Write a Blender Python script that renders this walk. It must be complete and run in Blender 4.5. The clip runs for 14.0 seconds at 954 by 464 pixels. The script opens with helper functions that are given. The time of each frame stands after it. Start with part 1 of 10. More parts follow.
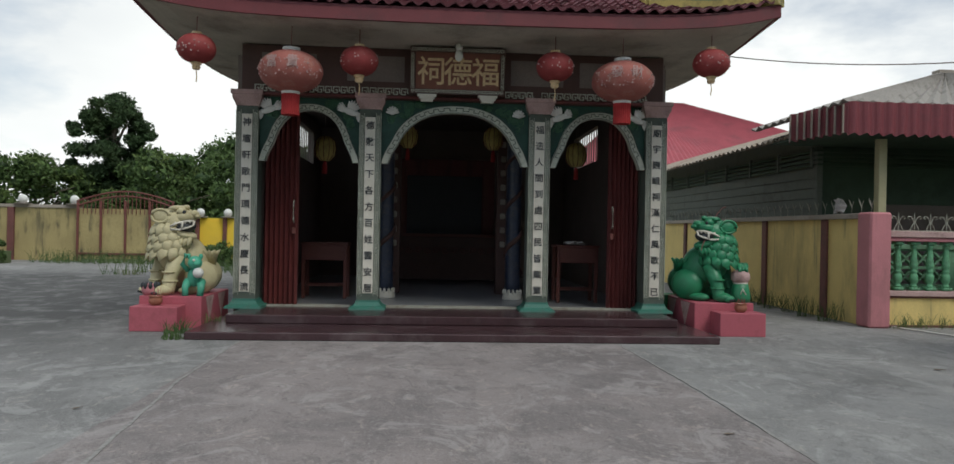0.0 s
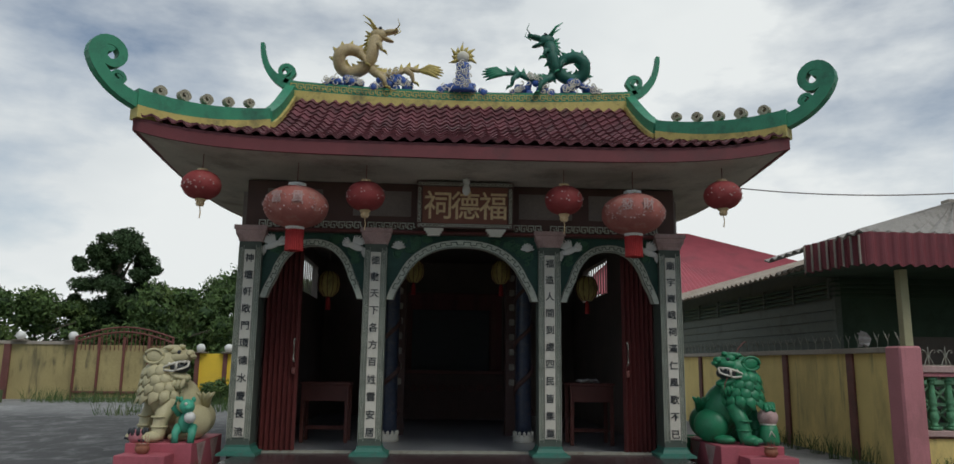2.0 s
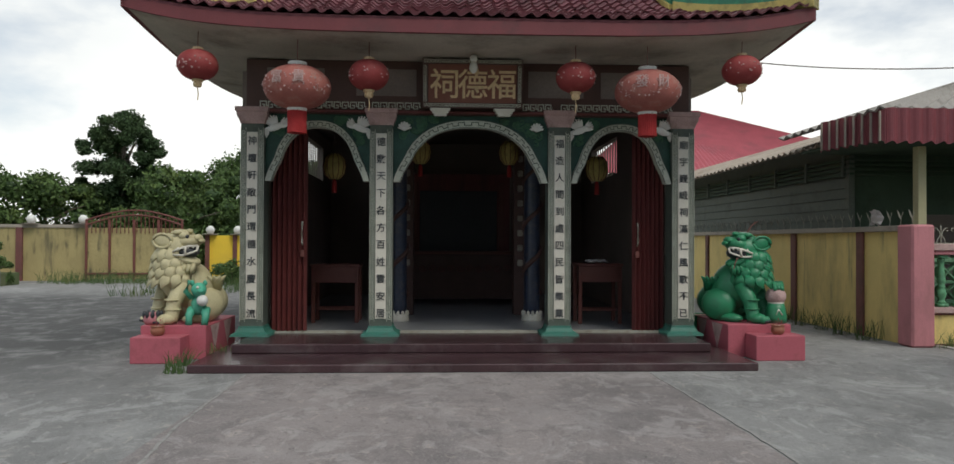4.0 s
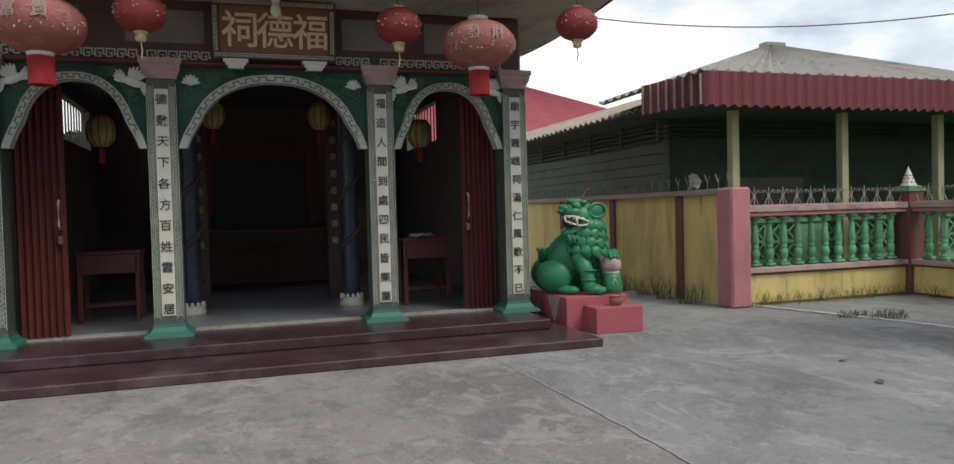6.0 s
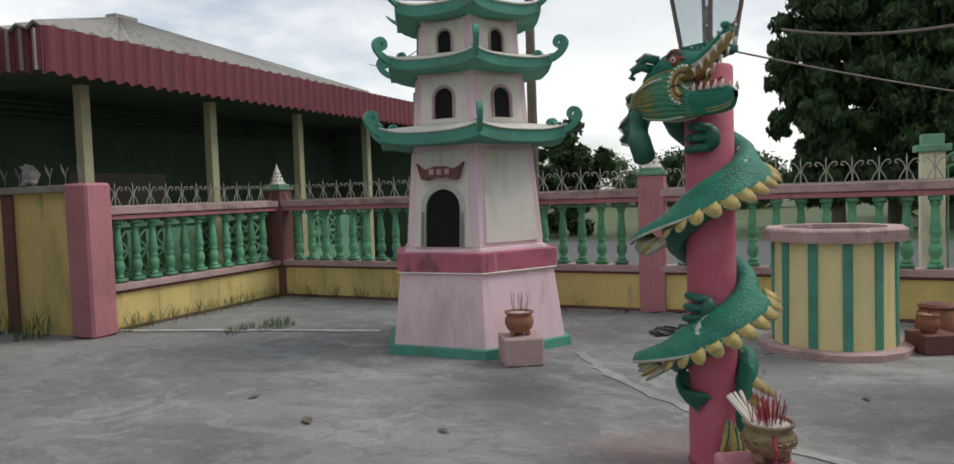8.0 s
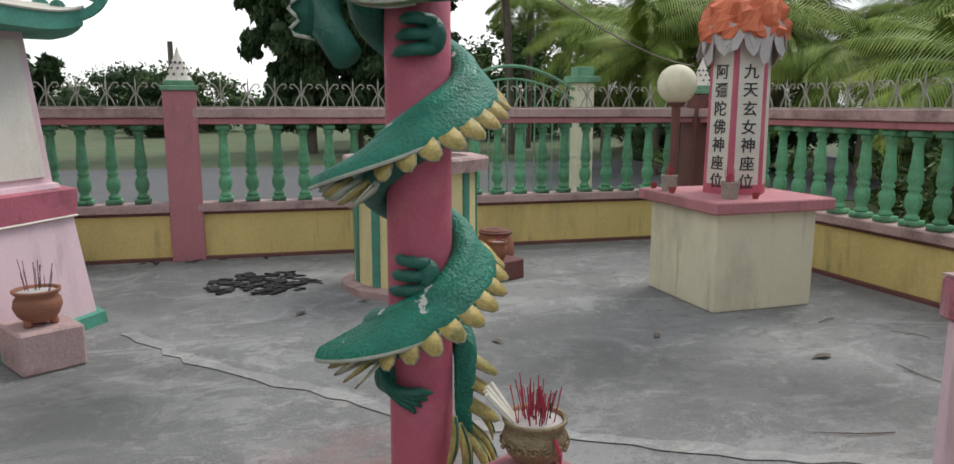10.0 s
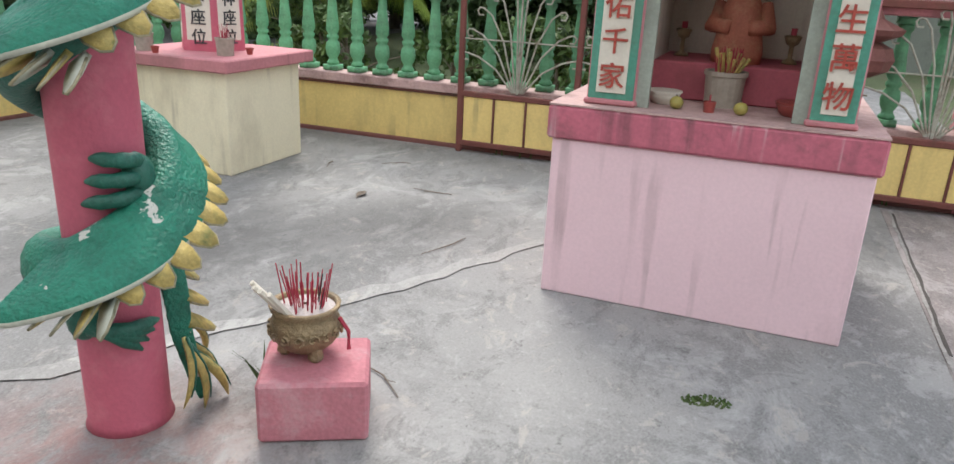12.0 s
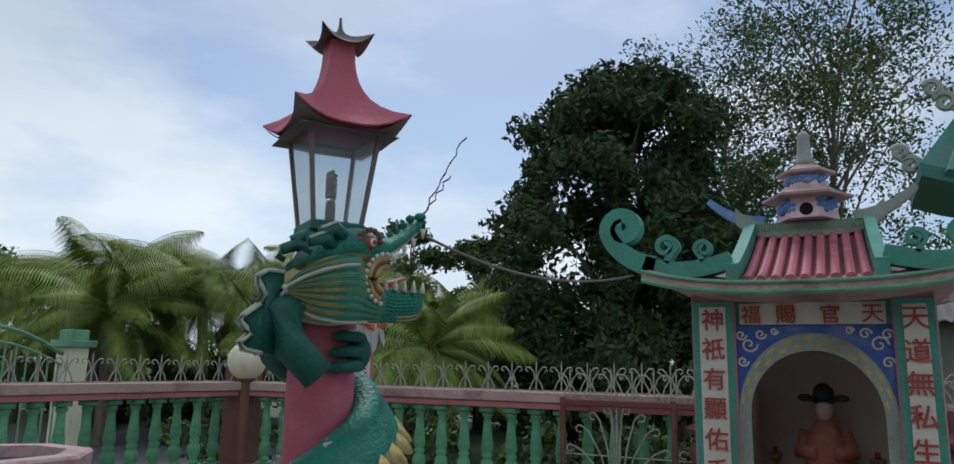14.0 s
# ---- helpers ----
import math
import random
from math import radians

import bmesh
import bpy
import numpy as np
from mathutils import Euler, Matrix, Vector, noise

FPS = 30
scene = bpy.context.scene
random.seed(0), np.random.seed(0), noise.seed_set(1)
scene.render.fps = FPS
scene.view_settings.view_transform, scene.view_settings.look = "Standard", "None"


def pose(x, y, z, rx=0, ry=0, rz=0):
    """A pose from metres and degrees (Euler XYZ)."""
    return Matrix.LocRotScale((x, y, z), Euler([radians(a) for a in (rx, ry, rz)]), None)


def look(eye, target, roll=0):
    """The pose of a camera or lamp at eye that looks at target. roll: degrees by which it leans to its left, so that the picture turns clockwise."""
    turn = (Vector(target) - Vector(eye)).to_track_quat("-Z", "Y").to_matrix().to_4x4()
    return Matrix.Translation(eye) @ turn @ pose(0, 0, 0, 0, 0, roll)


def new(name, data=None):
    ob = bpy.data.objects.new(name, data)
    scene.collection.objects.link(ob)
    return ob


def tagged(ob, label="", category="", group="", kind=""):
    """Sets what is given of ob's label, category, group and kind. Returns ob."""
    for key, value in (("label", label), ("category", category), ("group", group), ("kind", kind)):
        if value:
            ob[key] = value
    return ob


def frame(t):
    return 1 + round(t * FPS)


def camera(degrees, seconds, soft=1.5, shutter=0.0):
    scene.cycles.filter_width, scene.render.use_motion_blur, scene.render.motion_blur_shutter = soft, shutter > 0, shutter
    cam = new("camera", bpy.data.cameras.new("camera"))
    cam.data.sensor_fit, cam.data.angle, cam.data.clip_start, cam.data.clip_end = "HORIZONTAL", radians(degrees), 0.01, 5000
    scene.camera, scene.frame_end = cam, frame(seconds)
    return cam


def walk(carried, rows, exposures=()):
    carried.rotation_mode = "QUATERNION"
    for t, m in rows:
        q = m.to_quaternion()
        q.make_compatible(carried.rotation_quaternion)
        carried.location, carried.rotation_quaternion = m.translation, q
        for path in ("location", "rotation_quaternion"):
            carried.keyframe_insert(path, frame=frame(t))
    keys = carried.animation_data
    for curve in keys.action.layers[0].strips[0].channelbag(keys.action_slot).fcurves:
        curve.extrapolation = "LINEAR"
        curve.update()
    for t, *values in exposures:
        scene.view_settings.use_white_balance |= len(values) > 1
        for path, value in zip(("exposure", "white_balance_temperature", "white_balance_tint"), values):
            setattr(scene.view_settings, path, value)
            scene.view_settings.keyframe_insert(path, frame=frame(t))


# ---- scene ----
cam = camera(65.7, 14.0, soft=1.5)
PATH = [
    (0, (0.741, 0.488, 1.415), (0.874, 2.484, 1.413), 1.1),
    (0.5, (0.757, 0.692, 1.449), (0.87, 2.687, 1.549), 0.8),
    (1, (0.784, 0.909, 1.48), (0.88, 2.895, 1.698), 1.0),
    (1.5, (0.737, 0.931, 1.531), (0.817, 2.912, 1.79), 0.9),
    (2, (0.712, 0.864, 1.51), (0.825, 2.83, 1.859), 0.7),
    (2.5, (0.733, 0.909, 1.529), (0.828, 2.88, 1.855), 0.5),
    (3, (0.691, 0.922, 1.55), (0.787, 2.912, 1.732), 0.3),
    (3.2, (0.705, 0.917, 1.544), (0.795, 2.911, 1.668), 0.2),
    (5.5, (0.622, 1.926, 1.603), (0.978, 3.894, 1.577), -0.5),
    (6, (0.636, 2.33, 1.578), (1.254, 4.232, 1.522), -1.5),
    (6.5, (0.888, 2.8, 1.568), (1.909, 4.518, 1.513), -0.3),
    (7, (1.138, 3.226, 1.554), (2.575, 4.615, 1.472), -0.1),
    (7.2, (1.248, 3.417, 1.575), (2.803, 4.672, 1.492), -0.7),
    (9.3, (2.554, 4.915, 1.577), (4.54, 4.999, 1.358), -1.0),
    (9.5, (2.705, 5.013, 1.584), (4.688, 4.931, 1.338), -0.8),
    (10, (3.076, 5.262, 1.564), (4.958, 4.672, 1.23), 0.1),
    (10.5, (3.474, 5.519, 1.547), (5.181, 4.579, 1.098), 0.7),
    (11, (3.86, 5.728, 1.52), (5.365, 4.502, 1.039), -1.9),
    (11.5, (4.078, 5.994, 1.506), (5.11, 4.412, 0.847), 0.5),
    (12, (4.13, 6.256, 1.531), (4.798, 4.49, 0.871), 2.8),
    (12.5, (4.043, 6.563, 1.597), (4.676, 4.713, 1.175), 1.3),
    (13, (4.051, 6.812, 1.697), (4.944, 5.025, 1.601), 1.0),
    (13.5, (4.11, 6.941, 1.776), (5.069, 5.196, 1.969), 0.7),
    (14, (4.119, 6.986, 1.783), (5.015, 5.234, 2.142), 1.1),
]
walk(cam, [(t, look(eye, target, roll)) for t, eye, target, roll in PATH],
     exposures=[(0, 0.12, 6500, 7), (1.5, -0.18, 6350, 6), (2.5, -0.2, 6500, 7), (3.2, 0.0, 6650, 7), (5.5, 0.42, 6650, 8), (6.2, 0.45, 6650, 8), (7.2, 0.25, 6650, 9), (9.5, 0.38, 6500, 9), (10.5, 0.8, 6550, 10),
                (11.5, 1.32, 6600, 11), (12.0, 1.34, 6600, 11), (12.5, 1.55, 6550, 10), (13.0, 1.12, 6400, 9), (13.5, 0.35, 6050, 7), (14.0, -0.02, 5850, 6)])

# ---- world and light: a cloudy day ----
SUN_EL, SUN_AZ = radians(52), radians(150)
world = bpy.data.worlds.new("sky")
scene.world = world
world.use_nodes = True
wn, wl = world.node_tree.nodes, world.node_tree.links
wn.clear()
w_out, w_bg = wn.new("ShaderNodeOutputWorld"), wn.new("ShaderNodeBackground")
w_sky = wn.new("ShaderNodeTexSky")
w_sky.sky_type, w_sky.sun_disc = "NISHITA", False
w_sky.sun_elevation, w_sky.sun_rotation = SUN_EL, SUN_AZ
w_co, w_map = wn.new("ShaderNodeTexCoord"), wn.new("ShaderNodeMapping")
w_map.inputs["Scale"].default_value = (1.0, 1.0, 2.4)
w_n, w_r = wn.new("ShaderNodeTexNoise"), wn.new("ShaderNodeValToRGB")
w_n.inputs["Scale"].default_value, w_n.inputs["Detail"].default_value, w_n.inputs["Roughness"].default_value = 2.1, 7, 0.55
w_r.color_ramp.elements[0].position, w_r.color_ramp.elements[1].position = 0.36, 0.56
w_r.color_ramp.elements[0].color, w_r.color_ramp.elements[1].color = (0.12, 0.12, 0.12, 1), (1, 1, 1, 1)
w_n2, w_r2 = wn.new("ShaderNodeTexNoise"), wn.new("ShaderNodeValToRGB")
w_n2.inputs["Scale"].default_value, w_n2.inputs["Detail"].default_value = 1.3, 5
w_r2.color_ramp.elements[0].position, w_r2.color_ramp.elements[1].position = 0.33, 0.62
w_r2.color_ramp.elements[0].color, w_r2.color_ramp.elements[1].color = (6.3, 6.75, 7.3, 1), (9.9, 10.0, 10.0, 1)
w_mix = wn.new("ShaderNodeMix")
w_mix.data_type = "RGBA"
wl.new(w_co.outputs["Generated"], w_map.inputs["Vector"])
wl.new(w_map.outputs["Vector"], w_n.inputs["Vector"])
wl.new(w_map.outputs["Vector"], w_n2.inputs["Vector"])
# the cover is thicker and brighter low in the north
for w_noise, w_ramp, w_lean in ((w_n, w_r, (0.02, 0.08, -0.03)), (w_n2, w_r2, (0.03, 0.09, -0.07))):
    w_dot, w_add = wn.new("ShaderNodeVectorMath"), wn.new("ShaderNodeMath")
    w_dot.operation = "DOT_PRODUCT"
    w_dot.inputs[1].default_value = w_lean
    wl.new(w_co.outputs["Generated"], w_dot.inputs[0])
    wl.new(w_dot.outputs["Value"], w_add.inputs[0])
    wl.new(w_noise.outputs["Fac"], w_add.inputs[1])
    wl.new(w_add.outputs[0], w_ramp.inputs["Fac"])
wl.new(w_r.outputs["Color"], w_mix.inputs["Factor"])
wl.new(w_sky.outputs["Color"], w_mix.inputs["A"])
wl.new(w_r2.outputs["Color"], w_mix.inputs["B"])
wl.new(w_mix.outputs["Result"], w_bg.inputs["Color"])
w_bg.inputs["Strength"].default_value = 0.095
wl.new(w_bg.outputs["Background"], w_out.inputs["Surface"])
sun = new("sun", bpy.data.lights.new("sun", "SUN"))
sun.data.energy, sun.data.angle, sun.data.color = 1.35, radians(25), (1.0, 0.96, 0.9)
sun.matrix_world = look((0, 0, 20), (0 - math.sin(SUN_AZ) * math.cos(SUN_EL), 0 - math.cos(SUN_AZ) * math.cos(SUN_EL), 20 - math.sin(SUN_EL)))


# ---- materials ----
def paint(name, col, rough=0.7, vary=0.18, scale=3.0, grain=45.0, bump=0.15, stain=None, amount=0.35, stain_scale=1.2, metal=0.0, streak=1.0, island=False):
    """A painted or raw surface: broad variation, fine grain, stains with a shape of their own, fine relief."""
    m = bpy.data.materials.new(name)
    m.use_nodes = True
    n, l = m.node_tree.nodes, m.node_tree.links
    b = n["Principled BSDF"]
    co, mp = n.new("ShaderNodeTexCoord"), n.new("ShaderNodeMapping")
    mp.inputs["Scale"].default_value = (1, 1, streak)
    l.new(co.outputs["Object"], mp.inputs["Vector"])
    n1, n2, n3 = (n.new("ShaderNodeTexNoise") for _ in range(3))
    for nn, s, d in ((n1, scale, 5), (n2, grain, 4), (n3, stain_scale, 8)):
        nn.inputs["Scale"].default_value, nn.inputs["Detail"].default_value = s, d
        l.new(mp.outputs["Vector"] if nn is n3 else co.outputs["Object"], nn.inputs["Vector"])
    n3.inputs["Roughness"].default_value = 0.68
    add = n.new("ShaderNodeMath")
    add.operation = "ADD"
    l.new(n1.outputs["Fac"], add.inputs[0])
    l.new(n2.outputs["Fac"], add.inputs[1])
    rng = n.new("ShaderNodeMapRange")
    rng.inputs["From Min"].default_value, rng.inputs["From Max"].default_value = 0.6, 1.4
    rng.inputs["To Min"].default_value, rng.inputs["To Max"].default_value = 1 - vary, 1 + vary
    l.new(add.outputs[0], rng.inputs["Value"])
    hsv = n.new("ShaderNodeHueSaturation")
    hsv.inputs["Color"].default_value = (*col, 1)
    value = rng.outputs["Result"]
    if island:
        info = n.new("ShaderNodeNewGeometry" if island == "island" else "ShaderNodeObjectInfo")
        r2 = n.new("ShaderNodeMapRange")
        r2.inputs["To Min"].default_value, r2.inputs["To Max"].default_value = 0.72, 1.2
        l.new(info.outputs["Random Per Island" if island == "island" else "Random"], r2.inputs["Value"])
        mul = n.new("ShaderNodeMath")
        mul.operation = "MULTIPLY"
        l.new(value, mul.inputs[0])
        l.new(r2.outputs["Result"], mul.inputs[1])
        value = mul.outputs[0]
    l.new(value, hsv.inputs["Value"])
    out = hsv.outputs["Color"]
    if stain:
        ramp = n.new("ShaderNodeValToRGB")
        ramp.color_ramp.elements[0].position, ramp.color_ramp.elements[1].position = 0.5, 0.72
        ramp.color_ramp.elements[1].color = (amount * 2, amount * 2, amount * 2, 1)
        l.new(n3.outputs["Fac"], ramp.inputs["Fac"])
        mx = n.new("ShaderNodeMix")
        mx.data_type = "RGBA"
        mx.inputs["B"].default_value = (*stain, 1)
        l.new(ramp.outputs["Color"], mx.inputs["Factor"])
        l.new(out, mx.inputs["A"])
        out = mx.outputs["Result"]
    l.new(out, b.inputs["Base Color"])
    b.inputs["Roughness"].default_value, b.inputs["Metallic"].default_value = rough, metal
    if bump:
        bp = n.new("ShaderNodeBump")
        bp.inputs["Strength"].default_value, bp.inputs["Distance"].default_value = bump, 0.02
        l.new(add.outputs[0], bp.inputs["Height"])
        l.new(bp.outputs["Normal"], b.inputs["Normal"])
    return m


DIRT, MOSS = (0.07, 0.065, 0.05), (0.06, 0.07, 0.04)


def chips(m, col, scale, lo, hi):
    """Small flaked spots that bare the pale plaster under the paint."""
    n, l = m.node_tree.nodes, m.node_tree.links
    b = n["Principled BSDF"]
    src = b.inputs["Base Color"].links[0].from_socket
    co, t, r, x = n.new("ShaderNodeTexCoord"), n.new("ShaderNodeTexNoise"), n.new("ShaderNodeMapRange"), n.new("ShaderNodeMix")
    t.inputs["Scale"].default_value, t.inputs["Detail"].default_value, t.inputs["Roughness"].default_value = scale, 8, 0.6
    r.inputs["From Min"].default_value, r.inputs["From Max"].default_value = lo, hi
    x.data_type = "RGBA"
    l.new(co.outputs["Object"], t.inputs["Vector"])
    l.new(t.outputs["Fac"], r.inputs["Value"])
    l.new(r.outputs["Result"], x.inputs["Factor"])
    l.new(src, x.inputs["A"])
    x.inputs["B"].default_value = (*col, 1)
    l.new(x.outputs["Result"], b.inputs["Base Color"])


def concrete(name, col, dark, pale, rust=None, dark_areas=()):
    """Old yard concrete: broad patches, mottling, dark stains, pale lime bloom, fine grit, darker areas at set spots.
    """
    m = bpy.data.materials.new(name)
    m.use_nodes = True
    n, l = m.node_tree.nodes, m.node_tree.links
    b = n["Principled BSDF"]
    co = n.new("ShaderNodeTexCoord")
    mp = n.new("ShaderNodeMapping")
    mp.inputs["Scale"].default_value = (1.0, 0.7, 1.0)
    mp.inputs["Rotation"].default_value = (0, 0, 0.6)
    l.new(co.outputs["Object"], mp.inputs["Vector"])

    def field(scale, detail, rough, lo, hi, dist=0.0):
        t, r = n.new("ShaderNodeTexNoise"), n.new("ShaderNodeMapRange")
        t.inputs["Scale"].default_value, t.inputs["Detail"].default_value, t.inputs["Roughness"].default_value, t.inputs["Distortion"].default_value = scale, detail, rough, dist
        r.inputs["From Min"].default_value, r.inputs["From Max"].default_value = lo, hi
        l.new(mp.outputs["Vector"], t.inputs["Vector"])
        l.new(t.outputs["Fac"], r.inputs["Value"])
        return r.outputs["Result"], t.outputs["Fac"]

    def mixed(a, colour, fac, gain):
        x, g = n.new("ShaderNodeMix"), n.new("ShaderNodeMath")
        x.data_type, g.operation = "RGBA", "MULTIPLY"
        g.inputs[1].default_value = gain
        l.new(fac, g.inputs[0])
        l.new(g.outputs[0], x.inputs["Factor"])
        if isinstance(a, tuple):
            x.inputs["A"].default_value = (*a, 1)
        else:
            l.new(a, x.inputs["A"])
        x.inputs["B"].default_value = (*colour, 1)
        return x.outputs["Result"]

    c = mixed(col, dark, field(0.32, 6, 0.6, 0.42, 0.66, 0.6)[0], 0.75)
    c = mixed(c, pale, field(0.55, 9, 0.7, 0.5, 0.72, 0.8)[0], 0.6)
    c = mixed(c, dark, field(0.9, 12, 0.72, 0.49, 0.57, 0.9)[0], 0.5)
    c = mixed(c, pale, field(1.7, 12, 0.74, 0.53, 0.58, 1.2)[0], 0.5)
    c = mixed(c, dark, field(3.1, 12, 0.75, 0.53, 0.58, 0.8)[0], 0.5)
    c = mixed(c, (pale[0] * 1.15, pale[1] * 1.05, pale[2] * 0.95), field(6.5, 10, 0.74, 0.57, 0.62, 0.8)[0], 0.42)
    c = mixed(c, tuple(0.4 * v for v in dark), field(9.0, 8, 0.72, 0.6, 0.66)[0], 0.55)
    c = mixed(c, tuple(1.15 * v for v in pale), field(26.0, 5, 0.7, 0.56, 0.72)[0], 0.5)
    c = mixed(c, tuple(0.3 * v for v in dark), field(38.0, 4, 0.7, 0.6, 0.74)[0], 0.6)
    fine, raw = field(95, 3, 0.65, 0.35, 0.7)
    c = mixed(c, pale, fine, 0.38)
    if rust:
        # brick-red powder spread round one spot
        vm, vr, vk = n.new("ShaderNodeVectorMath"), n.new("ShaderNodeMapRange"), n.new("ShaderNodeMath")
        vm.operation, vk.operation = "DISTANCE", "MULTIPLY"
        vm.inputs[1].default_value = rust
        l.new(co.outputs["Object"], vm.inputs[0])
        vr.inputs["From Min"].default_value, vr.inputs["From Max"].default_value, vr.inputs["To Min"].default_value, vr.inputs["To Max"].default_value = 0.15, 0.75, 1.0, 0.0
        l.new(vm.outputs["Value"], vr.inputs["Value"])
        l.new(vr.outputs["Result"], vk.inputs[0])
        l.new(field(6.0, 10, 0.78, 0.4, 0.58, 0.6)[0], vk.inputs[1])
        c = mixed(c, (0.27, 0.125, 0.115), vk.outputs[0], 0.62)
    for sx, sy, r0, r1, gain in dark_areas:
        # darker round areas at set spots, ragged at the rim
        dm, dr, dk = n.new("ShaderNodeVectorMath"), n.new("ShaderNodeMapRange"), n.new("ShaderNodeMath")
        dm.operation, dk.operation = "DISTANCE", "MULTIPLY"
        dm.inputs[1].default_value = (sx, sy, 0.0)
        l.new(co.outputs["Object"], dm.inputs[0])
        dr.inputs["From Min"].default_value, dr.inputs["From Max"].default_value, dr.inputs["To Min"].default_value, dr.inputs["To Max"].default_value = r0, r1, 1.0, 0.0
        l.new(dm.outputs["Value"], dr.inputs["Value"])
        l.new(dr.outputs["Result"], dk.inputs[0])
        l.new(field(2.2, 10, 0.72, 0.26, 0.52, 0.7)[0], dk.inputs[1])
        c = mixed(c, tuple(0.6 * v for v in dark), dk.outputs[0], gain)
    l.new(c, b.inputs["Base Color"])
    b.inputs["Roughness"].default_value = 0.86
    bp = n.new("ShaderNodeBump")
    bp.inputs["Strength"].default_value, bp.inputs["Distance"].default_value = 0.25, 0.01
    l.new(raw, bp.inputs["Height"])
    l.new(bp.outputs["Normal"], b.inputs["Normal"])
    return m


M_GROUND = concrete("worn_concrete", (0.235, 0.235, 0.228), (0.105, 0.105, 0.103), (0.37, 0.37, 0.36), rust=(5.95, 4.85, 0.0), dark_areas=((-9.5, 15.0, 6.0, 10.0, 1.0), (7.15, 6.2, 0.2, 1.1, 0.75), (7.0, 3.1, 0.3, 1.4, 0.7), (6.1, 2.2, 0.1, 0.8, 0.6), (3.4, 1.2, 0.1, 0.9, 0.5), (9.6, 5.9, 0.3, 1.2, 0.5), (5.2, 7.6, 0.1, 1.0, 0.45)))
M_APRON = concrete("reddish_concrete", (0.235, 0.205, 0.197), (0.10, 0.09, 0.09), (0.37, 0.345, 0.335))
M_SEAM = paint("pale_mortar", (0.29, 0.285, 0.27), 0.9, 0.35, 5, 60, 0.4, (0.12, 0.115, 0.11), 0.6, 5)
M_CEMENT = concrete("pale_cement_smear", (0.29, 0.285, 0.275), (0.18, 0.18, 0.175), (0.42, 0.42, 0.4))
M_LIME = paint("lime_washed_kerb", (0.55, 0.54, 0.5), 0.9, 0.2, 5, 60, 0.3, (0.25, 0.24, 0.22), 0.4, 5)
M_GAP = paint("dark_joint", (0.06, 0.055, 0.05), 0.95, 0.2, 5, 60, 0.3)
M_STEP = paint("maroon_tile", (0.06, 0.032, 0.036), 0.26, 0.35, 2.5, 40, 0.12, (0.15, 0.12, 0.12), 0.3, 1.6, island=True)
M_YELLOW = paint("yellow_wall_paint", (0.74, 0.58, 0.22), 0.8, 0.12, 2, 50, 0.1, (0.25, 0.2, 0.09), 0.34, 0.9, streak=0.35)
M_PINK = paint("pink_wall_paint", (0.50, 0.20, 0.22), 0.75, 0.14, 2.5, 50, 0.2, (0.16, 0.09, 0.08), 0.32, 1.4, streak=0.4)
M_COPING = paint("faded_pink_coping", (0.48, 0.33, 0.31), 0.8, 0.2, 3, 50, 0.3, (0.12, 0.07, 0.06), 0.45, 2.5)
M_BROWN = paint("red_brown_paint", (0.17, 0.065, 0.055), 0.7, 0.2, 3, 50, 0.2, (0.06, 0.04, 0.03), 0.35, 2)
M_GREENP = paint("green_baluster_paint", (0.13, 0.38, 0.20), 0.65, 0.25, 4, 50, 0.2, (0.06, 0.1, 0.06), 0.45, 5, island=True)
M_TEAL = paint("teal_trim_paint", (0.075, 0.29, 0.21), 0.6, 0.25, 4, 50, 0.15, (0.10, 0.14, 0.10), 0.3, 3)
M_LION_G = paint("lion_green_paint", (0.025, 0.22, 0.10), 0.42, 0.2, 5, 60, 0.15, (0.04, 0.10, 0.06), 0.3, 4)
M_LION_Y = paint("cream_statue_paint", (0.52, 0.47, 0.28), 0.6, 0.14, 4, 60, 0.15, (0.28, 0.24, 0.13), 0.35, 3)
M_JADE = paint("jade_paint", (0.07, 0.38, 0.25), 0.5, 0.15, 4, 60, 0.15, DIRT, 0.15, 3)
M_RED_PED = paint("red_pedestal_paint", (0.42, 0.10, 0.13), 0.68, 0.15, 3, 60, 0.1, (0.18, 0.05, 0.05), 0.3, 3)
M_PALEPINK = paint("pale_pink_plaster", (0.78, 0.57, 0.61), 0.75, 0.07, 2, 60, 0.05, (0.36, 0.24, 0.25), 0.34, 1.3, streak=0.3)
M_PILLAR = paint("rose_pillar_paint", (0.50, 0.11, 0.16), 0.62, 0.12, 3, 60, 0.15, (0.62, 0.28, 0.30), 0.22, 3)
M_WHITE = paint("white_plaster", (0.74, 0.69, 0.6), 0.75, 0.1, 2, 60, 0.07, (0.35, 0.28, 0.22), 0.25, 1.5, streak=0.4)
M_CREAM = paint("cream_plaster", (0.76, 0.71, 0.52), 0.78, 0.08, 2, 60, 0.06, (0.33, 0.29, 0.19), 0.25, 1.5, streak=0.4)
M_SOFFIT = paint("dull_soffit", (0.34, 0.30, 0.25), 0.85, 0.2, 2, 40, 0.2, (0.14, 0.11, 0.09), 0.4, 1.2)
M_EAVE = paint("pale_eave_boards", (0.47, 0.43, 0.36), 0.85, 0.2, 2, 40, 0.2, (0.2, 0.16, 0.13), 0.4, 1.2)
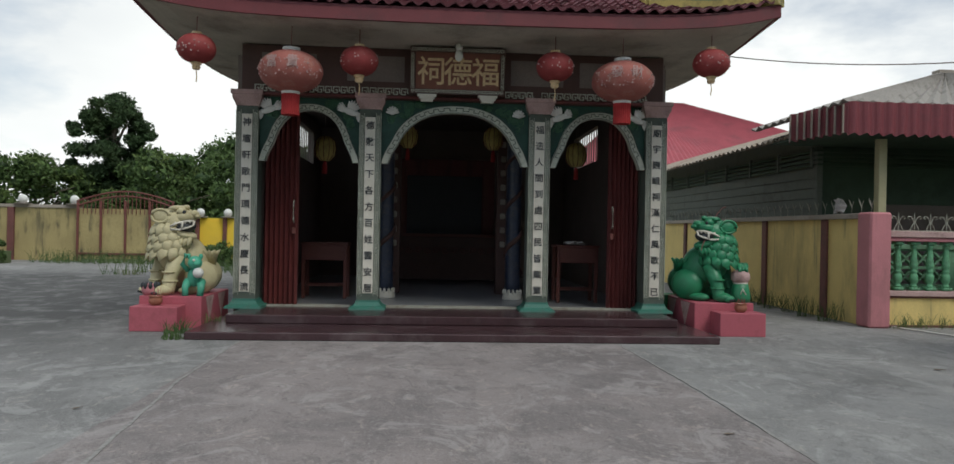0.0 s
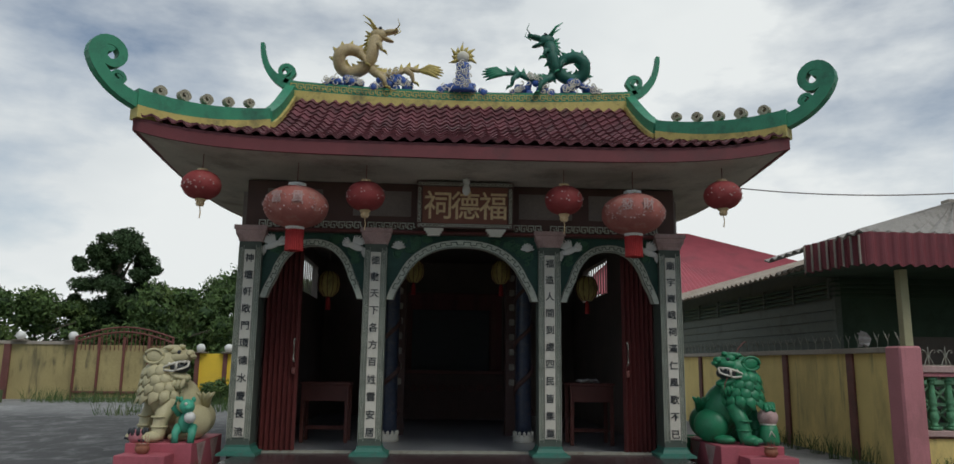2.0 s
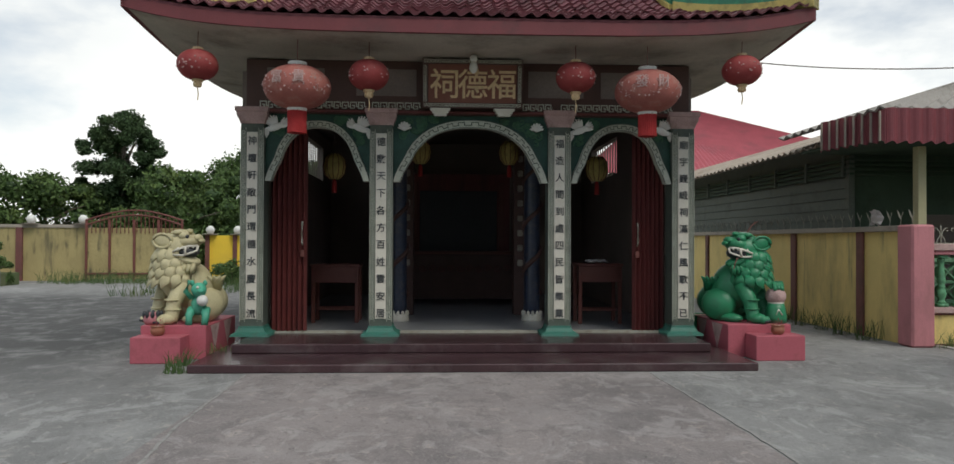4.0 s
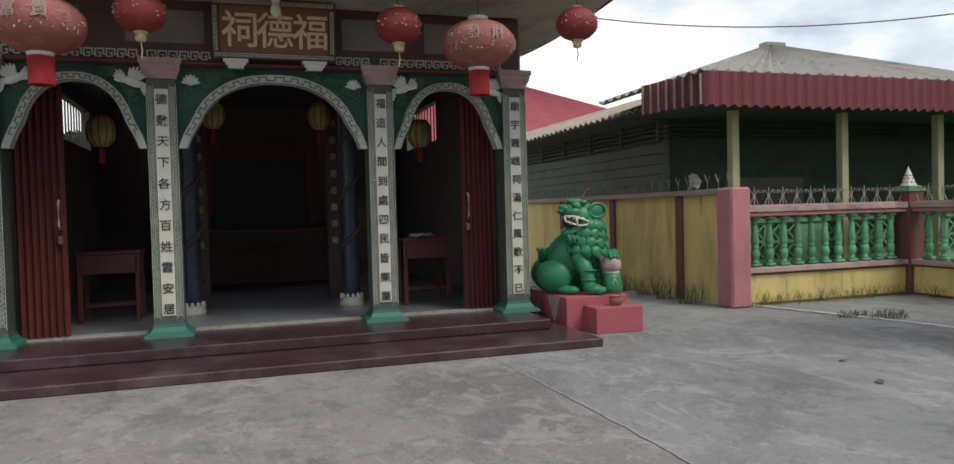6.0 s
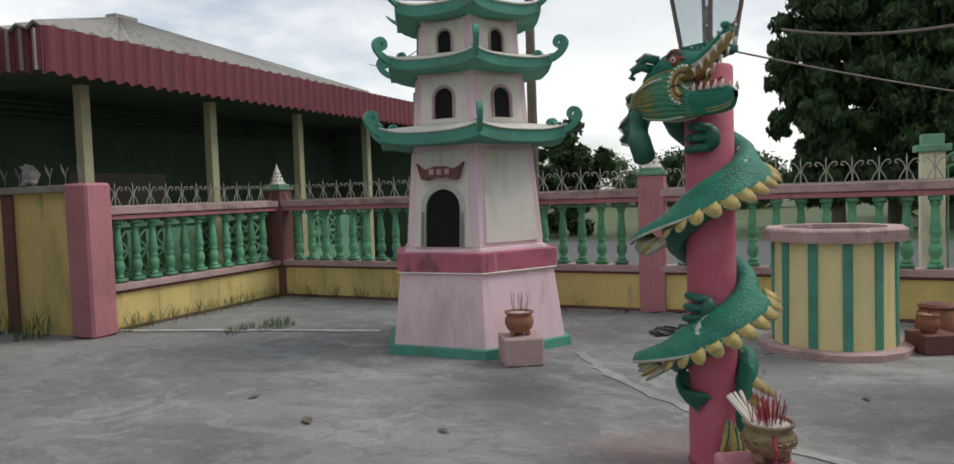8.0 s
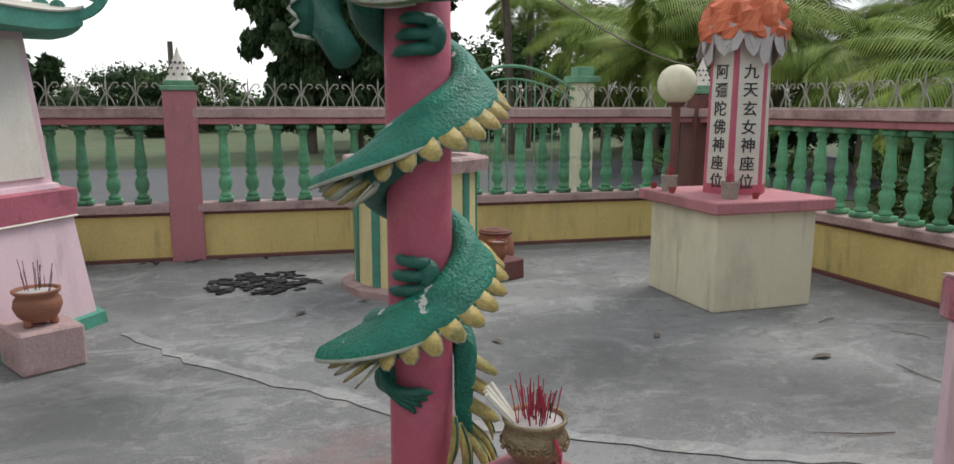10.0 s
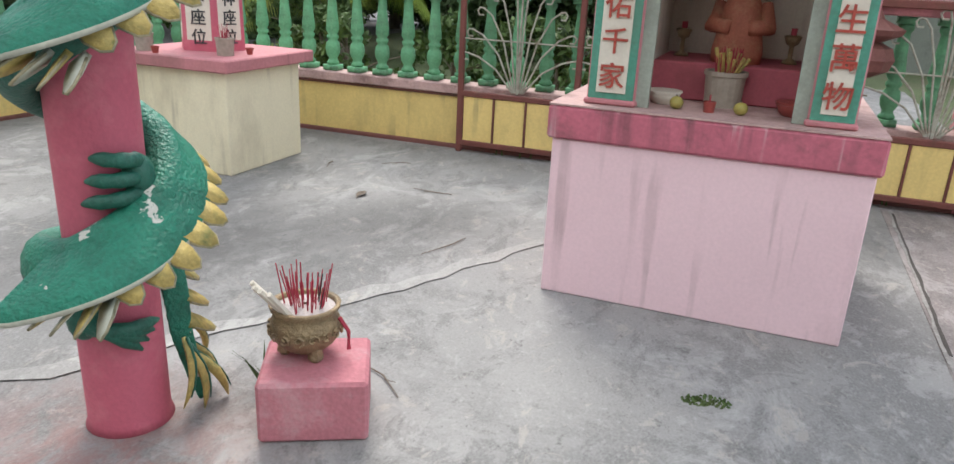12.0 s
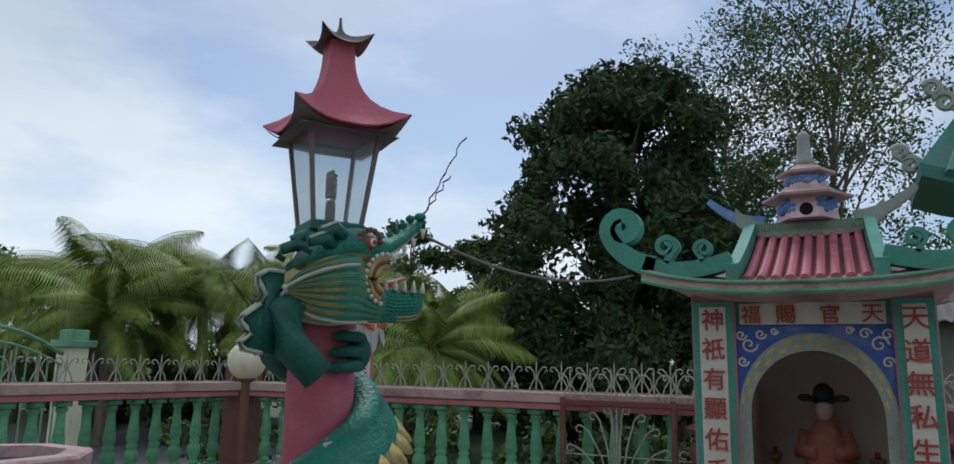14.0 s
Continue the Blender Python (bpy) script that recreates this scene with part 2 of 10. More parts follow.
M_FASCIA = paint("maroon_fascia", (0.15, 0.03, 0.035), 0.6, 0.2, 3, 50, 0.1, (0.05, 0.03, 0.03), 0.3, 2)
M_TILE = paint("red_clay_tile", (0.15, 0.045, 0.055), 0.7, 0.25, 4, 60, 0.25, (0.06, 0.04, 0.04), 0.4, 3, island=True)
M_TILE_J = paint("red_clay_tile_far", (0.15, 0.045, 0.055), 0.7, 0.25, 4, 60, 0.25, (0.06, 0.04, 0.04), 0.4, 3, island="island")
M_GREEN_RIDGE = paint("green_ridge_paint", (0.035, 0.24, 0.13), 0.5, 0.22, 4, 60, 0.15, (0.02, 0.07, 0.05), 0.4, 3)
M_YEL_TRIM = paint("yellow_trim_paint", (0.52, 0.42, 0.13), 0.65, 0.18, 4, 60, 0.15, (0.12, 0.11, 0.05), 0.45, 3)
M_BLUE = paint("blue_cloud_paint", (0.04, 0.10, 0.36), 0.55, 0.25, 5, 60, 0.15, (0.30, 0.32, 0.4), 0.25, 6)
M_BLUE_F = paint("faded_blue_cloud_paint", (0.13, 0.24, 0.5), 0.65, 0.25, 8, 60, 0.1, (0.45, 0.45, 0.48), 0.4, 9)
M_GOLD = paint("old_gold_paint", (0.68, 0.5, 0.28), 0.5, 0.2, 6, 60, 0.1, DIRT, 0.25, 5)
M_GREY_TRIM = paint("grey_column_trim", (0.30, 0.34, 0.29), 0.7, 0.15, 5, 60, 0.15, (0.12, 0.13, 0.10), 0.3, 3)
M_DARKTRIM = paint("dark_grey_green_ground", (0.085, 0.105, 0.085), 0.7, 0.2, 6, 60, 0.15, (0.05, 0.06, 0.05), 0.35, 4)
M_KEY = paint("pale_key_pattern", (0.50, 0.52, 0.43), 0.7, 0.15, 6, 60, 0.1, DIRT, 0.2, 4)
M_PANEL = paint("white_couplet_panel", (0.66, 0.63, 0.54), 0.6, 0.08, 4, 60, 0.05, (0.42, 0.38, 0.30), 0.2, 3)
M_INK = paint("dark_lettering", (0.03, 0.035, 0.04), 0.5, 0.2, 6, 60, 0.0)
M_REDINK = paint("red_lettering", (0.36, 0.06, 0.04), 0.5, 0.2, 6, 60, 0.0)
M_SIGN = paint("sign_red_board", (0.19, 0.065, 0.04), 0.5, 0.2, 6, 60, 0.08)
M_SPANDREL = paint("dark_green_spandrel", (0.02, 0.07, 0.05), 0.6, 0.3, 8, 60, 0.1)
M_VINE = paint("dull_green_vine_paint", (0.045, 0.13, 0.07), 0.6, 0.3, 8, 60, 0.1, (0.02, 0.05, 0.03), 0.4, 8)
M_DARKRED = paint("dark_red_wood", (0.14, 0.035, 0.032), 0.55, 0.25, 4, 60, 0.15, (0.03, 0.015, 0.015), 0.35, 3, streak=0.2)
M_BEAM = paint("dark_painted_beam", (0.085, 0.042, 0.034), 0.6, 0.25, 4, 60, 0.1)
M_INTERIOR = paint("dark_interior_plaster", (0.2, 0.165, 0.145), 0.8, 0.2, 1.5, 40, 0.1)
M_FLOORT = paint("grey_floor_tile", (0.27, 0.28, 0.29), 0.3, 0.15, 3, 50, 0.05)
M_WOOD = paint("old_table_wood", (0.13, 0.04, 0.03), 0.5, 0.25, 5, 60, 0.15)
M_LANTERN = paint("deep_red_silk", (0.26, 0.035, 0.035), 0.7, 0.2, 6, 70, 0.1, (0.34, 0.12, 0.1), 0.25, 6)
M_LANTERN_F = paint("faded_red_silk", (0.34, 0.11, 0.09), 0.75, 0.25, 6, 70, 0.1, (0.40, 0.25, 0.2), 0.45, 5)
M_TASSEL = paint("red_fringe", (0.38, 0.03, 0.03), 0.85, 0.25, 10, 120, 0.3, streak=0.1)
M_PLASTICW = paint("white_plastic", (0.7, 0.7, 0.66), 0.45, 0.06, 5, 60, 0.0)
M_IRON = paint("pale_painted_iron", (0.34, 0.34, 0.28), 0.6, 0.2, 8, 90, 0.1, (0.13, 0.07, 0.04), 0.4, 12)
M_IRON_B = paint("rusty_brown_iron", (0.16, 0.05, 0.04), 0.65, 0.25, 8, 90, 0.2, (0.10, 0.05, 0.03), 0.4, 12)
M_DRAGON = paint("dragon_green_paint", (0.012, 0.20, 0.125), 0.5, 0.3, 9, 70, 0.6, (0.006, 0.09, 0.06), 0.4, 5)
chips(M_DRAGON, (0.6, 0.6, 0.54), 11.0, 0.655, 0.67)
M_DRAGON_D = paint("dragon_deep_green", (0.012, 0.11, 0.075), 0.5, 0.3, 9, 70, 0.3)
M_FIN = paint("yellow_fin_paint", (0.46, 0.35, 0.11), 0.6, 0.3, 12, 80, 0.3, (0.10, 0.15, 0.05), 0.45, 9)
M_WIRE = paint("painted_lobe_rim", (0.30, 0.27, 0.17), 0.7, 0.3, 20, 80, 0.2, (0.05, 0.08, 0.05), 0.5, 14)
M_CHEEK = paint("cheek_green_paint", (0.13, 0.33, 0.19), 0.5, 0.25, 9, 70, 0.2, (0.42, 0.36, 0.10), 0.45, 6)
M_CLAY = paint("terracotta_clay", (0.30, 0.12, 0.07), 0.75, 0.2, 6, 70, 0.2, (0.12, 0.06, 0.04), 0.35, 5)
M_BRASS = paint("tarnished_brass", (0.27, 0.20, 0.11), 0.5, 0.3, 14, 80, 0.5, (0.10, 0.08, 0.06), 0.4, 10, metal=0.3)
M_ASH = paint("incense_ash", (0.52, 0.48, 0.46), 0.95, 0.15, 20, 90, 0.4)
M_STICK = paint("red_incense_stick", (0.36, 0.035, 0.06), 0.8, 0.2, 20, 90, 0.0)
M_STICK_D = paint("burnt_incense_stick", (0.05, 0.04, 0.04), 0.9, 0.2, 20, 90, 0.0)
M_ORANGE = paint("orange_cloth", (0.62, 0.17, 0.08), 0.8, 0.15, 8, 120, 0.2)
M_CLOTHW = paint("grey_white_cloth", (0.5, 0.47, 0.45), 0.85, 0.15, 8, 120, 0.2)
M_PLANK = paint("grey_green_plank", (0.16, 0.18, 0.155), 0.85, 0.2, 2, 40, 0.2, (0.08, 0.08, 0.07), 0.4, 2)
M_ROOFS = paint("weathered_roof_sheet", (0.32, 0.30, 0.27), 0.8, 0.25, 1.5, 30, 0.3, (0.13, 0.12, 0.10), 0.5, 1.5)
M_ROOFS_R = paint("rusted_roof_sheet", (0.36, 0.31, 0.25), 0.85, 0.3, 2.0, 30, 0.3, (0.15, 0.09, 0.06), 0.6, 1.2)
M_ROOFR = paint("faded_red_roof", (0.40, 0.09, 0.11), 0.75, 0.15, 1.5, 30, 0.2, (0.22, 0.08, 0.09), 0.35, 1.0)
M_CANOPY = paint("maroon_canopy_sheet", (0.20, 0.045, 0.055), 0.6, 0.15, 2, 40, 0.1, (0.10, 0.04, 0.045), 0.3, 2)
M_PORCH = paint("dark_green_boards", (0.07, 0.11, 0.075), 0.8, 0.2, 2, 40, 0.2, (0.035, 0.05, 0.035), 0.4, 1.5)
M_POST = paint("pale_yellow_post", (0.42, 0.40, 0.24), 0.75, 0.15, 3, 50, 0.2)
M_LATTICE = paint("pale_green_block", (0.17, 0.36, 0.22), 0.75, 0.2, 3, 50, 0.2, MOSS, 0.35, 2)
M_BARK = paint("grey_bark", (0.16, 0.13, 0.10), 0.9, 0.3, 6, 50, 0.6, (0.07, 0.06, 0.05), 0.4, 5, streak=0.3)
M_CHAR = paint("charred_scraps", (0.025, 0.024, 0.024), 0.95, 0.3, 20, 90, 0.3)
M_SKIN = paint("painted_plaster_face", (0.60, 0.48, 0.40), 0.7, 0.1, 8, 80, 0.05)
M_ROBE = paint("faded_red_robe", (0.40, 0.14, 0.09), 0.75, 0.2, 8, 80, 0.2, (0.50, 0.34, 0.2), 0.3, 9)
M_SOIL = paint("grass_soil", (0.09, 0.12, 0.05), 0.95, 0.3, 1.0, 20, 0.5, (0.16, 0.13, 0.09), 0.4, 0.4)
M_ROAD = paint("road_asphalt", (0.12, 0.12, 0.12), 0.9, 0.15, 1.0, 60, 0.3)
M_TEAL_D = paint("grimy_teal_paint", (0.035, 0.16, 0.12), 0.6, 0.25, 5, 50, 0.15, (0.07, 0.08, 0.07), 0.4, 5)
M_DUSTPINK = paint("dusty_pink_paint", (0.46, 0.17, 0.2), 0.8, 0.2, 4, 60, 0.2, (0.55, 0.42, 0.42), 0.4, 3)
M_DRUM = paint("pale_yellow_paint", (0.78, 0.68, 0.34), 0.75, 0.1, 3, 50, 0.1, (0.4, 0.33, 0.18), 0.25, 1.4, streak=0.4)
M_BAND = paint("peeling_red_paint", (0.48, 0.13, 0.18), 0.7, 0.2, 4, 50, 0.1, (0.10, 0.06, 0.055), 0.5, 3.2)
M_YELLOW_B = paint("fresh_yellow_paint", (0.85, 0.58, 0.05), 0.7, 0.08, 2, 50, 0.1, (0.5, 0.33, 0.06), 0.2, 1.0)
M_YELLOW_OLD = paint("stained_pale_yellow", (0.38, 0.31, 0.14), 0.85, 0.25, 1, 30, 0.2, (0.09, 0.085, 0.055), 0.6, 0.9, streak=0.25)
M_SCROLL = paint("weathered_scroll_paint", (0.36, 0.33, 0.24), 0.75, 0.2, 6, 50, 0.2, (0.10, 0.10, 0.08), 0.4, 6)
# near-black colour that stands for the shade inside small openings
M_HOLE = paint("hole_shade_black", (0.008, 0.008, 0.008), 1.0, 0.2, 6, 60, 0.0)
M_VASE = paint("dark_glazed_vase", (0.03, 0.04, 0.07), 0.35, 0.3, 8, 60, 0.0, (0.12, 0.10, 0.08), 0.3, 12)
M_FRUIT = paint("green_yellow_fruit", (0.32, 0.28, 0.07), 0.5, 0.2, 15, 80, 0.1)
M_CHERRY = paint("red_cup_glaze", (0.30, 0.06, 0.05), 0.4, 0.2, 15, 80, 0.0)


def leafy(name, col, col2):
    m = paint(name, col, 0.6, 0.3, 1.2, 20, 0.0, col2, 0.45, 0.7, island="island")
    b = m.node_tree.nodes["Principled BSDF"]
    b.inputs["Specular IOR Level"].default_value = 0.18
    return m


M_LEAF = leafy("mid_green_leaves", (0.075, 0.125, 0.04), (0.13, 0.17, 0.045))
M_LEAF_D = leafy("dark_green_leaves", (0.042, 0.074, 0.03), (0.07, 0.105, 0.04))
M_LEAF_P = leafy("palm_leaves", (0.17, 0.24, 0.045), (0.34, 0.36, 0.09))
M_GRASS = leafy("weed_blades", (0.07, 0.12, 0.04), (0.16, 0.17, 0.06))


def glass(name, tint, rough=0.05):
    m = bpy.data.materials.new(name)
    m.use_nodes = True
    b = m.node_tree.nodes["Principled BSDF"]
    b.inputs["Base Color"].default_value = (*tint, 1)
    b.inputs["Roughness"].default_value, b.inputs["Transmission Weight"].default_value, b.inputs["IOR"].default_value = rough, 0.9, 1.1
    return m


M_GLASS = glass("dusty_lamp_glass", (0.8, 0.84, 0.85), 0.12)


def drips(m, col, gain, scale=13.0, lo=0.57, hi=0.68):
    """Thin rain streaks running down a painted wall."""
    n, l = m.node_tree.nodes, m.node_tree.links
    b = n["Principled BSDF"]
    src = b.inputs["Base Color"].links[0].from_socket
    co, mp, t, t2 = n.new("ShaderNodeTexCoord"), n.new("ShaderNodeMapping"), n.new("ShaderNodeTexNoise"), n.new("ShaderNodeTexNoise")
    mp.inputs["Scale"].default_value = (scale, scale, 0.9)
    t.inputs["Scale"].default_value, t.inputs["Detail"].default_value = 1.0, 6
    t2.inputs["Scale"].default_value, t2.inputs["Detail"].default_value = 1.6, 6
    l.new(co.outputs["Object"], mp.inputs["Vector"])
    l.new(mp.outputs["Vector"], t.inputs["Vector"])
    l.new(co.outputs["Object"], t2.inputs["Vector"])
    r, r2, g, x = n.new("ShaderNodeMapRange"), n.new("ShaderNodeMapRange"), n.new("ShaderNodeMath"), n.new("ShaderNodeMix")
    r.inputs["From Min"].default_value, r.inputs["From Max"].default_value, r.inputs["To Max"].default_value = lo, hi, gain
    r2.inputs["From Min"].default_value, r2.inputs["From Max"].default_value = 0.42, 0.62
    g.operation, x.data_type = "MULTIPLY", "RGBA"
    l.new(t.outputs["Fac"], r.inputs["Value"])
    l.new(t2.outputs["Fac"], r2.inputs["Value"])
    l.new(r.outputs["Result"], g.inputs[0])
    l.new(r2.outputs["Result"], g.inputs[1])
    l.new(g.outputs[0], x.inputs["Factor"])
    l.new(src, x.inputs["A"])
    x.inputs["B"].default_value = (*col, 1)
    l.new(x.outputs["Result"], b.inputs["Base Color"])


drips(M_PALEPINK, (0.34, 0.23, 0.24), 0.5)
drips(M_BAND, (0.62, 0.5, 0.5), 0.8, 16.0, 0.6, 0.68)
drips(M_BAND, (0.07, 0.05, 0.05), 0.8, 11.0)
drips(M_WHITE, (0.34, 0.27, 0.22), 0.35)
drips(M_CREAM, (0.32, 0.29, 0.2), 0.5)
drips(M_YELLOW_OLD, (0.07, 0.065, 0.04), 0.8, 5.0, 0.52, 0.64)
drips(M_YELLOW, (0.24, 0.2, 0.1), 0.65, 9.0)
drips(M_PINK, (0.2, 0.1, 0.1), 0.5)
drips(M_GREENP, (0.32, 0.42, 0.3), 0.5, 18.0)


# ---- mesh helpers ----
def part(name, bm, material, parent=None, label="", smooth=False):
    me = bpy.data.meshes.new(name)
    bm.normal_update()
    bm.to_mesh(me)
    bm.free()
    for m in (material if isinstance(material, (list, tuple)) else [material]):
        me.materials.append(m)
    if smooth:
        me.polygons.foreach_set("use_smooth", [True] * len(me.polygons))
    ob = new(name, me)
    if parent is not None:
        ob.parent = parent
    return tagged(ob, label)


def share(name, me, parent, m=None):
    """Another object on a mesh that exists."""
    ob = new(name, me)
    ob.parent = parent
    if m is not None:
        ob.matrix_basis = m
    return ob


def thing(name, label, category, m=None, group="", kind=""):
    ob = new(name)
    ob.empty_display_size = 0.1
    if m is not None:
        ob.matrix_basis = m
    return tagged(ob, label, category, group, kind)


def box(bm, x0, x1, y0, y1, z0, z1, mat=0, bevel=0.0):
    vs = [bm.verts.new((x, y, z)) for z in (z0, z1) for y in (y0, y1) for x in (x0, x1)]
    fs = [bm.faces.new([vs[i] for i in f]) for f in ((0, 2, 3, 1), (4, 5, 7, 6), (0, 1, 5, 4), (2, 6, 7, 3), (0, 4, 6, 2), (1, 3, 7, 5))]
    for f in fs:
        f.material_index = mat
    if bevel:
        r = bmesh.ops.bevel(bm, geom=list({e for f in fs for e in f.edges}), offset=bevel, segments=1, affect="EDGES")
        for f in r["faces"]:
            f.material_index = mat
    return vs


def boxed(name, x0, x1, y0, y1, z0, z1, material, parent=None, label="", bevel=0.008):
    bm = bmesh.new()
    box(bm, x0, x1, y0, y1, z0, z1, 0, bevel)
    return part(name, bm, material, parent, label)


def lathe(bm, prof, seg=24, c=(0, 0), mat=0, phase=0.0, caps=True):
    """Turn a list of (radius, z) round an upright axis."""
    rings = []
    for r, z in prof:
        rings.append([bm.verts.new((c[0] + r * math.cos(phase + 2 * math.pi * i / seg), c[1] + r * math.sin(phase + 2 * math.pi * i / seg), z)) for i in range(seg)])
    for a, b in zip(rings, rings[1:]):
        for i in range(seg):
            bm.faces.new((a[i], a[(i + 1) % seg], b[(i + 1) % seg], b[i])).material_index = mat
    if caps:
        bm.faces.new(rings[0][::-1]).material_index = mat
        bm.faces.new(rings[-1]).material_index = mat


def tube(bm, pts, rad, seg=8, mat=0, flat=1.0, up=(0, 0, 1)):
    """A tube along points; rad is one radius or one for each point; flat squeezes it along up."""
    pts = [Vector(p) for p in pts]
    rad = rad if isinstance(rad, (list, tuple)) else [rad] * len(pts)
    rings = []
    for i, p in enumerate(pts):
        d = (pts[min(i + 1, len(pts) - 1)] - pts[max(i - 1, 0)]).normalized()
        u = Vector(up)
        s = d.cross(u)
        if s.length < 1e-3:
            s = d.cross(Vector((1, 0, 0)))
        s.normalize()
        u = s.cross(d).normalized()
        rings.append([bm.verts.new(p + s * (rad[i] * math.cos(2 * math.pi * k / seg)) + u * (rad[i] * flat * math.sin(2 * math.pi * k / seg))) for k in range(seg)])
    for a, b in zip(rings, rings[1:]):
        for k in range(seg):
            bm.faces.new((a[k], a[(k + 1) % seg], b[(k + 1) % seg], b[k])).material_index = mat
    bm.faces.new(rings[0][::-1]).material_index = mat
    bm.faces.new(rings[-1]).material_index = mat


def ball(bm, c, r, mat=0, u=14, v=9, m=None):
    """An ellipsoid; r is one radius or three; m turns it."""
    r = r if isinstance(r, (list, tuple)) else (r, r, r)
    t = Matrix.Translation(c) @ (m if m is not None else Matrix.Identity(4)) @ Matrix.Diagonal((*r, 1))
    got = bmesh.ops.create_uvsphere(bm, u_segments=u, v_segments=v, radius=1, matrix=t)
    for f in {f for w in got["verts"] for f in w.link_faces}:
        f.material_index = mat


def slab(bm, outline, depth, m, mat=0):
    """A flat outline in (u, v), given depth along w, set by the matrix m."""
    a = [bm.verts.new(m @ Vector((u, v, 0))) for u, v in outline]
    b = [bm.verts.new(m @ Vector((u, v, depth))) for u, v in outline]
    n = len(a)
    bm.faces.new(a[::-1]).material_index = mat
    bm.faces.new(b).material_index = mat
    for i in range(n):
        bm.faces.new((a[i], a[(i + 1) % n], b[(i + 1) % n], b[i])).material_index = mat


def strip(bm, inner, outer, depth, m, mat=0):
    """A band between two lines of equal length in (u, v), given depth along w."""
    rows = [[bm.verts.new(m @ Vector((u, v, w))) for u, v in line] for line, w in ((inner, 0), (outer, 0), (outer, depth), (inner, depth))]
    for i in range(len(inner) - 1):
        for k in range(4):
            p, q = rows[k], rows[(k + 1) % 4]
            bm.faces.new((p[i], p[i + 1], q[i + 1], q[i])).material_index = mat
    for e, order in ((0, 1), (-1, -1)):
        bm.faces.new([rows[k][e] for k in range(4)][::order]).material_index = mat


FACE_S = pose(0, 0, 0, 90, 0, 0)      # u = +x, v = +z, w = -y (seen from the south)
FACE_N = pose(0, 0, 0, 90, 0, 180)    # u = -x, v = +z, w = +y (seen from the north)
FACE_W = pose(0, 0, 0, 90, 0, -90)    # u = -y, v = +z, w = -x (seen from the west)

GLYPHS = {}


def glyph(ch, size, material, parent, m, deep=0.012):
    """One written character as a raised mesh, centred on m."""
    key = (ch, size, material.name)
    if key not in GLYPHS:
        cu = bpy.data.curves.new("character", "FONT")
        cu.body, cu.size, cu.extrude, cu.resolution_u, cu.offset = ch, size, deep / 2, 3, size * 0.008
        cu.align_x, cu.align_y = "CENTER", "CENTER"
        ob = new("character", cu)
        bpy.context.view_layer.update()
        me = bpy.data.meshes.new_from_object(ob.evaluated_get(bpy.context.evaluated_depsgraph_get()))
        bpy.data.objects.remove(ob)
        bpy.data.curves.remove(cu)
        n = len(me.vertices)
        co = np.empty(n * 3, dtype=np.float32)
        me.vertices.foreach_get("co", co)
        co = co.reshape(-1, 3)
        co[:, :2] -= (co[:, :2].max(axis=0) + co[:, :2].min(axis=0)) / 2
        me.vertices.foreach_set("co", co.ravel())
        me.materials.clear()
        me.materials.append(material)
        GLYPHS[key] = me
    return share("character", GLYPHS[key], parent, m)


def spiral(cx, cy, r0, r1, a0, a1, n=28):
    return [(cx + (r0 + (r1 - r0) * i / (n - 1)) * math.cos(a0 + (a1 - a0) * i / (n - 1)), cy + (r0 + (r1 - r0) * i / (n - 1)) * math.sin(a0 + (a1 - a0) * i / (n - 1))) for i in range(n)]


def key_pattern(bm, length, h, m, mat=0, bar=None, deep=0.012):
    """A running square-spiral fret along u, standing deep out of the wall."""
    b = bar or h * 0.14
    n = max(1, round(length / (h * 1.15)))
    p = length / n
    for i in range(n):
        x = -length / 2 + i * p
        w = p * 0.86
        for u0, u1, v0, v1 in ((x, x + w, h - b, h), (x, x + b, 0, h - b), (x, x + w * 0.7, 0, b), (x + w * 0.7 - b, x + w * 0.7, b, h * 0.55), (x + w * 0.35, x + w * 0.7 - b, h * 0.55 - b, h * 0.55), (x + w - b, x + w, h * 0.25, h - b), (x + w, x + p, 0.25 * h, 0.25 * h + b)):
            slab(bm, [(u0, v0), (u1, v0), (u1, v1), (u0, v1)], deep, m, mat)


# ---- ground and yard ----
def sheet(name, x0, x1, y0, y1, z0, z1, material, label, cat, parent=None):
    return tagged(boxed(name, x0, x1, y0, y1, z0, z1, material, parent, label, 0.0), label, cat, kind="structure")


sheet("ground", -700, 700, -700, 700, -0.6, -0.06, M_SOIL, "rough green ground with weeds round the yard", "ground")
sheet("pavement", -16, 11.7, -0.3, 30, -0.3, 0.0, M_GROUND, "worn grey concrete yard with stains and cracks", "pavement")
sheet("road", 13.5, 24, -300, 300, -0.3, -0.045, M_ROAD, "dusty grey asphalt road beyond the fence", "road")
sheet("pavement_entrance", 2.0, 3.1, -8.0, -0.304, -0.3, -0.01, M_GROUND, "worn grey concrete drive at the gate", "pavement")
sheet("pavement_apron", -1.55, 3.2, -0.2, 9.8, -0.1, 0.004, M_APRON, "reddish worn concrete apron before the temple steps", "pavement")


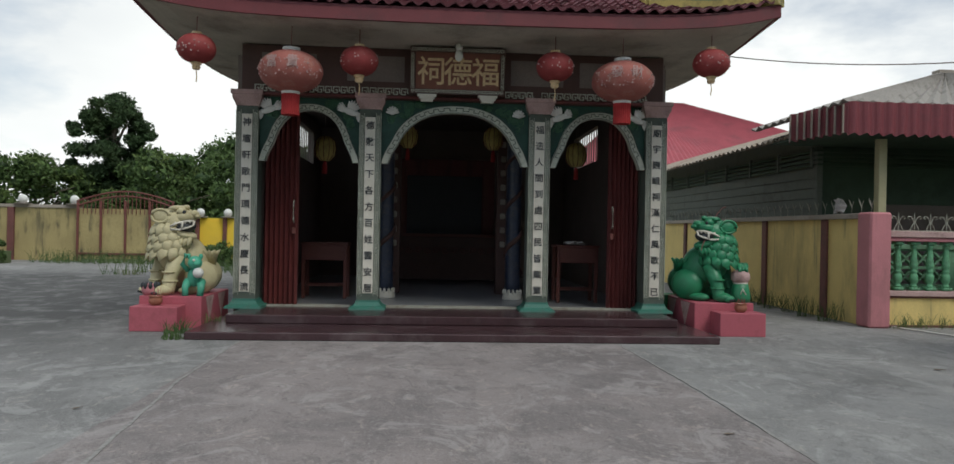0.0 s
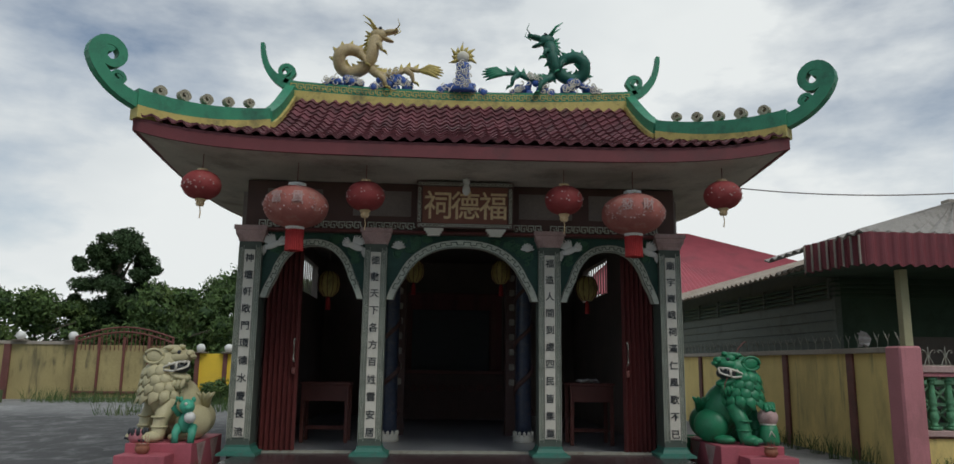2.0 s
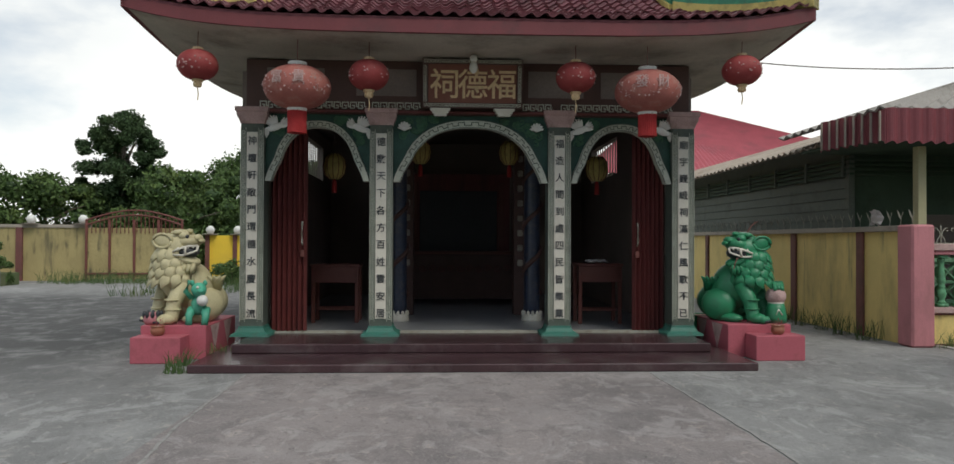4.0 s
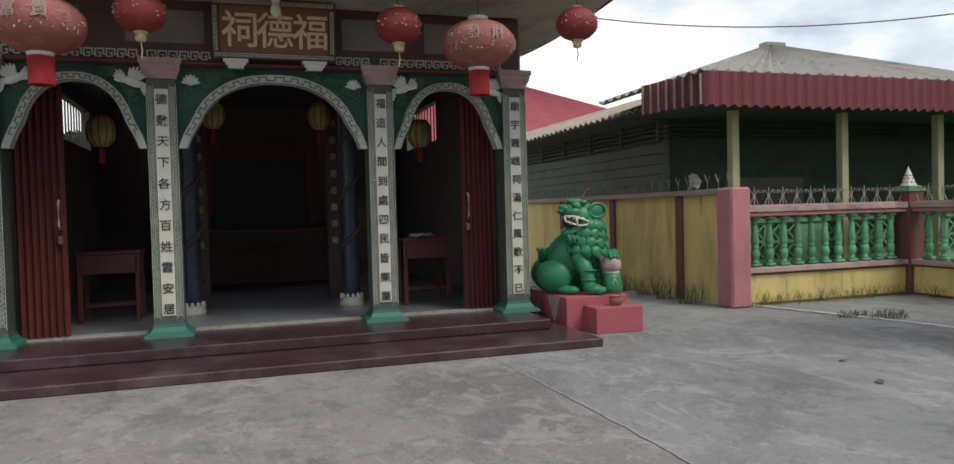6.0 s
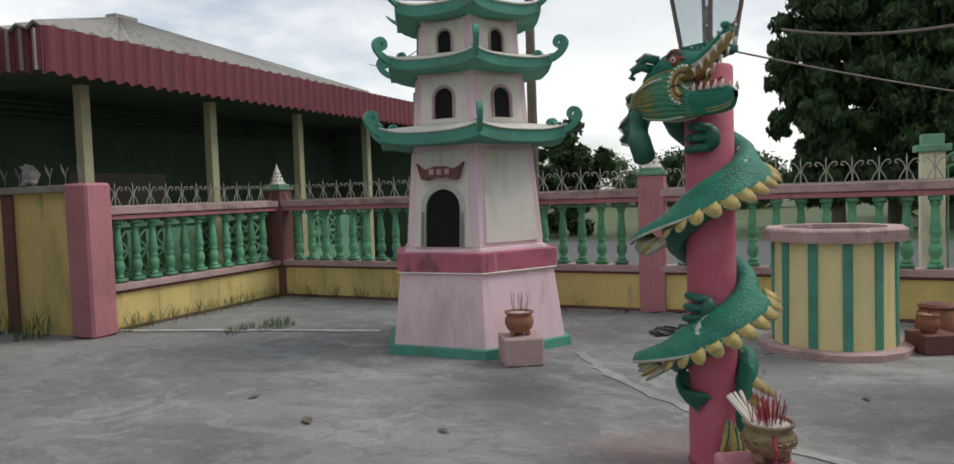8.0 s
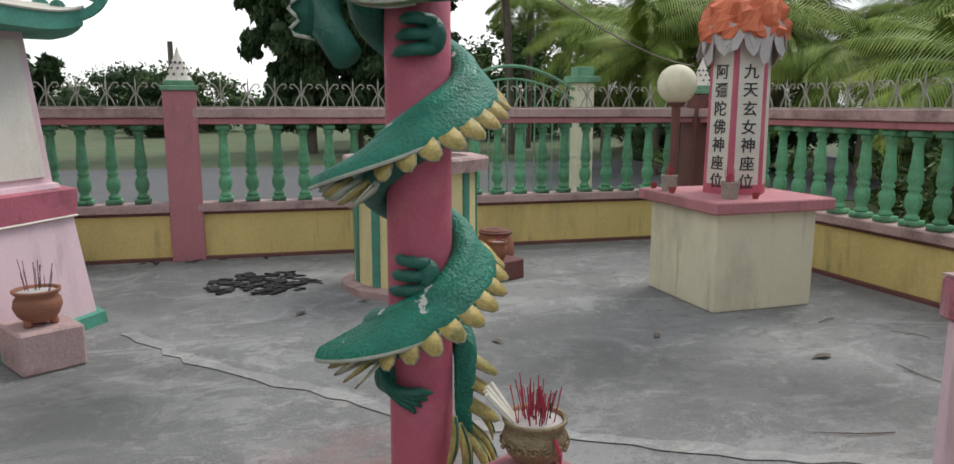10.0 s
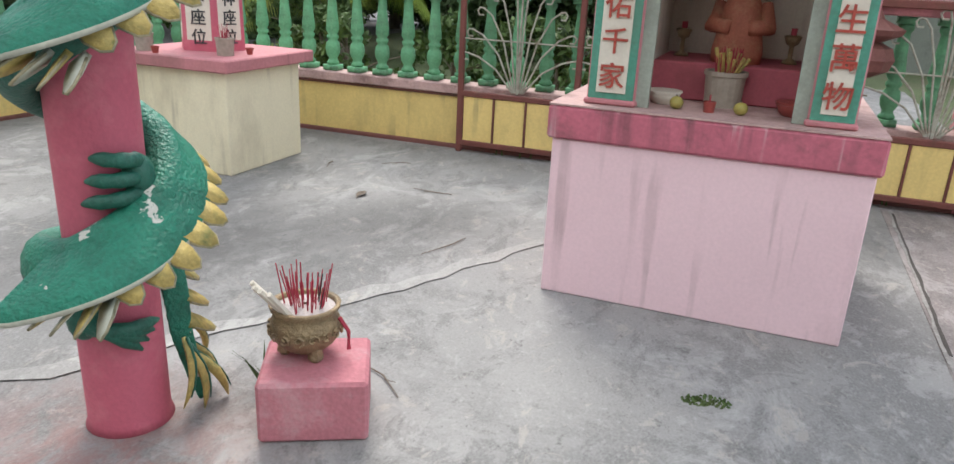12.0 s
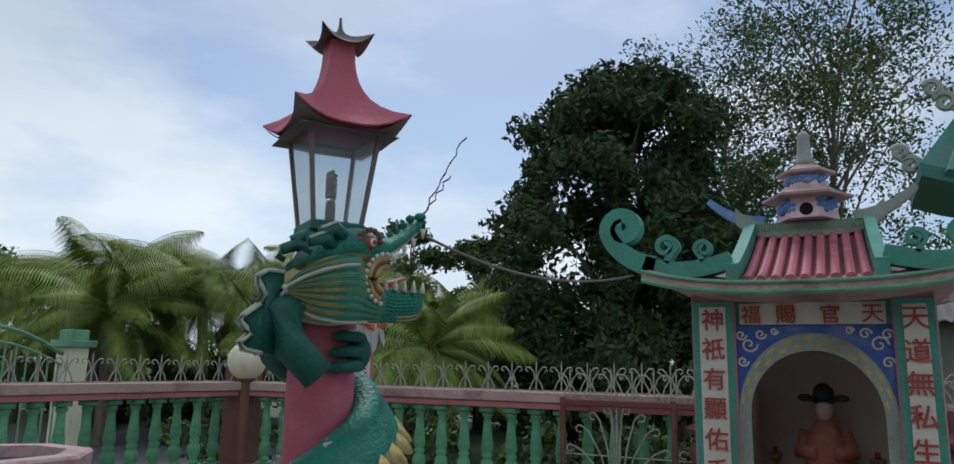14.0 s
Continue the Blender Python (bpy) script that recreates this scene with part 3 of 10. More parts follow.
def seam(name, pts, width, h, material, label):
    bm = bmesh.new()
    rnd = random.Random(len(pts) * 7 + int(width * 1000))
    fine = []
    for a, b in zip(pts, pts[1:]):
        n = max(2, int(math.dist(a, b) / 0.12))
        for i in range(n):
            k = i / n
            fine.append((a[0] + (b[0] - a[0]) * k + rnd.uniform(-1, 1) * width * 0.25, a[1] + (b[1] - a[1]) * k + rnd.uniform(-1, 1) * width * 0.25))
    fine.append(pts[-1])
    L, R = [], []
    for i, p in enumerate(fine):
        q, s = fine[min(i + 1, len(fine) - 1)], fine[max(i - 1, 0)]
        d = Vector((q[0] - s[0], q[1] - s[1]))
        d.normalize()
        w = width * rnd.uniform(0.55, 1.1) / 2
        L.append((p[0] - d.y * w, p[1] + d.x * w))
        R.append((p[0] + d.y * w, p[1] - d.x * w))
    strip(bm, L, R, h, Matrix.Translation((0, 0, 0.0045)))
    tagged(part(name, bm, material), label, "joint", kind="structure")


seam("trim_joint_a", [(3.2, 9.75), (3.24, 7.0), (3.2, 4.0), (3.14, 0.2)], 0.035, 0.003, M_SEAM, "thin pale mortar joint in the concrete")
seam("trim_joint_b", [(-1.55, 9.75), (-1.5, 7.4), (-1.25, 5.0), (-1.1, 1.0)], 0.035, 0.003, M_SEAM, "thin pale mortar joint in the concrete")
seam("trim_joint_c", [(5.2, 2.05), (5.61, 2.9), (6.05, 3.7), (6.55, 4.5), (6.83, 4.68), (7.71, 5.55), (8.55, 6.1)], 0.12, 0.002, M_CEMENT, "rough pale mortar ridge across the yard")
seam("trim_joint_d", [(8.2, 11.9), (8.7, 10.0), (9.0, 8.6)], 0.09, 0.015, M_LIME, "low pale kerb line in the yard")
seam("trim_joint_e", [(3.17, 2.7), (3.13, 0.3)], 0.02, 0.0045, M_GAP, "dark joint in the concrete")

# ---- temple platform: two broad maroon steps ----
steps = tagged(new("step_platform"), "two broad low maroon tiled steps before the temple", "steps", kind="structure")
boxed("step", -2.25, 4.56, 9.85, 20.0, 0.0, 0.1, M_STEP, steps, bevel=0.012)
boxed("step", -1.98, 4.3, 10.72, 20.0, 0.101, 0.22, M_STEP, steps, bevel=0.012)


# ---- fence walls with turned balusters ----
BAL = bmesh.new()
box(BAL, -0.07, 0.07, -0.07, 0.07, 0, 0.05)
lathe(BAL, [(0.052, 0.05), (0.062, 0.07), (0.045, 0.09), (0.04, 0.11), (0.062, 0.15), (0.07, 0.2), (0.06, 0.255), (0.042, 0.28), (0.056, 0.3), (0.056, 0.32), (0.042, 0.335), (0.062, 0.37), (0.06, 0.42), (0.048, 0.52), (0.04, 0.63), (0.038, 0.68), (0.055, 0.7), (0.055, 0.725), (0.045, 0.74)], 12)
box(BAL, -0.065, 0.065, -0.065, 0.065, 0.74, 0.79)
BAL.normal_update()
ME_BAL = bpy.data.meshes.new("baluster")
BAL.to_mesh(ME_BAL)
BAL.free()
ME_BAL.materials.append(M_GREENP)
ME_BAL.polygons.foreach_set("use_smooth", [len(p.vertices) == 4 and abs(p.normal.z) < 0.95 for p in ME_BAL.polygons])

SCR = bmesh.new()
tube(SCR, [(0, 0, 0), (0, 0, 0.25), (0, 0, 0.3)], [0.008, 0.008, 0.002], 5)
for s in (-1, 1):
    tube(SCR, [(s * 0.075, 0, 0.005), (s * 0.05, 0, 0.07), (s * 0.012, 0, 0.13), (s * 0.03, 0, 0.19), (s * 0.07, 0, 0.235), (s * 0.105, 0, 0.235), (s * 0.115, 0, 0.205), (s * 0.09, 0, 0.19)], 0.0075, 5, up=(0, 1, 0))
ME_SCR = bpy.data.meshes.new("scroll_spike")
SCR.to_mesh(ME_SCR)
SCR.free()
ME_SCR.materials.append(M_IRON)


def run(name, p0, p1, label, posts=(), gap=0.262, spikes=True):
    """A low yellow wall with coping, balusters, rail and iron scrolls from p0 to p1; local x runs along it."""
    d = Vector((p1[0] - p0[0], p1[1] - p0[1], 0))
    L = d.length
    w = thing(name, label, "fence wall", pose(p0[0], p0[1], 0, 0, 0, math.degrees(math.atan2(d.y, d.x))), kind="structure")
    boxed("base_wall", 0, L, -0.07, 0.07, -0.05, 0.495, M_YELLOW, w, bevel=0)
    boxed("plinth", 0, L, -0.11, 0.11, -0.05, 0.035, M_BROWN, w)
    boxed("coping", 0, L, -0.13, 0.13, 0.5, 0.585, M_COPING, w)
    boxed("under_coping", 0, L, -0.1, 0.1, 0.47, 0.498, M_BROWN, w)
    boxed("top_rail", 0, L, -0.13, 0.13, 1.45, 1.55, M_COPING, w)
    boxed("under_rail", 0, L, -0.1, 0.1, 1.385, 1.448, M_PINK, w)
    n = int(L / gap)
    for i in range(n):
        x = (i + 0.5) * L / n
        if any(abs(x - q) < 0.2 for q in posts):
            continue
        share("baluster", ME_BAL, w, pose(x, 0, 0.59, 0, 0, 0))
    if spikes:
        boxed("iron_bar", 0, L, -0.008, 0.008, 1.552, 1.566, M_IRON, w, bevel=0)
        for i in range(n):
            share("scroll_spike", ME_SCR, w, pose((i + 0.5) * L / n, 0, 1.556))
    return w


DOT = bmesh.new()
ball(DOT, (0, 0, 0), 0.013, 0, 6, 4)
ME_DOT = bpy.data.meshes.new("spot")
DOT.to_mesh(ME_DOT)
DOT.free()
ME_DOT.materials.append(M_INK)


def cone_post(x, y, ang, h=1.72, wide=0.16, m=None):
    """A square fence post with a green collar and a spotted white cone."""
    p = thing("fence_post", "pink square fence post with green collar and spotted white cone", "fence post", pose(x, y, 0, 0, 0, ang), "fence posts")
    boxed("shaft", -wide, wide, -wide, wide, 0, h, m or M_PINK, p)
    boxed("collar", -wide - 0.02, wide + 0.02, -wide - 0.02, wide + 0.02, h, h + 0.05, M_LATTICE, p)
    boxed("collar", -wide + 0.02, wide - 0.02, -wide + 0.02, wide - 0.02, h + 0.05, h + 0.1, M_LATTICE, p)
    bm = bmesh.new()
    lathe(bm, [(wide - 0.03, h + 0.1), (wide - 0.05, h + 0.14), (0.06, h + 0.28), (0.02, h + 0.37), (0.005, h + 0.43)], 8)
    cone = part("cone", bm, M_WHITE, p, "white cone with dark spots")
    for k in range(3):
        for a in range(8):
            r = [wide - 0.058, 0.08, 0.062][k]
            z = h + [0.16, 0.22, 0.275][k]
            t = 2 * math.pi * (a + 0.5 * k) / 8 + 0.39
            share("spot", ME_DOT, cone, pose(r * math.cos(t), r * math.sin(t), z))
    return p


NE, SE = (11.5, 12.0), (10.88, 0.0)
run("wall_east", NE, SE, "low yellow fence wall with green balusters along the road", posts=(0.0, 6.15, 12.0))
run("wall_south", SE, (2.6, -0.06), "low yellow fence wall with green balusters and iron scrolls", posts=(0.0, 8.28))
run("wall_north", (7.95, 12.0), NE, "low yellow fence wall with green balusters before the house", posts=(3.55,))
cone_post(NE[0], NE[1], 0, m=M_BROWN)
cone_post(11.2, 5.86, 3)
cone_post(SE[0], SE[1], 0, m=M_BROWN)
cone_post(2.55, -0.1, 0)


# ---- taller yellow side wall with pilasters ----
side = thing("wall_side", "tall yellow painted side wall with brown pilasters and iron spikes", "wall", kind="structure")
boxed("panel", 7.84, 8.0, 12.1, 24.0, -0.05, 1.74, M_YELLOW, side, bevel=0)
boxed("coping", 7.76, 8.06, 11.95, 24.0, 1.742, 1.83, M_SOFFIT, side)
for y in (13.25, 15.6, 18.0, 20.4):
    boxed("pilaster", 7.795, 7.838, y - 0.1, y + 0.1, 0, 1.74, M_BROWN, side)
boxed("end_pillar", 7.72, 8.08, 11.72, 12.1, 0, 1.84, M_PINK, side, "pink end pillar with rounded top", 0.03)
SPK = bmesh.new()
tube(SPK, [(0, 0, 0), (0.01, 0, 0.12), (-0.02, 0, 0.2), (-0.05, 0, 0.26)], [0.008, 0.008, 0.007, 0.003], 5)
tube(SPK, [(0, 0.0, 0.12), (0, 0.05, 0.19), (0, 0.06, 0.22)], 0.006, 4)
tube(SPK, [(0, 0.0, 0.12), (0, -0.05, 0.19), (0, -0.06, 0.22)], 0.006, 4)
ME_SPK = bpy.data.meshes.new("spike")
SPK.to_mesh(ME_SPK)
SPK.free()
ME_SPK.materials.append(M_IRON)
for i in range(36):
    share("spike", ME_SPK, side, pose(7.9, 12.0 + i * 0.28, 1.82, 0, 0, 0))

# ---- open gate leaf against the south wall ----
gate = thing("gate_leaf", "rusty brown iron gate leaf with cream scrolls and yellow panels", "gate", pose(6.68, 0.16, 0, 0, 0, 180))
GL = 5.4
for z0, z1 in ((0.06, 0.11), (0.5, 0.55), (1.44, 1.5)):
    boxed("rail", 0, GL, -0.02, 0.02, z0, z1, M_IRON_B, gate)
for i, x in enumerate((0, 1.05, 2.1, 3.15, 4.25, GL - 0.05)):
    boxed("stile", x, x + 0.05, -0.022, 0.022, 0.0, 1.52, M_IRON_B, gate)
for i in range(18):
    x = 0.05 + i * (GL - 0.1) / 18
    boxed("lower_panel", x + 0.012, x + (GL - 0.1) / 18 - 0.012, -0.006, 0.006, 0.11, 0.5, M_YELLOW, gate, bevel=0)
    boxed("lower_bar", x - 0.008, x + 0.008, -0.016, 0.016, 0.11, 0.5, M_IRON_B, gate, bevel=0)
for b in range(5):
    cx = 0.55 + b * 1.05
    for s in (-1, 1):
        bm = bmesh.new()
        for k, (dx, dz) in enumerate(((0.06, 0.86), (0.2, 0.8), (0.33, 0.68), (0.42, 0.5), (0.46, 0.3))):
            q = [(cx + s * dx * 0.1, 0, 0.57), (cx + s * dx * 0.45, 0, 0.57 + dz * 0.62), (cx + s * dx * 0.8, 0, 0.57 + dz * 0.93)]
            q += [(cx + s * (dx + 0.03 + 0.035 * math.cos(a)), 0, 0.55 + dz + 0.035 * math.sin(a)) for a in (2.2, 1.2, 0.2, -1.0, -2.2)]
            tube(bm, q, 0.0085, 5, up=(0, 1, 0))
        part("fan_scroll", bm, M_IRON, gate, "cream painted iron fan scroll")
    bm = bmesh.new()
    tube(bm, [(cx, 0, 0.56), (cx, 0, 1.44)], 0.01, 5)
    tube(bm, [(cx - 0.5, 0, 1.0), (cx + 0.5, 0, 1.0)], 0.007, 5)
    part("fan_bar", bm, M_IRON, gate)
for b in (1.35, 3.2):
    bm = bmesh.new()
    lathe(bm, [(0.02, 0.95), (0.13, 1.0), (0.16, 1.08), (0.13, 1.16), (0.05, 1.2), (0.17, 1.25), (0.19, 1.29), (0.04, 1.36), (0.01, 1.42)], 6, (b, 0.0))
    part("lantern_ornament", bm, M_BROWN, gate, "dark red lantern shaped ornament")
n = int(GL / 0.2)
for i in range(n):
    share("scroll_spike", ME_SCR, gate, pose(0.1 + i * GL / n, 0, 1.5))
boxed("drop_bolt", 4.15, 4.22, 0.03, 0.1, 0.0, 1.75, M_IRON_B, gate, "upright reddish gate pole")

# ---- neighbour's porch house behind the north fence ----
house = thing("house_neighbour", "grey plank house with maroon porch canopy and weathered roof", "house", kind="")
boxed("porch_back", 8.5, 17.0, 14.6, 14.75, 0, 3.4, M_PORCH, house, "dark green boarded porch wall", 0)
boxed("end_wall", 16.9, 17.0, 12.4, 14.6, 0, 3.3, M_PORCH, house, bevel=0)
boxed("porch_floor", 8.1, 17.0, 12.35, 14.6, -0.05, 0.1, M_GROUND, house, bevel=0)
for i in range(13):
    boxed("plank", 8.36, 8.4, 14.6, 30.0, 0.2 + i * 0.2, 0.385 + i * 0.2, M_PLANK, house, bevel=0.004)
boxed("side_wall", 8.4, 8.5, 14.6, 30, 0, 3.6, M_PLANK, house, bevel=0)
for i in range(4):
    boxed("louvre_slat", 8.3, 8.39, 14.4, 30.0, 2.83 + i * 0.09, 2.87 + i * 0.09, M_PORCH, house, bevel=0)
    boxed("louvre_slat", 8.4, 17, 14.5, 14.59, 2.83 + i * 0.09, 2.87 + i * 0.09, M_PORCH, house, bevel=0)
for i in range(11):
    boxed("louvre_post", 8.27, 8.34, 14.6 + i * 1.4, 14.66 + i * 1.4, 2.8, 3.2, M_PLANK, house, bevel=0)
for x in (8.34, 10.56, 12.72, 15.0):
    boxed("porch_post", x - 0.07, x + 0.07, 12.4, 12.54, 0, 3.1, M_POST, house)
boxed("corner_post", 8.3, 8.42, 14.44, 14.56, 0, 3.1, M_PLANK, house)
boxed("ceiling_board", 7.45, 17, 11.95, 14.6, 3.22, 3.26, M_PORCH, house, bevel=0)
boxed("porch_door", 9.7, 11.6, 14.55, 14.6, 0.1, 2.1, M_INTERIOR, house)


def corrugated(bm, p0, p1, z0, z1, pitch=0.2, amp=0.025, wave=0.04):
    """An upright corrugated sheet with a scalloped lower edge."""
    d = Vector((p1[0] - p0[0], p1[1] - p0[1], 0))
    n = int(d.length / pitch * 6)
    side_v = Vector((-d.y, d.x, 0)).normalized()
    rows = []
    for i in range(n + 1):
        k = i / n
        ph = 2 * math.pi * i / 6
        o = Vector((p0[0], p0[1], 0)) + d * k + side_v * amp * math.cos(ph)
        rows.append([bm.verts.new((o.x, o.y, z)) for z in (z0 + wave * math.sin(ph / 2) ** 2, z1)])
    for a, b in zip(rows, rows[1:]):
        bm.faces.new((a[0], b[0], b[1], a[1]))


bm = bmesh.new()
corrugated(bm, (7.38, 11.82), (16.8, 11.9), 3.06, 3.6)
fas = part("canopy_fascia", bm, M_CANOPY, house, "maroon corrugated canopy edge with scalloped rim")
fas.modifiers.new("thick", "SOLIDIFY").thickness = 0.012
bm = bmesh.new()
corrugated(bm, (7.08, 13.2), (7.38, 11.82), 3.08, 3.58)
fas = part("canopy_fascia", bm, M_CANOPY, house, "maroon ribbed canopy side with pale battens")
fas.modifiers.new("thick", "SOLIDIFY").thickness = 0.012
for i in range(8):
    k = (i + 0.5) / 8
    boxed("canopy_batten", 7.05 + 0.3 * k - 0.012, 7.05 + 0.3 * k + 0.012, 13.2 - 1.38 * k - 0.03, 13.2 - 1.38 * k, 3.1, 3.56, M_SOFFIT, house, bevel=0)


def roof_sheet(name, quad, material, parent, pitch=0.25, label="", amp=0.03):
    """A corrugated sloping roof sheet over four corners: eave a, eave b, ridge b, ridge a."""
    a, b, c, d = (Vector(q) for q in quad)
    n = max(8, int((b - a).length / pitch) * 4)
    nrm = (b - a).cross(d - a).normalized()
    if nrm.z < 0:
        nrm = -nrm
    bm = bmesh.new()
    rows = []
    for i in range(n + 1):
        k = i / n
        lo, hi = a.lerp(b, k), d.lerp(c, k)
        rows.append([bm.verts.new(lo.lerp(hi, j / 5) + nrm * amp * math.cos(math.pi * i / 2)) for j in range(6)])
    for p, q in zip(rows, rows[1:]):
        for j in range(5):
            bm.faces.new((p[j], q[j], q[j + 1], p[j + 1]))
    ob = part(name, bm, material, parent, label)
    ob.modifiers.new("thick", "SOLIDIFY").thickness = 0.03
    return ob


roof_sheet("roof", [(7.3, 11.85, 3.61), (14.3, 11.92, 3.61), (11.75, 15.5, 4.96), (11.6, 15.5, 4.96)], M_ROOFS, house, label="weathered grey corrugated roof")
roof_sheet("roof", [(7.05, 14.6, 3.5), (7.3, 11.85, 3.61), (11.6, 15.5, 4.96), (11.6, 15.6, 4.96)], M_ROOFS, house)
roof_sheet("roof", [(7.6, 32.0, 3.25), (7.4, 13.4, 3.3), (11.4, 16.2, 4.55), (11.4, 32, 4.55)], M_ROOFS_R, house, label="rust-stained corrugated side roof")
roof_sheet("roof", [(14.3, 11.92, 3.61), (17.0, 16.0, 3.5), (11.75, 15.6, 4.96), (11.75, 15.5, 4.96)], M_ROOFS, house)
roof_sheet("roof", [(14.2, 11.9, 3.58), (17.0, 11.95, 3.58), (17.0, 15.0, 3.75), (14.2, 15.0, 3.75)], M_ROOFS, house)
boxed("ridge_cap", 11.45, 11.95, 15.4, 15.65, 4.94, 5.02, M_SOFFIT, house)
house2 = thing("house_red_roof", "neighbouring house with a faded red hipped roof", "house")
boxed("wall", 9.2, 22.0, 34.2, 44.0, 0, 5.0, M_PLANK, house2, bevel=0)
roof_sheet("roof", [(8.0, 33.0, 4.6), (24.0, 33.0, 4.6), (14.5, 40, 8.6), (12.0, 40, 8.6)], M_ROOFR, house2)
roof_sheet("roof", [(8.0, 47.0, 4.6), (8.0, 33.0, 4.6), (12.0, 40, 8.6), (12.0, 40.1, 8.6)], M_ROOFR, house2)

# perforated pale green blocks of the neighbour's own fence
lat = thing("wall_lattice", "pale green wall of perforated concrete blocks", "wall", kind="structure")
boxed("base", 8.1, 15.0, 12.62, 12.72, 0, 0.62, M_LATTICE, lat, bevel=0)
boxed("cap", 8.1, 15.0, 12.6, 12.74, 1.25, 1.33, M_LATTICE, lat)
LB = bmesh.new()
for s in (1, -1):
    slab(LB, [(-0.15 * s - 0.02, -0.15), (-0.15 * s + 0.02, -0.15), (0.15 * s + 0.02, 0.15), (0.15 * s - 0.02, 0.15)][::s], 0.08, FACE_S)
for u0, u1, v0, v1 in ((-0.155, 0.155, 0.13, 0.155), (-0.155, 0.155, -0.155, -0.13), (-0.155, -0.13, -0.13, 0.13), (0.13, 0.155, -0.13, 0.13)):
    slab(LB, [(u0, v0), (u1, v0), (u1, v1), (u0, v1)], 0.08, FACE_S)
ME_LB = bpy.data.meshes.new("block")
LB.to_mesh(ME_LB)
LB.free()
ME_LB.materials.append(M_LATTICE)
for i in range(22):
    for j in range(2):
        if i % 7 < 5:
            share("block", ME_LB, lat, pose(8.3 + i * 0.312, 12.71, 0.78 + j * 0.312))
        elif j == 0:
            boxed("solid_block", 8.145 + i * 0.312, 8.455 + i * 0.312, 12.63, 12.7, 0.62, 1.25, M_LATTICE, lat, bevel=0)

# ---- gateway roof outside the south fence and a grey house behind ----
gw = thing("gateway", "temple gateway with green curled eaves and grey scrolls", "gateway", pose(0.6, -1.3, 0))
for x in (-2.6, 1.75):
    boxed("column", x - 0.2, x + 0.2, -0.2, 0.2, -0.05, 3.1, M_PINK, gw)
boxed("lintel", -2.8, 1.95, -0.15, 0.15, 2.75, 3.2, M_BROWN, gw)
bm = bmesh.new()
us_ = [-1 + 2 * i / 24 for i in range(25)]
rows = []
for yy, dz, hw in ((-0.75, 0.0, 3.3), (-0.75, 0.12, 3.3), (0, 0.75, 2.9), (0.75, 0.12, 3.3), (0.75, 0.0, 3.3)):
    rows.append([bm.verts.new((-0.4 + hw * u, yy, 3.25 + dz + 0.3 * abs(u) ** 5)) for u in us_])
for i in range(5):
    p, q = rows[i], rows[(i + 1) % 5]
    for k in range(24):
        bm.faces.new((p[k], q[k], q[k + 1], p[k + 1]))
for e in (0, -1):
    bm.faces.new([r[e] for r in rows])
part("roof", bm, M_TEAL_D, gw, "green upturned gateway roof")
for k in range(26):
    bm = bmesh.new()
    u = -1 + 2 * (k + 0.5) / 26
    tube(bm, [(-0.4 + 3.2 * u, 0.78, 3.29 + 0.3 * abs(u) ** 5), (-0.4 + 2.9 * u, 0.05, 4.0 + 0.28 * abs(u) ** 5)], 0.05, 7)
    part("tile_row", bm, M_TEAL_D, gw)
for s_ in (-1, 1):
    for x, z, sc in ((3.2, 3.6, 0.5), (2.8, 4.2, 0.6)):
        bm = bmesh.new()
        m = Matrix.Translation((-0.4 + s_ * (x - 0.1), 0.2 if z < 4 else 0.05, z)) @ Matrix(((s_, 0, 0, 0), (0, 0, -1, 0), (0, 1, 0, 0), (0, 0, 0, 1)))
        for (u, v, r) in ((0.0, 0.0, 0.12), (0.14, 0.1, 0.13), (0.3, 0.24, 0.12), (0.4, 0.4, 0.1)):
            pts = spiral(u * sc * 1.6, v * sc * 1.6, r * sc * 1.5, 0.02, 0.5, 8.5, 18)
            tube(bm, [m @ Vector((p[0], p[1], 0.0)) for p in pts], 0.035, 6, up=(0, 1, 0))
        part("cloud_scroll", bm, M_GREY_TRIM, gw, "grey spiral cloud scroll")
house3 = thing("house_grey", "low grey boarded house beyond the gate", "house")
boxed("wall", -9.0, 2.6, -20.0, -12.0, -0.05, 2.9, M_PLANK, house3, bevel=0)
roof_sheet("roof", [(-10.0, -11.3, 2.9), (3.2, -11.3, 2.9), (3.2, -16, 4.4), (-10.0, -16, 4.4)], M_ROOFS, house3)
roof_sheet("roof", [(-10.0, -20.7, 2.9), (3.2, -20.7, 2.9), (3.2, -16, 4.4), (-10.0, -16, 4.4)], M_ROOFS, house3)

# ---- temple ----
CX = 1.13
COLS = (-1.94, -0.14, 2.4, 4.2)
COUPLETS = ("神壇軒敞門環德水慶長流", "德敷天下各方百姓雲安居", "福造人間到處四民皆樂業", "廟宇巍峨祠滿仁風歌不已")
FLOOR = 0.22


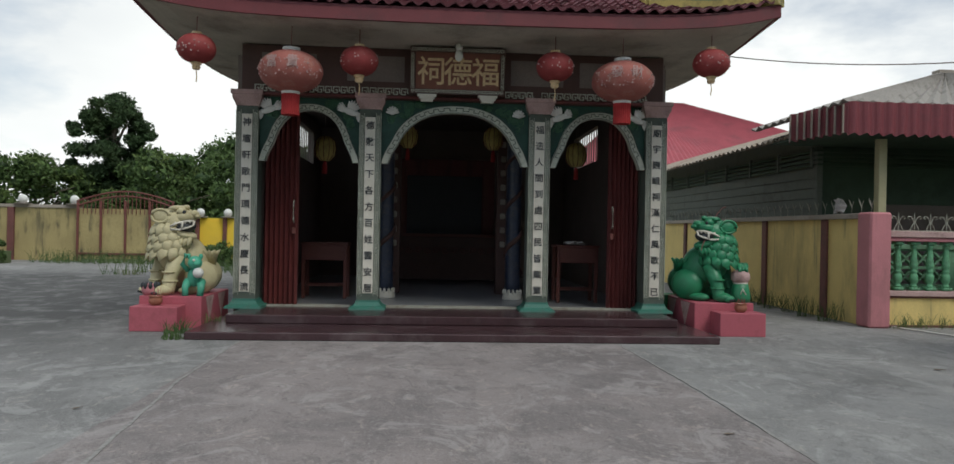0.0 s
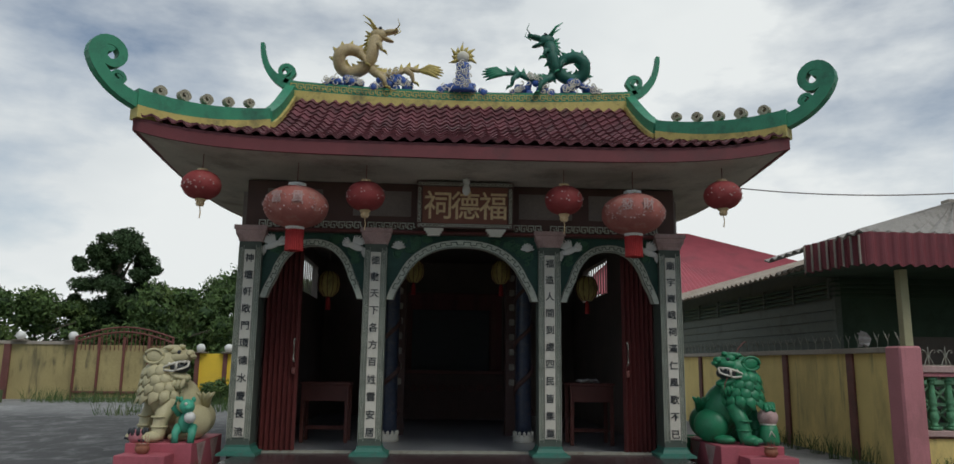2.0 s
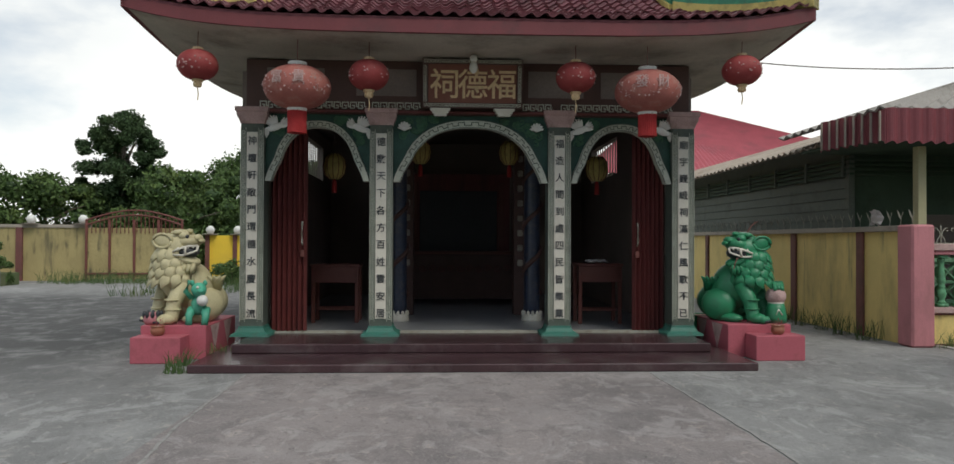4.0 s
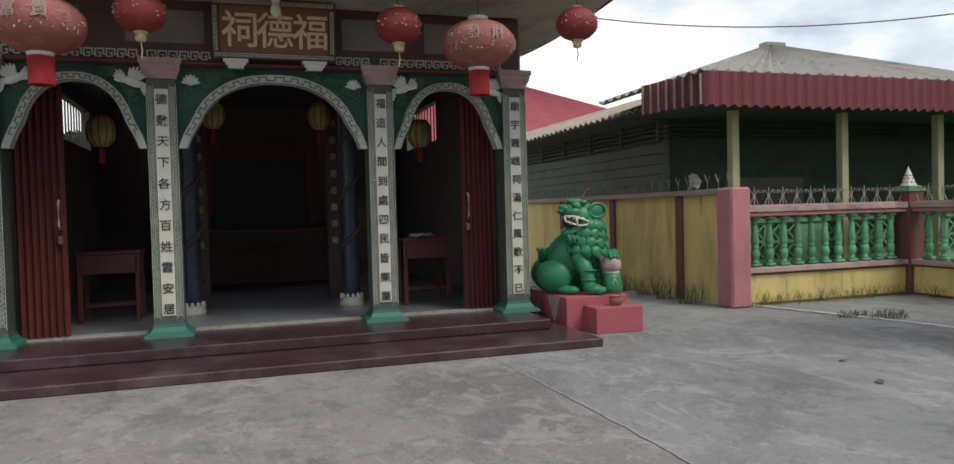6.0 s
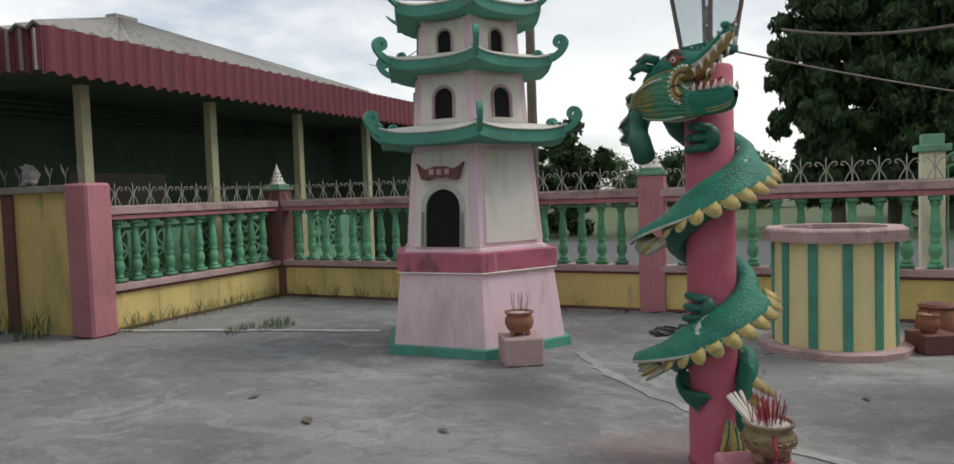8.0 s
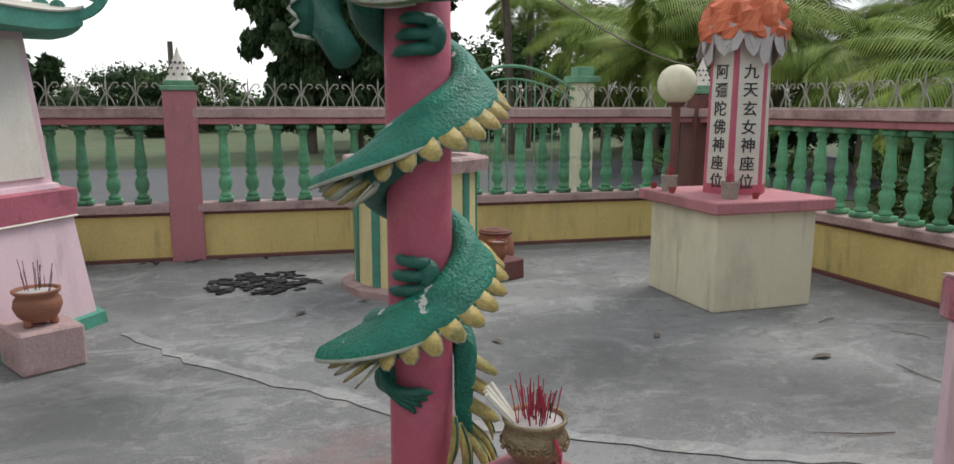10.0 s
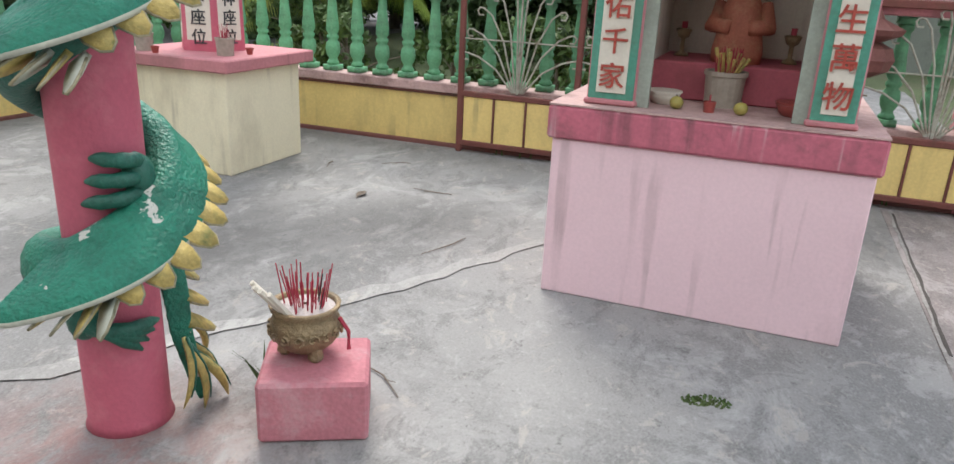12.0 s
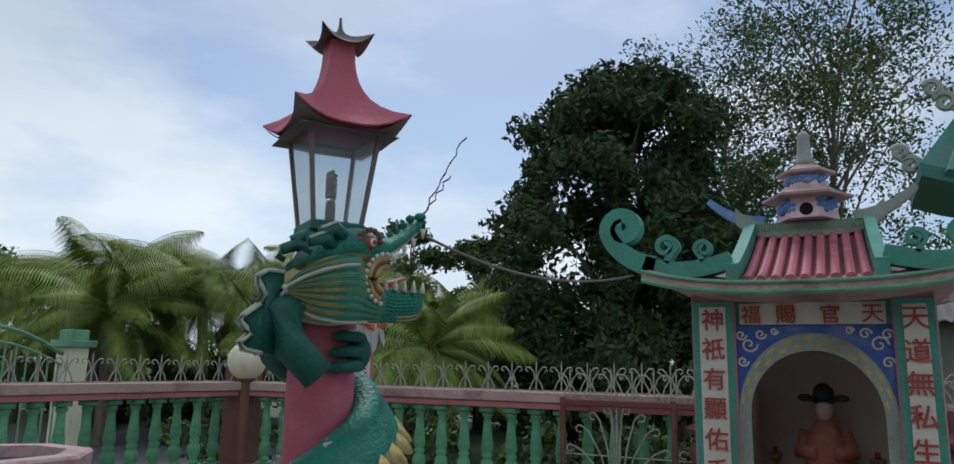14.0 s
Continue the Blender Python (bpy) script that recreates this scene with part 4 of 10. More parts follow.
def temple_column(x, words):
    c = thing("temple_column", "square grey temple column with white couplet panel and dark characters", "column", pose(x, 11.72, 0), "front columns")
    boxed("shaft", -0.16, 0.16, -0.16, 0.16, FLOOR, 3.2, M_DARKTRIM, c)
    boxed("panel", -0.076, 0.076, -0.172, -0.161, 0.46, 3.08, M_PANEL, c, "white couplet panel", 0.003)
    bm = bmesh.new()
    for s in (-1, 1):
        key_pattern(bm, 2.66, 0.046, pose(s * 0.12 + 0.023, -0.161, 1.78, 90, 0, 0) @ pose(0, 0, 0, 0, 0, 90), deep=0.007)
    for u0, u1 in ((-0.16, -0.154), (0.154, 0.16), (-0.09, -0.086), (0.086, 0.09)):
        box(bm, u0, u1, -0.172, -0.161, 0.42, 3.14)
    part("key_border", bm, M_KEY, c, "pale key-pattern border")
    bm = bmesh.new()
    lathe(bm, [(0.235, 3.2), (0.25, 3.24), (0.29, 3.3), (0.3, 3.34), (0.3, 3.36), (0.325, 3.37), (0.325, 3.43)], 4, phase=math.pi / 4)
    part("capital", bm, M_COPING, c, "pale flared capital")
    bm = bmesh.new()
    lathe(bm, [(0.38, FLOOR), (0.37, FLOOR + 0.03), (0.29, FLOOR + 0.06), (0.245, FLOOR + 0.11), (0.24, FLOOR + 0.14)], 4, phase=math.pi / 4)
    part("base", bm, M_TEAL_D, c, "grimy teal flared base")
    for i, ch in enumerate(words):
        glyph(ch, 0.132, M_INK, c, pose(0, -0.176, 2.96 - i * 0.242, 90, 0, 0))


for x, words in zip(COLS, COUPLETS):
    temple_column(x, words)


def arch_line(cx, half, z0, z1, n=40, flare=0.1):
    """An arch line from spring to spring, whose feet turn outwards."""
    out = []
    for i in range(n + 1):
        a = math.pi * (1 - i / n)
        u = math.cos(a)
        v = math.sin(a)
        f = flare * max(0, 1 - v / 0.35)
        out.append((cx + half * u * (abs(u) ** -0.12 if u else 1) + (f if u > 0 else -f), z0 + (z1 - z0) * v ** 0.92))
    return out


def spandrel(name, x0, x1, top, ring_w, z0, z1, flowers):
    """The carved green filling and pale key-pattern ring of one bay."""
    cx, half = (x0 + x1) / 2, (x1 - x0) / 2 - 0.1
    t = thing(name, "pale key-pattern arch with carved dark green spandrels and white birds", "arch", group="front arches")
    inner, outer = arch_line(cx, half - ring_w, z0, z1 - ring_w), arch_line(cx, half, z0, z1)
    bm = bmesh.new()
    strip(bm, inner, outer, 0.12, pose(0, 11.7, 0, 90, 0, 0))
    part("ring", bm, M_KEY, t)
    bm = bmesh.new()
    for i in range(2, len(inner) - 3, 1):
        (ax, az), (bx, bz), (cx2, cz), (dx, dz) = inner[i], inner[i + 1], outer[i + 1], outer[i]
        k0, k1 = (0.26, 0.36) if i % 2 else (0.64, 0.74)
        q = [(ax + (dx - ax) * k0, az + (dz - az) * k0), (bx + (cx2 - bx) * k0, bz + (cz - bz) * k0), (bx + (cx2 - bx) * k1, bz + (cz - bz) * k1), (ax + (dx - ax) * k1, az + (dz - az) * k1)]
        slab(bm, q, 0.01, pose(0, 11.58, 0, 90, 0, 0))
        q = [(ax + (dx - ax) * 0.26, az + (dz - az) * 0.26), (ax + (bx - ax) * 0.16 + (dx - ax) * 0.26, az + (bz - az) * 0.16 + (dz - az) * 0.26), (ax + (bx - ax) * 0.16 + (dx - ax) * 0.74, az + (bz - az) * 0.16 + (dz - az) * 0.74), (ax + (dx - ax) * 0.74, az + (dz - az) * 0.74)]
        slab(bm, q, 0.01, pose(0, 11.58, 0, 90, 0, 0))
    for lines in ((inner, 0.0, 0.07), (outer, -0.0, -0.07)):
        src = lines[0]
        oth = outer if src is inner else inner
        a = [(p[0] + (q[0] - p[0]) * 0.0, p[1] + (q[1] - p[1]) * 0.0) for p, q in zip(src, oth)]
        b = [(p[0] + (q[0] - p[0]) * 0.07, p[1] + (q[1] - p[1]) * 0.07) for p, q in zip(src, oth)]
        strip(bm, a, b, 0.012, pose(0, 11.58, 0, 90, 0, 0))
    part("key_border", bm, M_DARKTRIM, t, "dark key-pattern lines")
    bm = bmesh.new()
    flat = [(min(max(p[0], x0), x1), top) for p in outer]
    strip(bm, outer, flat, 0.04, pose(0, 11.7, 0, 90, 0, 0))
    part("filling", bm, M_SPANDREL, t)
    bm = bmesh.new()
    rnd = random.Random(int(x0 * 100))
    for s in (-1, 1):
        for k in range(18):
            u, v = rnd.uniform(0.3, 0.97) ** 0.7 * half * s + cx, rnd.uniform(0.3, 0.95)
            i = min(range(len(outer)), key=lambda j: abs(outer[j][0] - u))
            z = outer[i][1] + 0.03 + (top - outer[i][1] - 0.08) * v
            if top - outer[i][1] < 0.12:
                continue
            r = rnd.uniform(0.04, 0.07)
            pts = spiral(u, z, r, 0.008, rnd.uniform(0, 6), rnd.uniform(0, 6) + rnd.choice((-9, 9)), 16)
            tube(bm, [(p[0], 11.65, p[1]) for p in pts], 0.013, 5, up=(0, 1, 0))
    tagged(part("vine_carving", bm, M_VINE, t, "curling dark green carved vines"), kind="stuff")
    for s in (-1, 1):
        bm = bmesh.new()
        bx, bz = cx + s * (half - (0.06 if flowers else 0.03)), top - (0.2 if flowers else 0.19)
        if flowers:
            for k in range(7):
                a = math.pi * (0.05 + 0.9 * k / 6)
                ball(bm, (bx + 0.055 * math.cos(a), 11.62, bz + 0.06 * math.sin(a)), (0.05, 0.03, 0.02), 0, 8, 6, pose(0, 0, 0, 0, -math.degrees(a), 0))
            ball(bm, (bx, 11.61, bz + 0.01), (0.05, 0.035, 0.04), 0, 8, 6)
            part("flower", bm, M_PLASTICW, t, "white carved flower")
        else:
            # a dove in flight: tilted body, head, fan tail and two feathered wings
            bx, bz = cx + s * (half - 0.05), top - 0.2
            ball(bm, (bx, 11.6, bz), (0.12, 0.035, 0.05), 0, 12, 8, pose(0, 0, 0, 0, s * 24, 0))
            ball(bm, (bx - s * 0.12, 11.59, bz + 0.07), (0.045, 0.03, 0.035), 0, 10, 7)
            ball(bm, (bx - s * 0.165, 11.59, bz + 0.06), (0.025, 0.012, 0.011), 0, 8, 5)
            for a0, ln_, n_, base in ((60, 0.22, 6, 0.02), (150, 0.17, 5, 0.05), (-48, 0.17, 4, -0.09)):
                for k in range(n_):
                    a = math.radians(a0 + (k - n_ / 2) * 13)
                    L_ = ln_ * (1 - 0.07 * abs(k - 1))
                    p0 = Vector((bx - s * base, 11.62 - 0.004 * k, bz))
                    p1 = p0 + Vector((s * L_ * math.cos(a), -0.01, L_ * math.sin(a)))
                    tube(bm, [p0, p0.lerp(p1, 0.6), p1], [0.014, 0.022, 0.008], 6, flat=0.5, up=(0, 1, 0))
            part("bird", bm, M_PLASTICW, t, "white carved flying bird")


spandrel("front_arch", COLS[0] + 0.16, COLS[1] - 0.16, 3.36, 0.1, 2.4, 3.26, False)
spandrel("front_arch", COLS[1] + 0.16, COLS[2] - 0.16, 3.36, 0.11, 2.4, 3.29, True)
spandrel("front_arch", COLS[2] + 0.16, COLS[3] - 0.16, 3.36, 0.1, 2.4, 3.26, False)

beam = thing("beam_front", "dark painted lintel beam with pale key pattern and faded panels", "beam", kind="structure")
boxed("beam", COLS[0] - 0.1, COLS[3] + 0.1, 11.6, 11.85, 3.36, 4.12, M_BEAM, beam)
boxed("lower_fillet", COLS[0] + 0.1, COLS[3] - 0.1, 11.55, 11.598, 3.37, 3.41, M_DARKRED, beam)
bm = bmesh.new()
for x0, x1 in ((-1.85, -0.36), (-0.28, 0.42), (1.87, 2.3), (2.42, 4.05)):
    key_pattern(bm, x1 - x0, 0.1, pose((x0 + x1) / 2, 11.598, 3.43, 90, 0, 0), deep=0.01)
part("key_border", bm, M_KEY, beam, "pale key-pattern band")
for x0, x1 in ((-1.75, -0.95), (-0.5, 0.35), (1.95, 2.75), (3.0, 3.9)):
    boxed("name_panel", x0, x1, 11.588, 11.598, 3.62, 4.0, M_INTERIOR, beam, "faded painted panel", 0.002)

sign = thing("name_board", "dark red temple name board with raised gold characters", "sign", pose(1.14, 11.36, 3.76, 7, 0, 0))
boxed("board", -0.62, 0.62, -0.015, 0.02, -0.27, 0.27, M_SIGN, sign)
for x0, x1, z0, z1 in ((-0.7, 0.7, 0.265, 0.335), (-0.7, 0.7, -0.335, -0.265), (-0.7, -0.62, -0.265, 0.265), (0.62, 0.7, -0.265, 0.265)):
    boxed("frame_rail", x0, x1, -0.035, 0.03, z0, z1, M_BEAM, sign, "dark frame with pale key pattern", 0.006)
for z in (-0.32, 0.28):
    bm = bmesh.new()
    key_pattern(bm, 1.36, 0.045, pose(0, -0.035, z, 90, 0, 0), deep=0.006)
    part("frame_fret", bm, M_KEY, sign)
for s in (-0.68, 0.64):
    bm = bmesh.new()
    key_pattern(bm, 0.5, 0.045, pose(s + 0.04, -0.035, 0, 90, 0, 0) @ pose(0, 0, 0, 0, 0, 90), deep=0.006)
    part("frame_fret", bm, M_KEY, sign)
for i, ch in enumerate("祠德福"):
    glyph(ch, 0.43, M_GOLD, sign, pose(-0.4 + i * 0.4, -0.024, 0, 90, 0, 0), 0.02)
for s in (-0.45, 0.45):
    bm = bmesh.new()
    for k in range(3):
        box(bm, s - 0.14 + k * 0.025, s + 0.14 - k * 0.025, -0.05 + k * 0.01, 0.24, -0.372 - k * 0.036, -0.338 - k * 0.036)
    part("bracket", bm, M_PANEL, sign, "white stepped bracket")

bulb = thing("ceiling_bulb", "bare white bulb in a holder under the eave", "lamp", pose(1.14, 11.1, 3.95))
bm = bmesh.new()
lathe(bm, [(0.03, 0.15), (0.05, 0.13), (0.05, 0.08), (0.035, 0.06)], 12)
part("holder", bm, M_PLASTICW, bulb, smooth=True)
bm = bmesh.new()
lathe(bm, [(0.03, 0.06), (0.055, 0.0), (0.06, -0.04), (0.04, -0.08), (0.01, -0.1)], 12)
part("bulb", bm, M_PLASTICW, bulb, smooth=True)

# ---- temple interior ----
boxed("floor", -1.98, 4.25, 11.9, 19.6, FLOOR - 0.05, FLOOR + 0.006, M_FLOORT, None, "", 0)
tagged(bpy.data.objects["floor"], "dull grey tiled temple floor", "floor", kind="structure")
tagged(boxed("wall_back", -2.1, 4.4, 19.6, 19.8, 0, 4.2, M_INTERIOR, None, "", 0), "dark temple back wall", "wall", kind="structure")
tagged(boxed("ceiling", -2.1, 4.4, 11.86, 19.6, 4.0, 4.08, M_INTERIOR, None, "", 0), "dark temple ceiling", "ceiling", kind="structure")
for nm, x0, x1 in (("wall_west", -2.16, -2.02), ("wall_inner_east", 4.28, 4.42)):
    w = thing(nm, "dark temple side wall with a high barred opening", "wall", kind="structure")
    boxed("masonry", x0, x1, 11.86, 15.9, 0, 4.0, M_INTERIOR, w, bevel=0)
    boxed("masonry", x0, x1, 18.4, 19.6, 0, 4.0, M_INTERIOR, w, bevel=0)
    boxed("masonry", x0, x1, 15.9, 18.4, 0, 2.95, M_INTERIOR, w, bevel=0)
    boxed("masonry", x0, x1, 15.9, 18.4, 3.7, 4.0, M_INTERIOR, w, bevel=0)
    for i in range(10):
        boxed("bar", x0 + 0.06, x0 + 0.085, 16.05 + i * 0.24, 16.08 + i * 0.24, 2.95, 3.7, M_INTERIOR, w, bevel=0)


def folding_gate(x0, x1, flip):
    g = thing("folding_gate", "dark red ribbed folding metal gate pushed open", "gate", group="folding gates")
    n = 14
    for i in range(n):
        a, b = x0 + (x1 - x0) * i / n, x0 + (x1 - x0) * (i + 1) / n
        bm = bmesh.new()
        dy = 0.035 if i % 2 else -0.035
        slab(bm, [(a, 11.93 - dy), (b, 11.93 + dy), (b, 11.945 + dy), (a, 11.945 - dy)], 2.95, Matrix.Translation((0, 0, FLOOR + 0.03)))
        part("slat", bm, M_DARKRED, g)
    hx = x1 - 0.05 if flip > 0 else x0 + 0.05
    bm = bmesh.new()
    tube(bm, [(hx, 11.86, 1.5), (hx, 11.82, 1.53), (hx, 11.82, 1.8), (hx, 11.86, 1.83)], 0.013, 6)
    part("handle", bm, M_IRON, g, "steel pull handle")
    boxed("lock_case", hx - 0.03, hx + 0.03, 11.85, 11.9, 1.32, 1.42, M_IRON_B, g)


folding_gate(-1.76, -1.24, 1)
folding_gate(3.56, 4.04, -1)
bm = bmesh.new()
for x0, x1 in ((-1.78, -0.3), (0.02, 2.24), (2.56, 4.04)):
    box(bm, x0, x1, 11.86, 11.88, FLOOR, FLOOR + 0.03)
    box(bm, x0, x1, 11.96, 11.98, FLOOR, FLOOR + 0.03)
tagged(part("trim_gate_track", bm, M_IRON, None), "steel floor track of the folding gates", "track", kind="structure")


def desk(x, y, w, d, h, lab):
    t = thing("offering_table", lab, "table", pose(x, y, FLOOR + 0.006))
    boxed("tabletop", -w / 2, w / 2, -d / 2, d / 2, h - 0.04, h, M_WOOD, t)
    boxed("apron", -w / 2 + 0.05, w / 2 - 0.05, -d / 2 + 0.02, -d / 2 + 0.045, h - 0.3, h - 0.042, M_WOOD, t)
    for sx in (-1, 1):
        for sy in (-1, 1):
            boxed("leg", sx * (w / 2 - 0.05) - 0.03, sx * (w / 2 - 0.05) + 0.03, sy * (d / 2 - 0.05) - 0.03, sy * (d / 2 - 0.05) + 0.03, 0, h - 0.042, M_WOOD, t)
    for sx in (-0.25, 0.25):
        boxed("stretcher", -w / 2 + 0.08, w / 2 - 0.08, sx * d - 0.015, sx * d + 0.015, 0.2, 0.24, M_WOOD, t)
    return t


desk(3.3, 13.2, 0.75, 0.55, 0.98, "worn dark red wooden table with a paper bundle on it")
desk(-1.0, 13.4, 0.8, 0.55, 0.95, "dark wooden table inside the temple")
bm = bmesh.new()
for k in range(7):
    rnd = random.Random(k)
    ball(bm, (3.28 + rnd.uniform(-0.14, 0.14), 13.15 + rnd.uniform(-0.1, 0.1), FLOOR + 1.01 + rnd.uniform(0, 0.02)), (0.09, 0.07, 0.025), 0, 8, 5, pose(0, 0, 0, rnd.uniform(-15, 15), rnd.uniform(-15, 15), 0))
tagged(part("paper_bundle", bm, M_CLOTHW, None, smooth=True), "crumpled pale paper bundle on the table", "paper")
altar_in = thing("inner_altar", "long dark carved altar table deep in the temple", "altar", pose(CX, 17.2, FLOOR + 0.006))
boxed("top", -1.3, 1.3, -0.4, 0.4, 1.05, 1.12, M_WOOD, altar_in)
boxed("front_panel", -1.2, 1.2, -0.36, -0.32, 0.1, 1.05, M_BEAM, altar_in, "dim carved front panel")
boxed("side", -1.25, -1.2, -0.36, 0.36, 0, 1.05, M_WOOD, altar_in)
boxed("side", 1.2, 1.25, -0.36, 0.36, 0, 1.05, M_WOOD, altar_in)
bm = bmesh.new()
for i in range(11):
    pts = spiral(-1.0 + i * 0.2, 0.75, 0.08, 0.01, 0, 9 * (-1) ** i, 14)
    tube(bm, [(p[0], -0.37, p[1]) for p in pts], 0.013, 5, up=(0, 1, 0))
tagged(part("gilt_carving", bm, M_WOOD, altar_in), kind="stuff")
shrine_in = thing("inner_shrine", "dark shrine cabinet against the back wall", "shrine", pose(CX, 18.8, FLOOR + 0.006))
boxed("cabinet", -1.2, 1.2, -0.5, 0.6, 0, 2.9, M_DARKRED, shrine_in)
# black sheet on the cabinet front paints the shade of a recess
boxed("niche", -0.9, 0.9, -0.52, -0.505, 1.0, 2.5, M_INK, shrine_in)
for s in (-1, 1):
    boxed("niche_frame", s * 1.0 - 0.06, s * 1.0 + 0.06, -0.56, -0.505, 0.9, 2.7, M_WOOD, shrine_in)
for s in (-1, 1):
    b = thing("couplet_board", "dark hanging couplet board inside the temple", "board", pose(CX + s * 1.02, 14.6, 0), "inner couplets")
    boxed("board", -0.11, 0.11, -0.15, 0.15, FLOOR + 0.006, 4.0, M_BEAM, b)
    for i, ch in enumerate("風調雨順國泰民安"[:8]):
        boxed("faint_mark", -0.05, 0.05, -0.157, -0.151, 3.0 - i * 0.27, 3.12 - i * 0.27, M_SOFFIT, b, bevel=0.02)
    v = thing("inner_column", "dark blue round temple column with white wave foot", "column", pose(CX + s * 1.12, 13.5, FLOOR + 0.006), "inner columns")
    bm = bmesh.new()
    lathe(bm, [(0.145, 0.12), (0.135, 0.3), (0.13, 3.6), (0.17, 3.77)], 20)
    part("shaft", bm, M_VASE, v, smooth=True)
    bm = bmesh.new()
    tube(bm, [(0.14 * math.cos(0.35 * k), 0.14 * math.sin(0.35 * k), 0.45 + 0.042 * k) for k in range(70)], [0.045 - 0.0003 * k for k in range(70)], 8)
    part("carved_coil", bm, M_BEAM, v, "dim carved dragon coil")
    bm = bmesh.new()
    lathe(bm, [(0.17, 0.0), (0.18, 0.03), (0.16, 0.12)], 16)
    for a in range(12):
        t = 2 * math.pi * a / 12
        ball(bm, (0.15 * math.cos(t), 0.15 * math.sin(t), 0.13), (0.03, 0.03, 0.05), 0, 6, 5)
    part("foot", bm, M_PANEL, v, "white wave pattern foot")
for hx, hy, hz in ((-1.0, 13.0, 2.75), (3.25, 13.0, 2.75), (0.35, 13.9, 3.1), (1.9, 13.9, 3.1)):
    hl = thing("palace_lantern", "dusty yellow tasselled lantern hanging inside the temple", "lantern", pose(hx, hy, hz), "inner lanterns")
    bm = bmesh.new()
    lathe(bm, [(0.09, -0.2), (0.16, -0.12), (0.18, 0.0), (0.16, 0.12), (0.09, 0.2)], 12)
    part("shade", bm, M_YEL_TRIM, hl, "faded yellow ribbed shade", True)
    for k in range(12):
        a = 2 * math.pi * k / 12
        bm = bmesh.new()
        tube(bm, [(r * math.cos(a), r * math.sin(a), z) for r, z in ((0.092, -0.2), (0.163, -0.12), (0.184, 0), (0.163, 0.12), (0.092, 0.2))], 0.006, 4)
        part("rib", bm, M_DARKRED, hl)
    bm = bmesh.new()
    tube(bm, [(0, 0, 0.2), (0, 0, 4.0 - hz)], 0.006, 5)
    part("cord", bm, M_INTERIOR, hl)
    bm = bmesh.new()
    lathe(bm, [(0.015, -0.21), (0.035, -0.26), (0.04, -0.42)], 8)
    part("tassel", bm, M_TASSEL, hl)
tagged(boxed("wall_notice", 4.265, 4.275, 13.0, 13.25, 2.0, 2.5, M_PANEL, None, "", 0), "pale paper notice on the dark wall", "paper")


# ---- temple roof ----
EY, RY, HALF, GAB = 10.1, 13.05, 4.28, 2.93


def roof_z(x, y):
    """Height of the front slope, with upturned corners."""
    k = (y - EY) / (RY - EY)
    s = min(1.0, abs(x - CX) / HALF)
    return 4.31 + 1.42 * k + 0.14 * k * k - 0.16 * math.sin(math.pi * k) + 0.24 * s ** 5 * max(0, 1 - k * 1.6) + 0.08 * s * s * k


def half_at(y):
    return max(GAB, HALF - (y - EY))


roof = thing("temple_roof", "upswept red tiled temple roof with green and yellow ridges", "roof")
bm = bmesh.new()
N, J = 40, 14


def slope(mirror):
    rows = []
    for j in range(J + 1):
        y = EY + (RY - EY) * j / J
        h = half_at(y)
        rows.append([bm.verts.new((CX + h * (2 * i / N - 1), 2 * RY - y if mirror else y, roof_z(CX + h * (2 * i / N - 1), y))) for i in range(N + 1)])
    for p, q in zip(rows, rows[1:]):
        for i in range(N):
            bm.faces.new((p[i], p[i + 1], q[i + 1], q[i]) if not mirror else (p[i], q[i], q[i + 1], p[i + 1]))
    return rows


slope(False)
slope(True)
for s in (-1, 1):
    rows = []
    for j in range(6):
        o = (HALF - GAB) * j / 5
        y0, y1 = EY + o, 2 * RY - EY - o
        rows.append([bm.verts.new((CX + s * (HALF - o), y0 + (y1 - y0) * i / 16, roof_z(CX + HALF - o, EY + o) + 0.0 - 0.16 * math.sin(math.pi * i / 16) * (1 - j / 5))) for i in range(17)])
    for p, q in zip(rows, rows[1:]):
        for i in range(16):
            bm.faces.new((p[i], p[i + 1], q[i + 1], q[i]))
    g0 = EY + HALF - GAB
    bm.faces.new([bm.verts.new((CX + s * GAB, g0, roof_z(CX + GAB, g0) - 0.02)), bm.verts.new((CX + s * GAB, 2 * RY - g0, roof_z(CX + GAB, g0) - 0.02)), bm.verts.new((CX + s * GAB, RY, roof_z(CX + GAB, RY)))])
deck = part("roof_deck", bm, M_TILE_J, roof)
deck.modifiers.new("thick", "SOLIDIFY").thickness = 0.05
bm = bmesh.new()
lo, hi = [], []
for i in range(N + 1):
    x = CX + HALF * (2 * i / N - 1)
    lo.append((x, roof_z(x, EY) - 0.2 + 0.02 * abs(2 * i / N - 1)))
    hi.append((x, roof_z(x, EY) - 0.035))
strip(bm, lo, hi, 0.06, pose(0, EY + 0.06, 0, 90, 0, 0))
part("fascia", bm, M_FASCIA, roof, "dark maroon eave board")
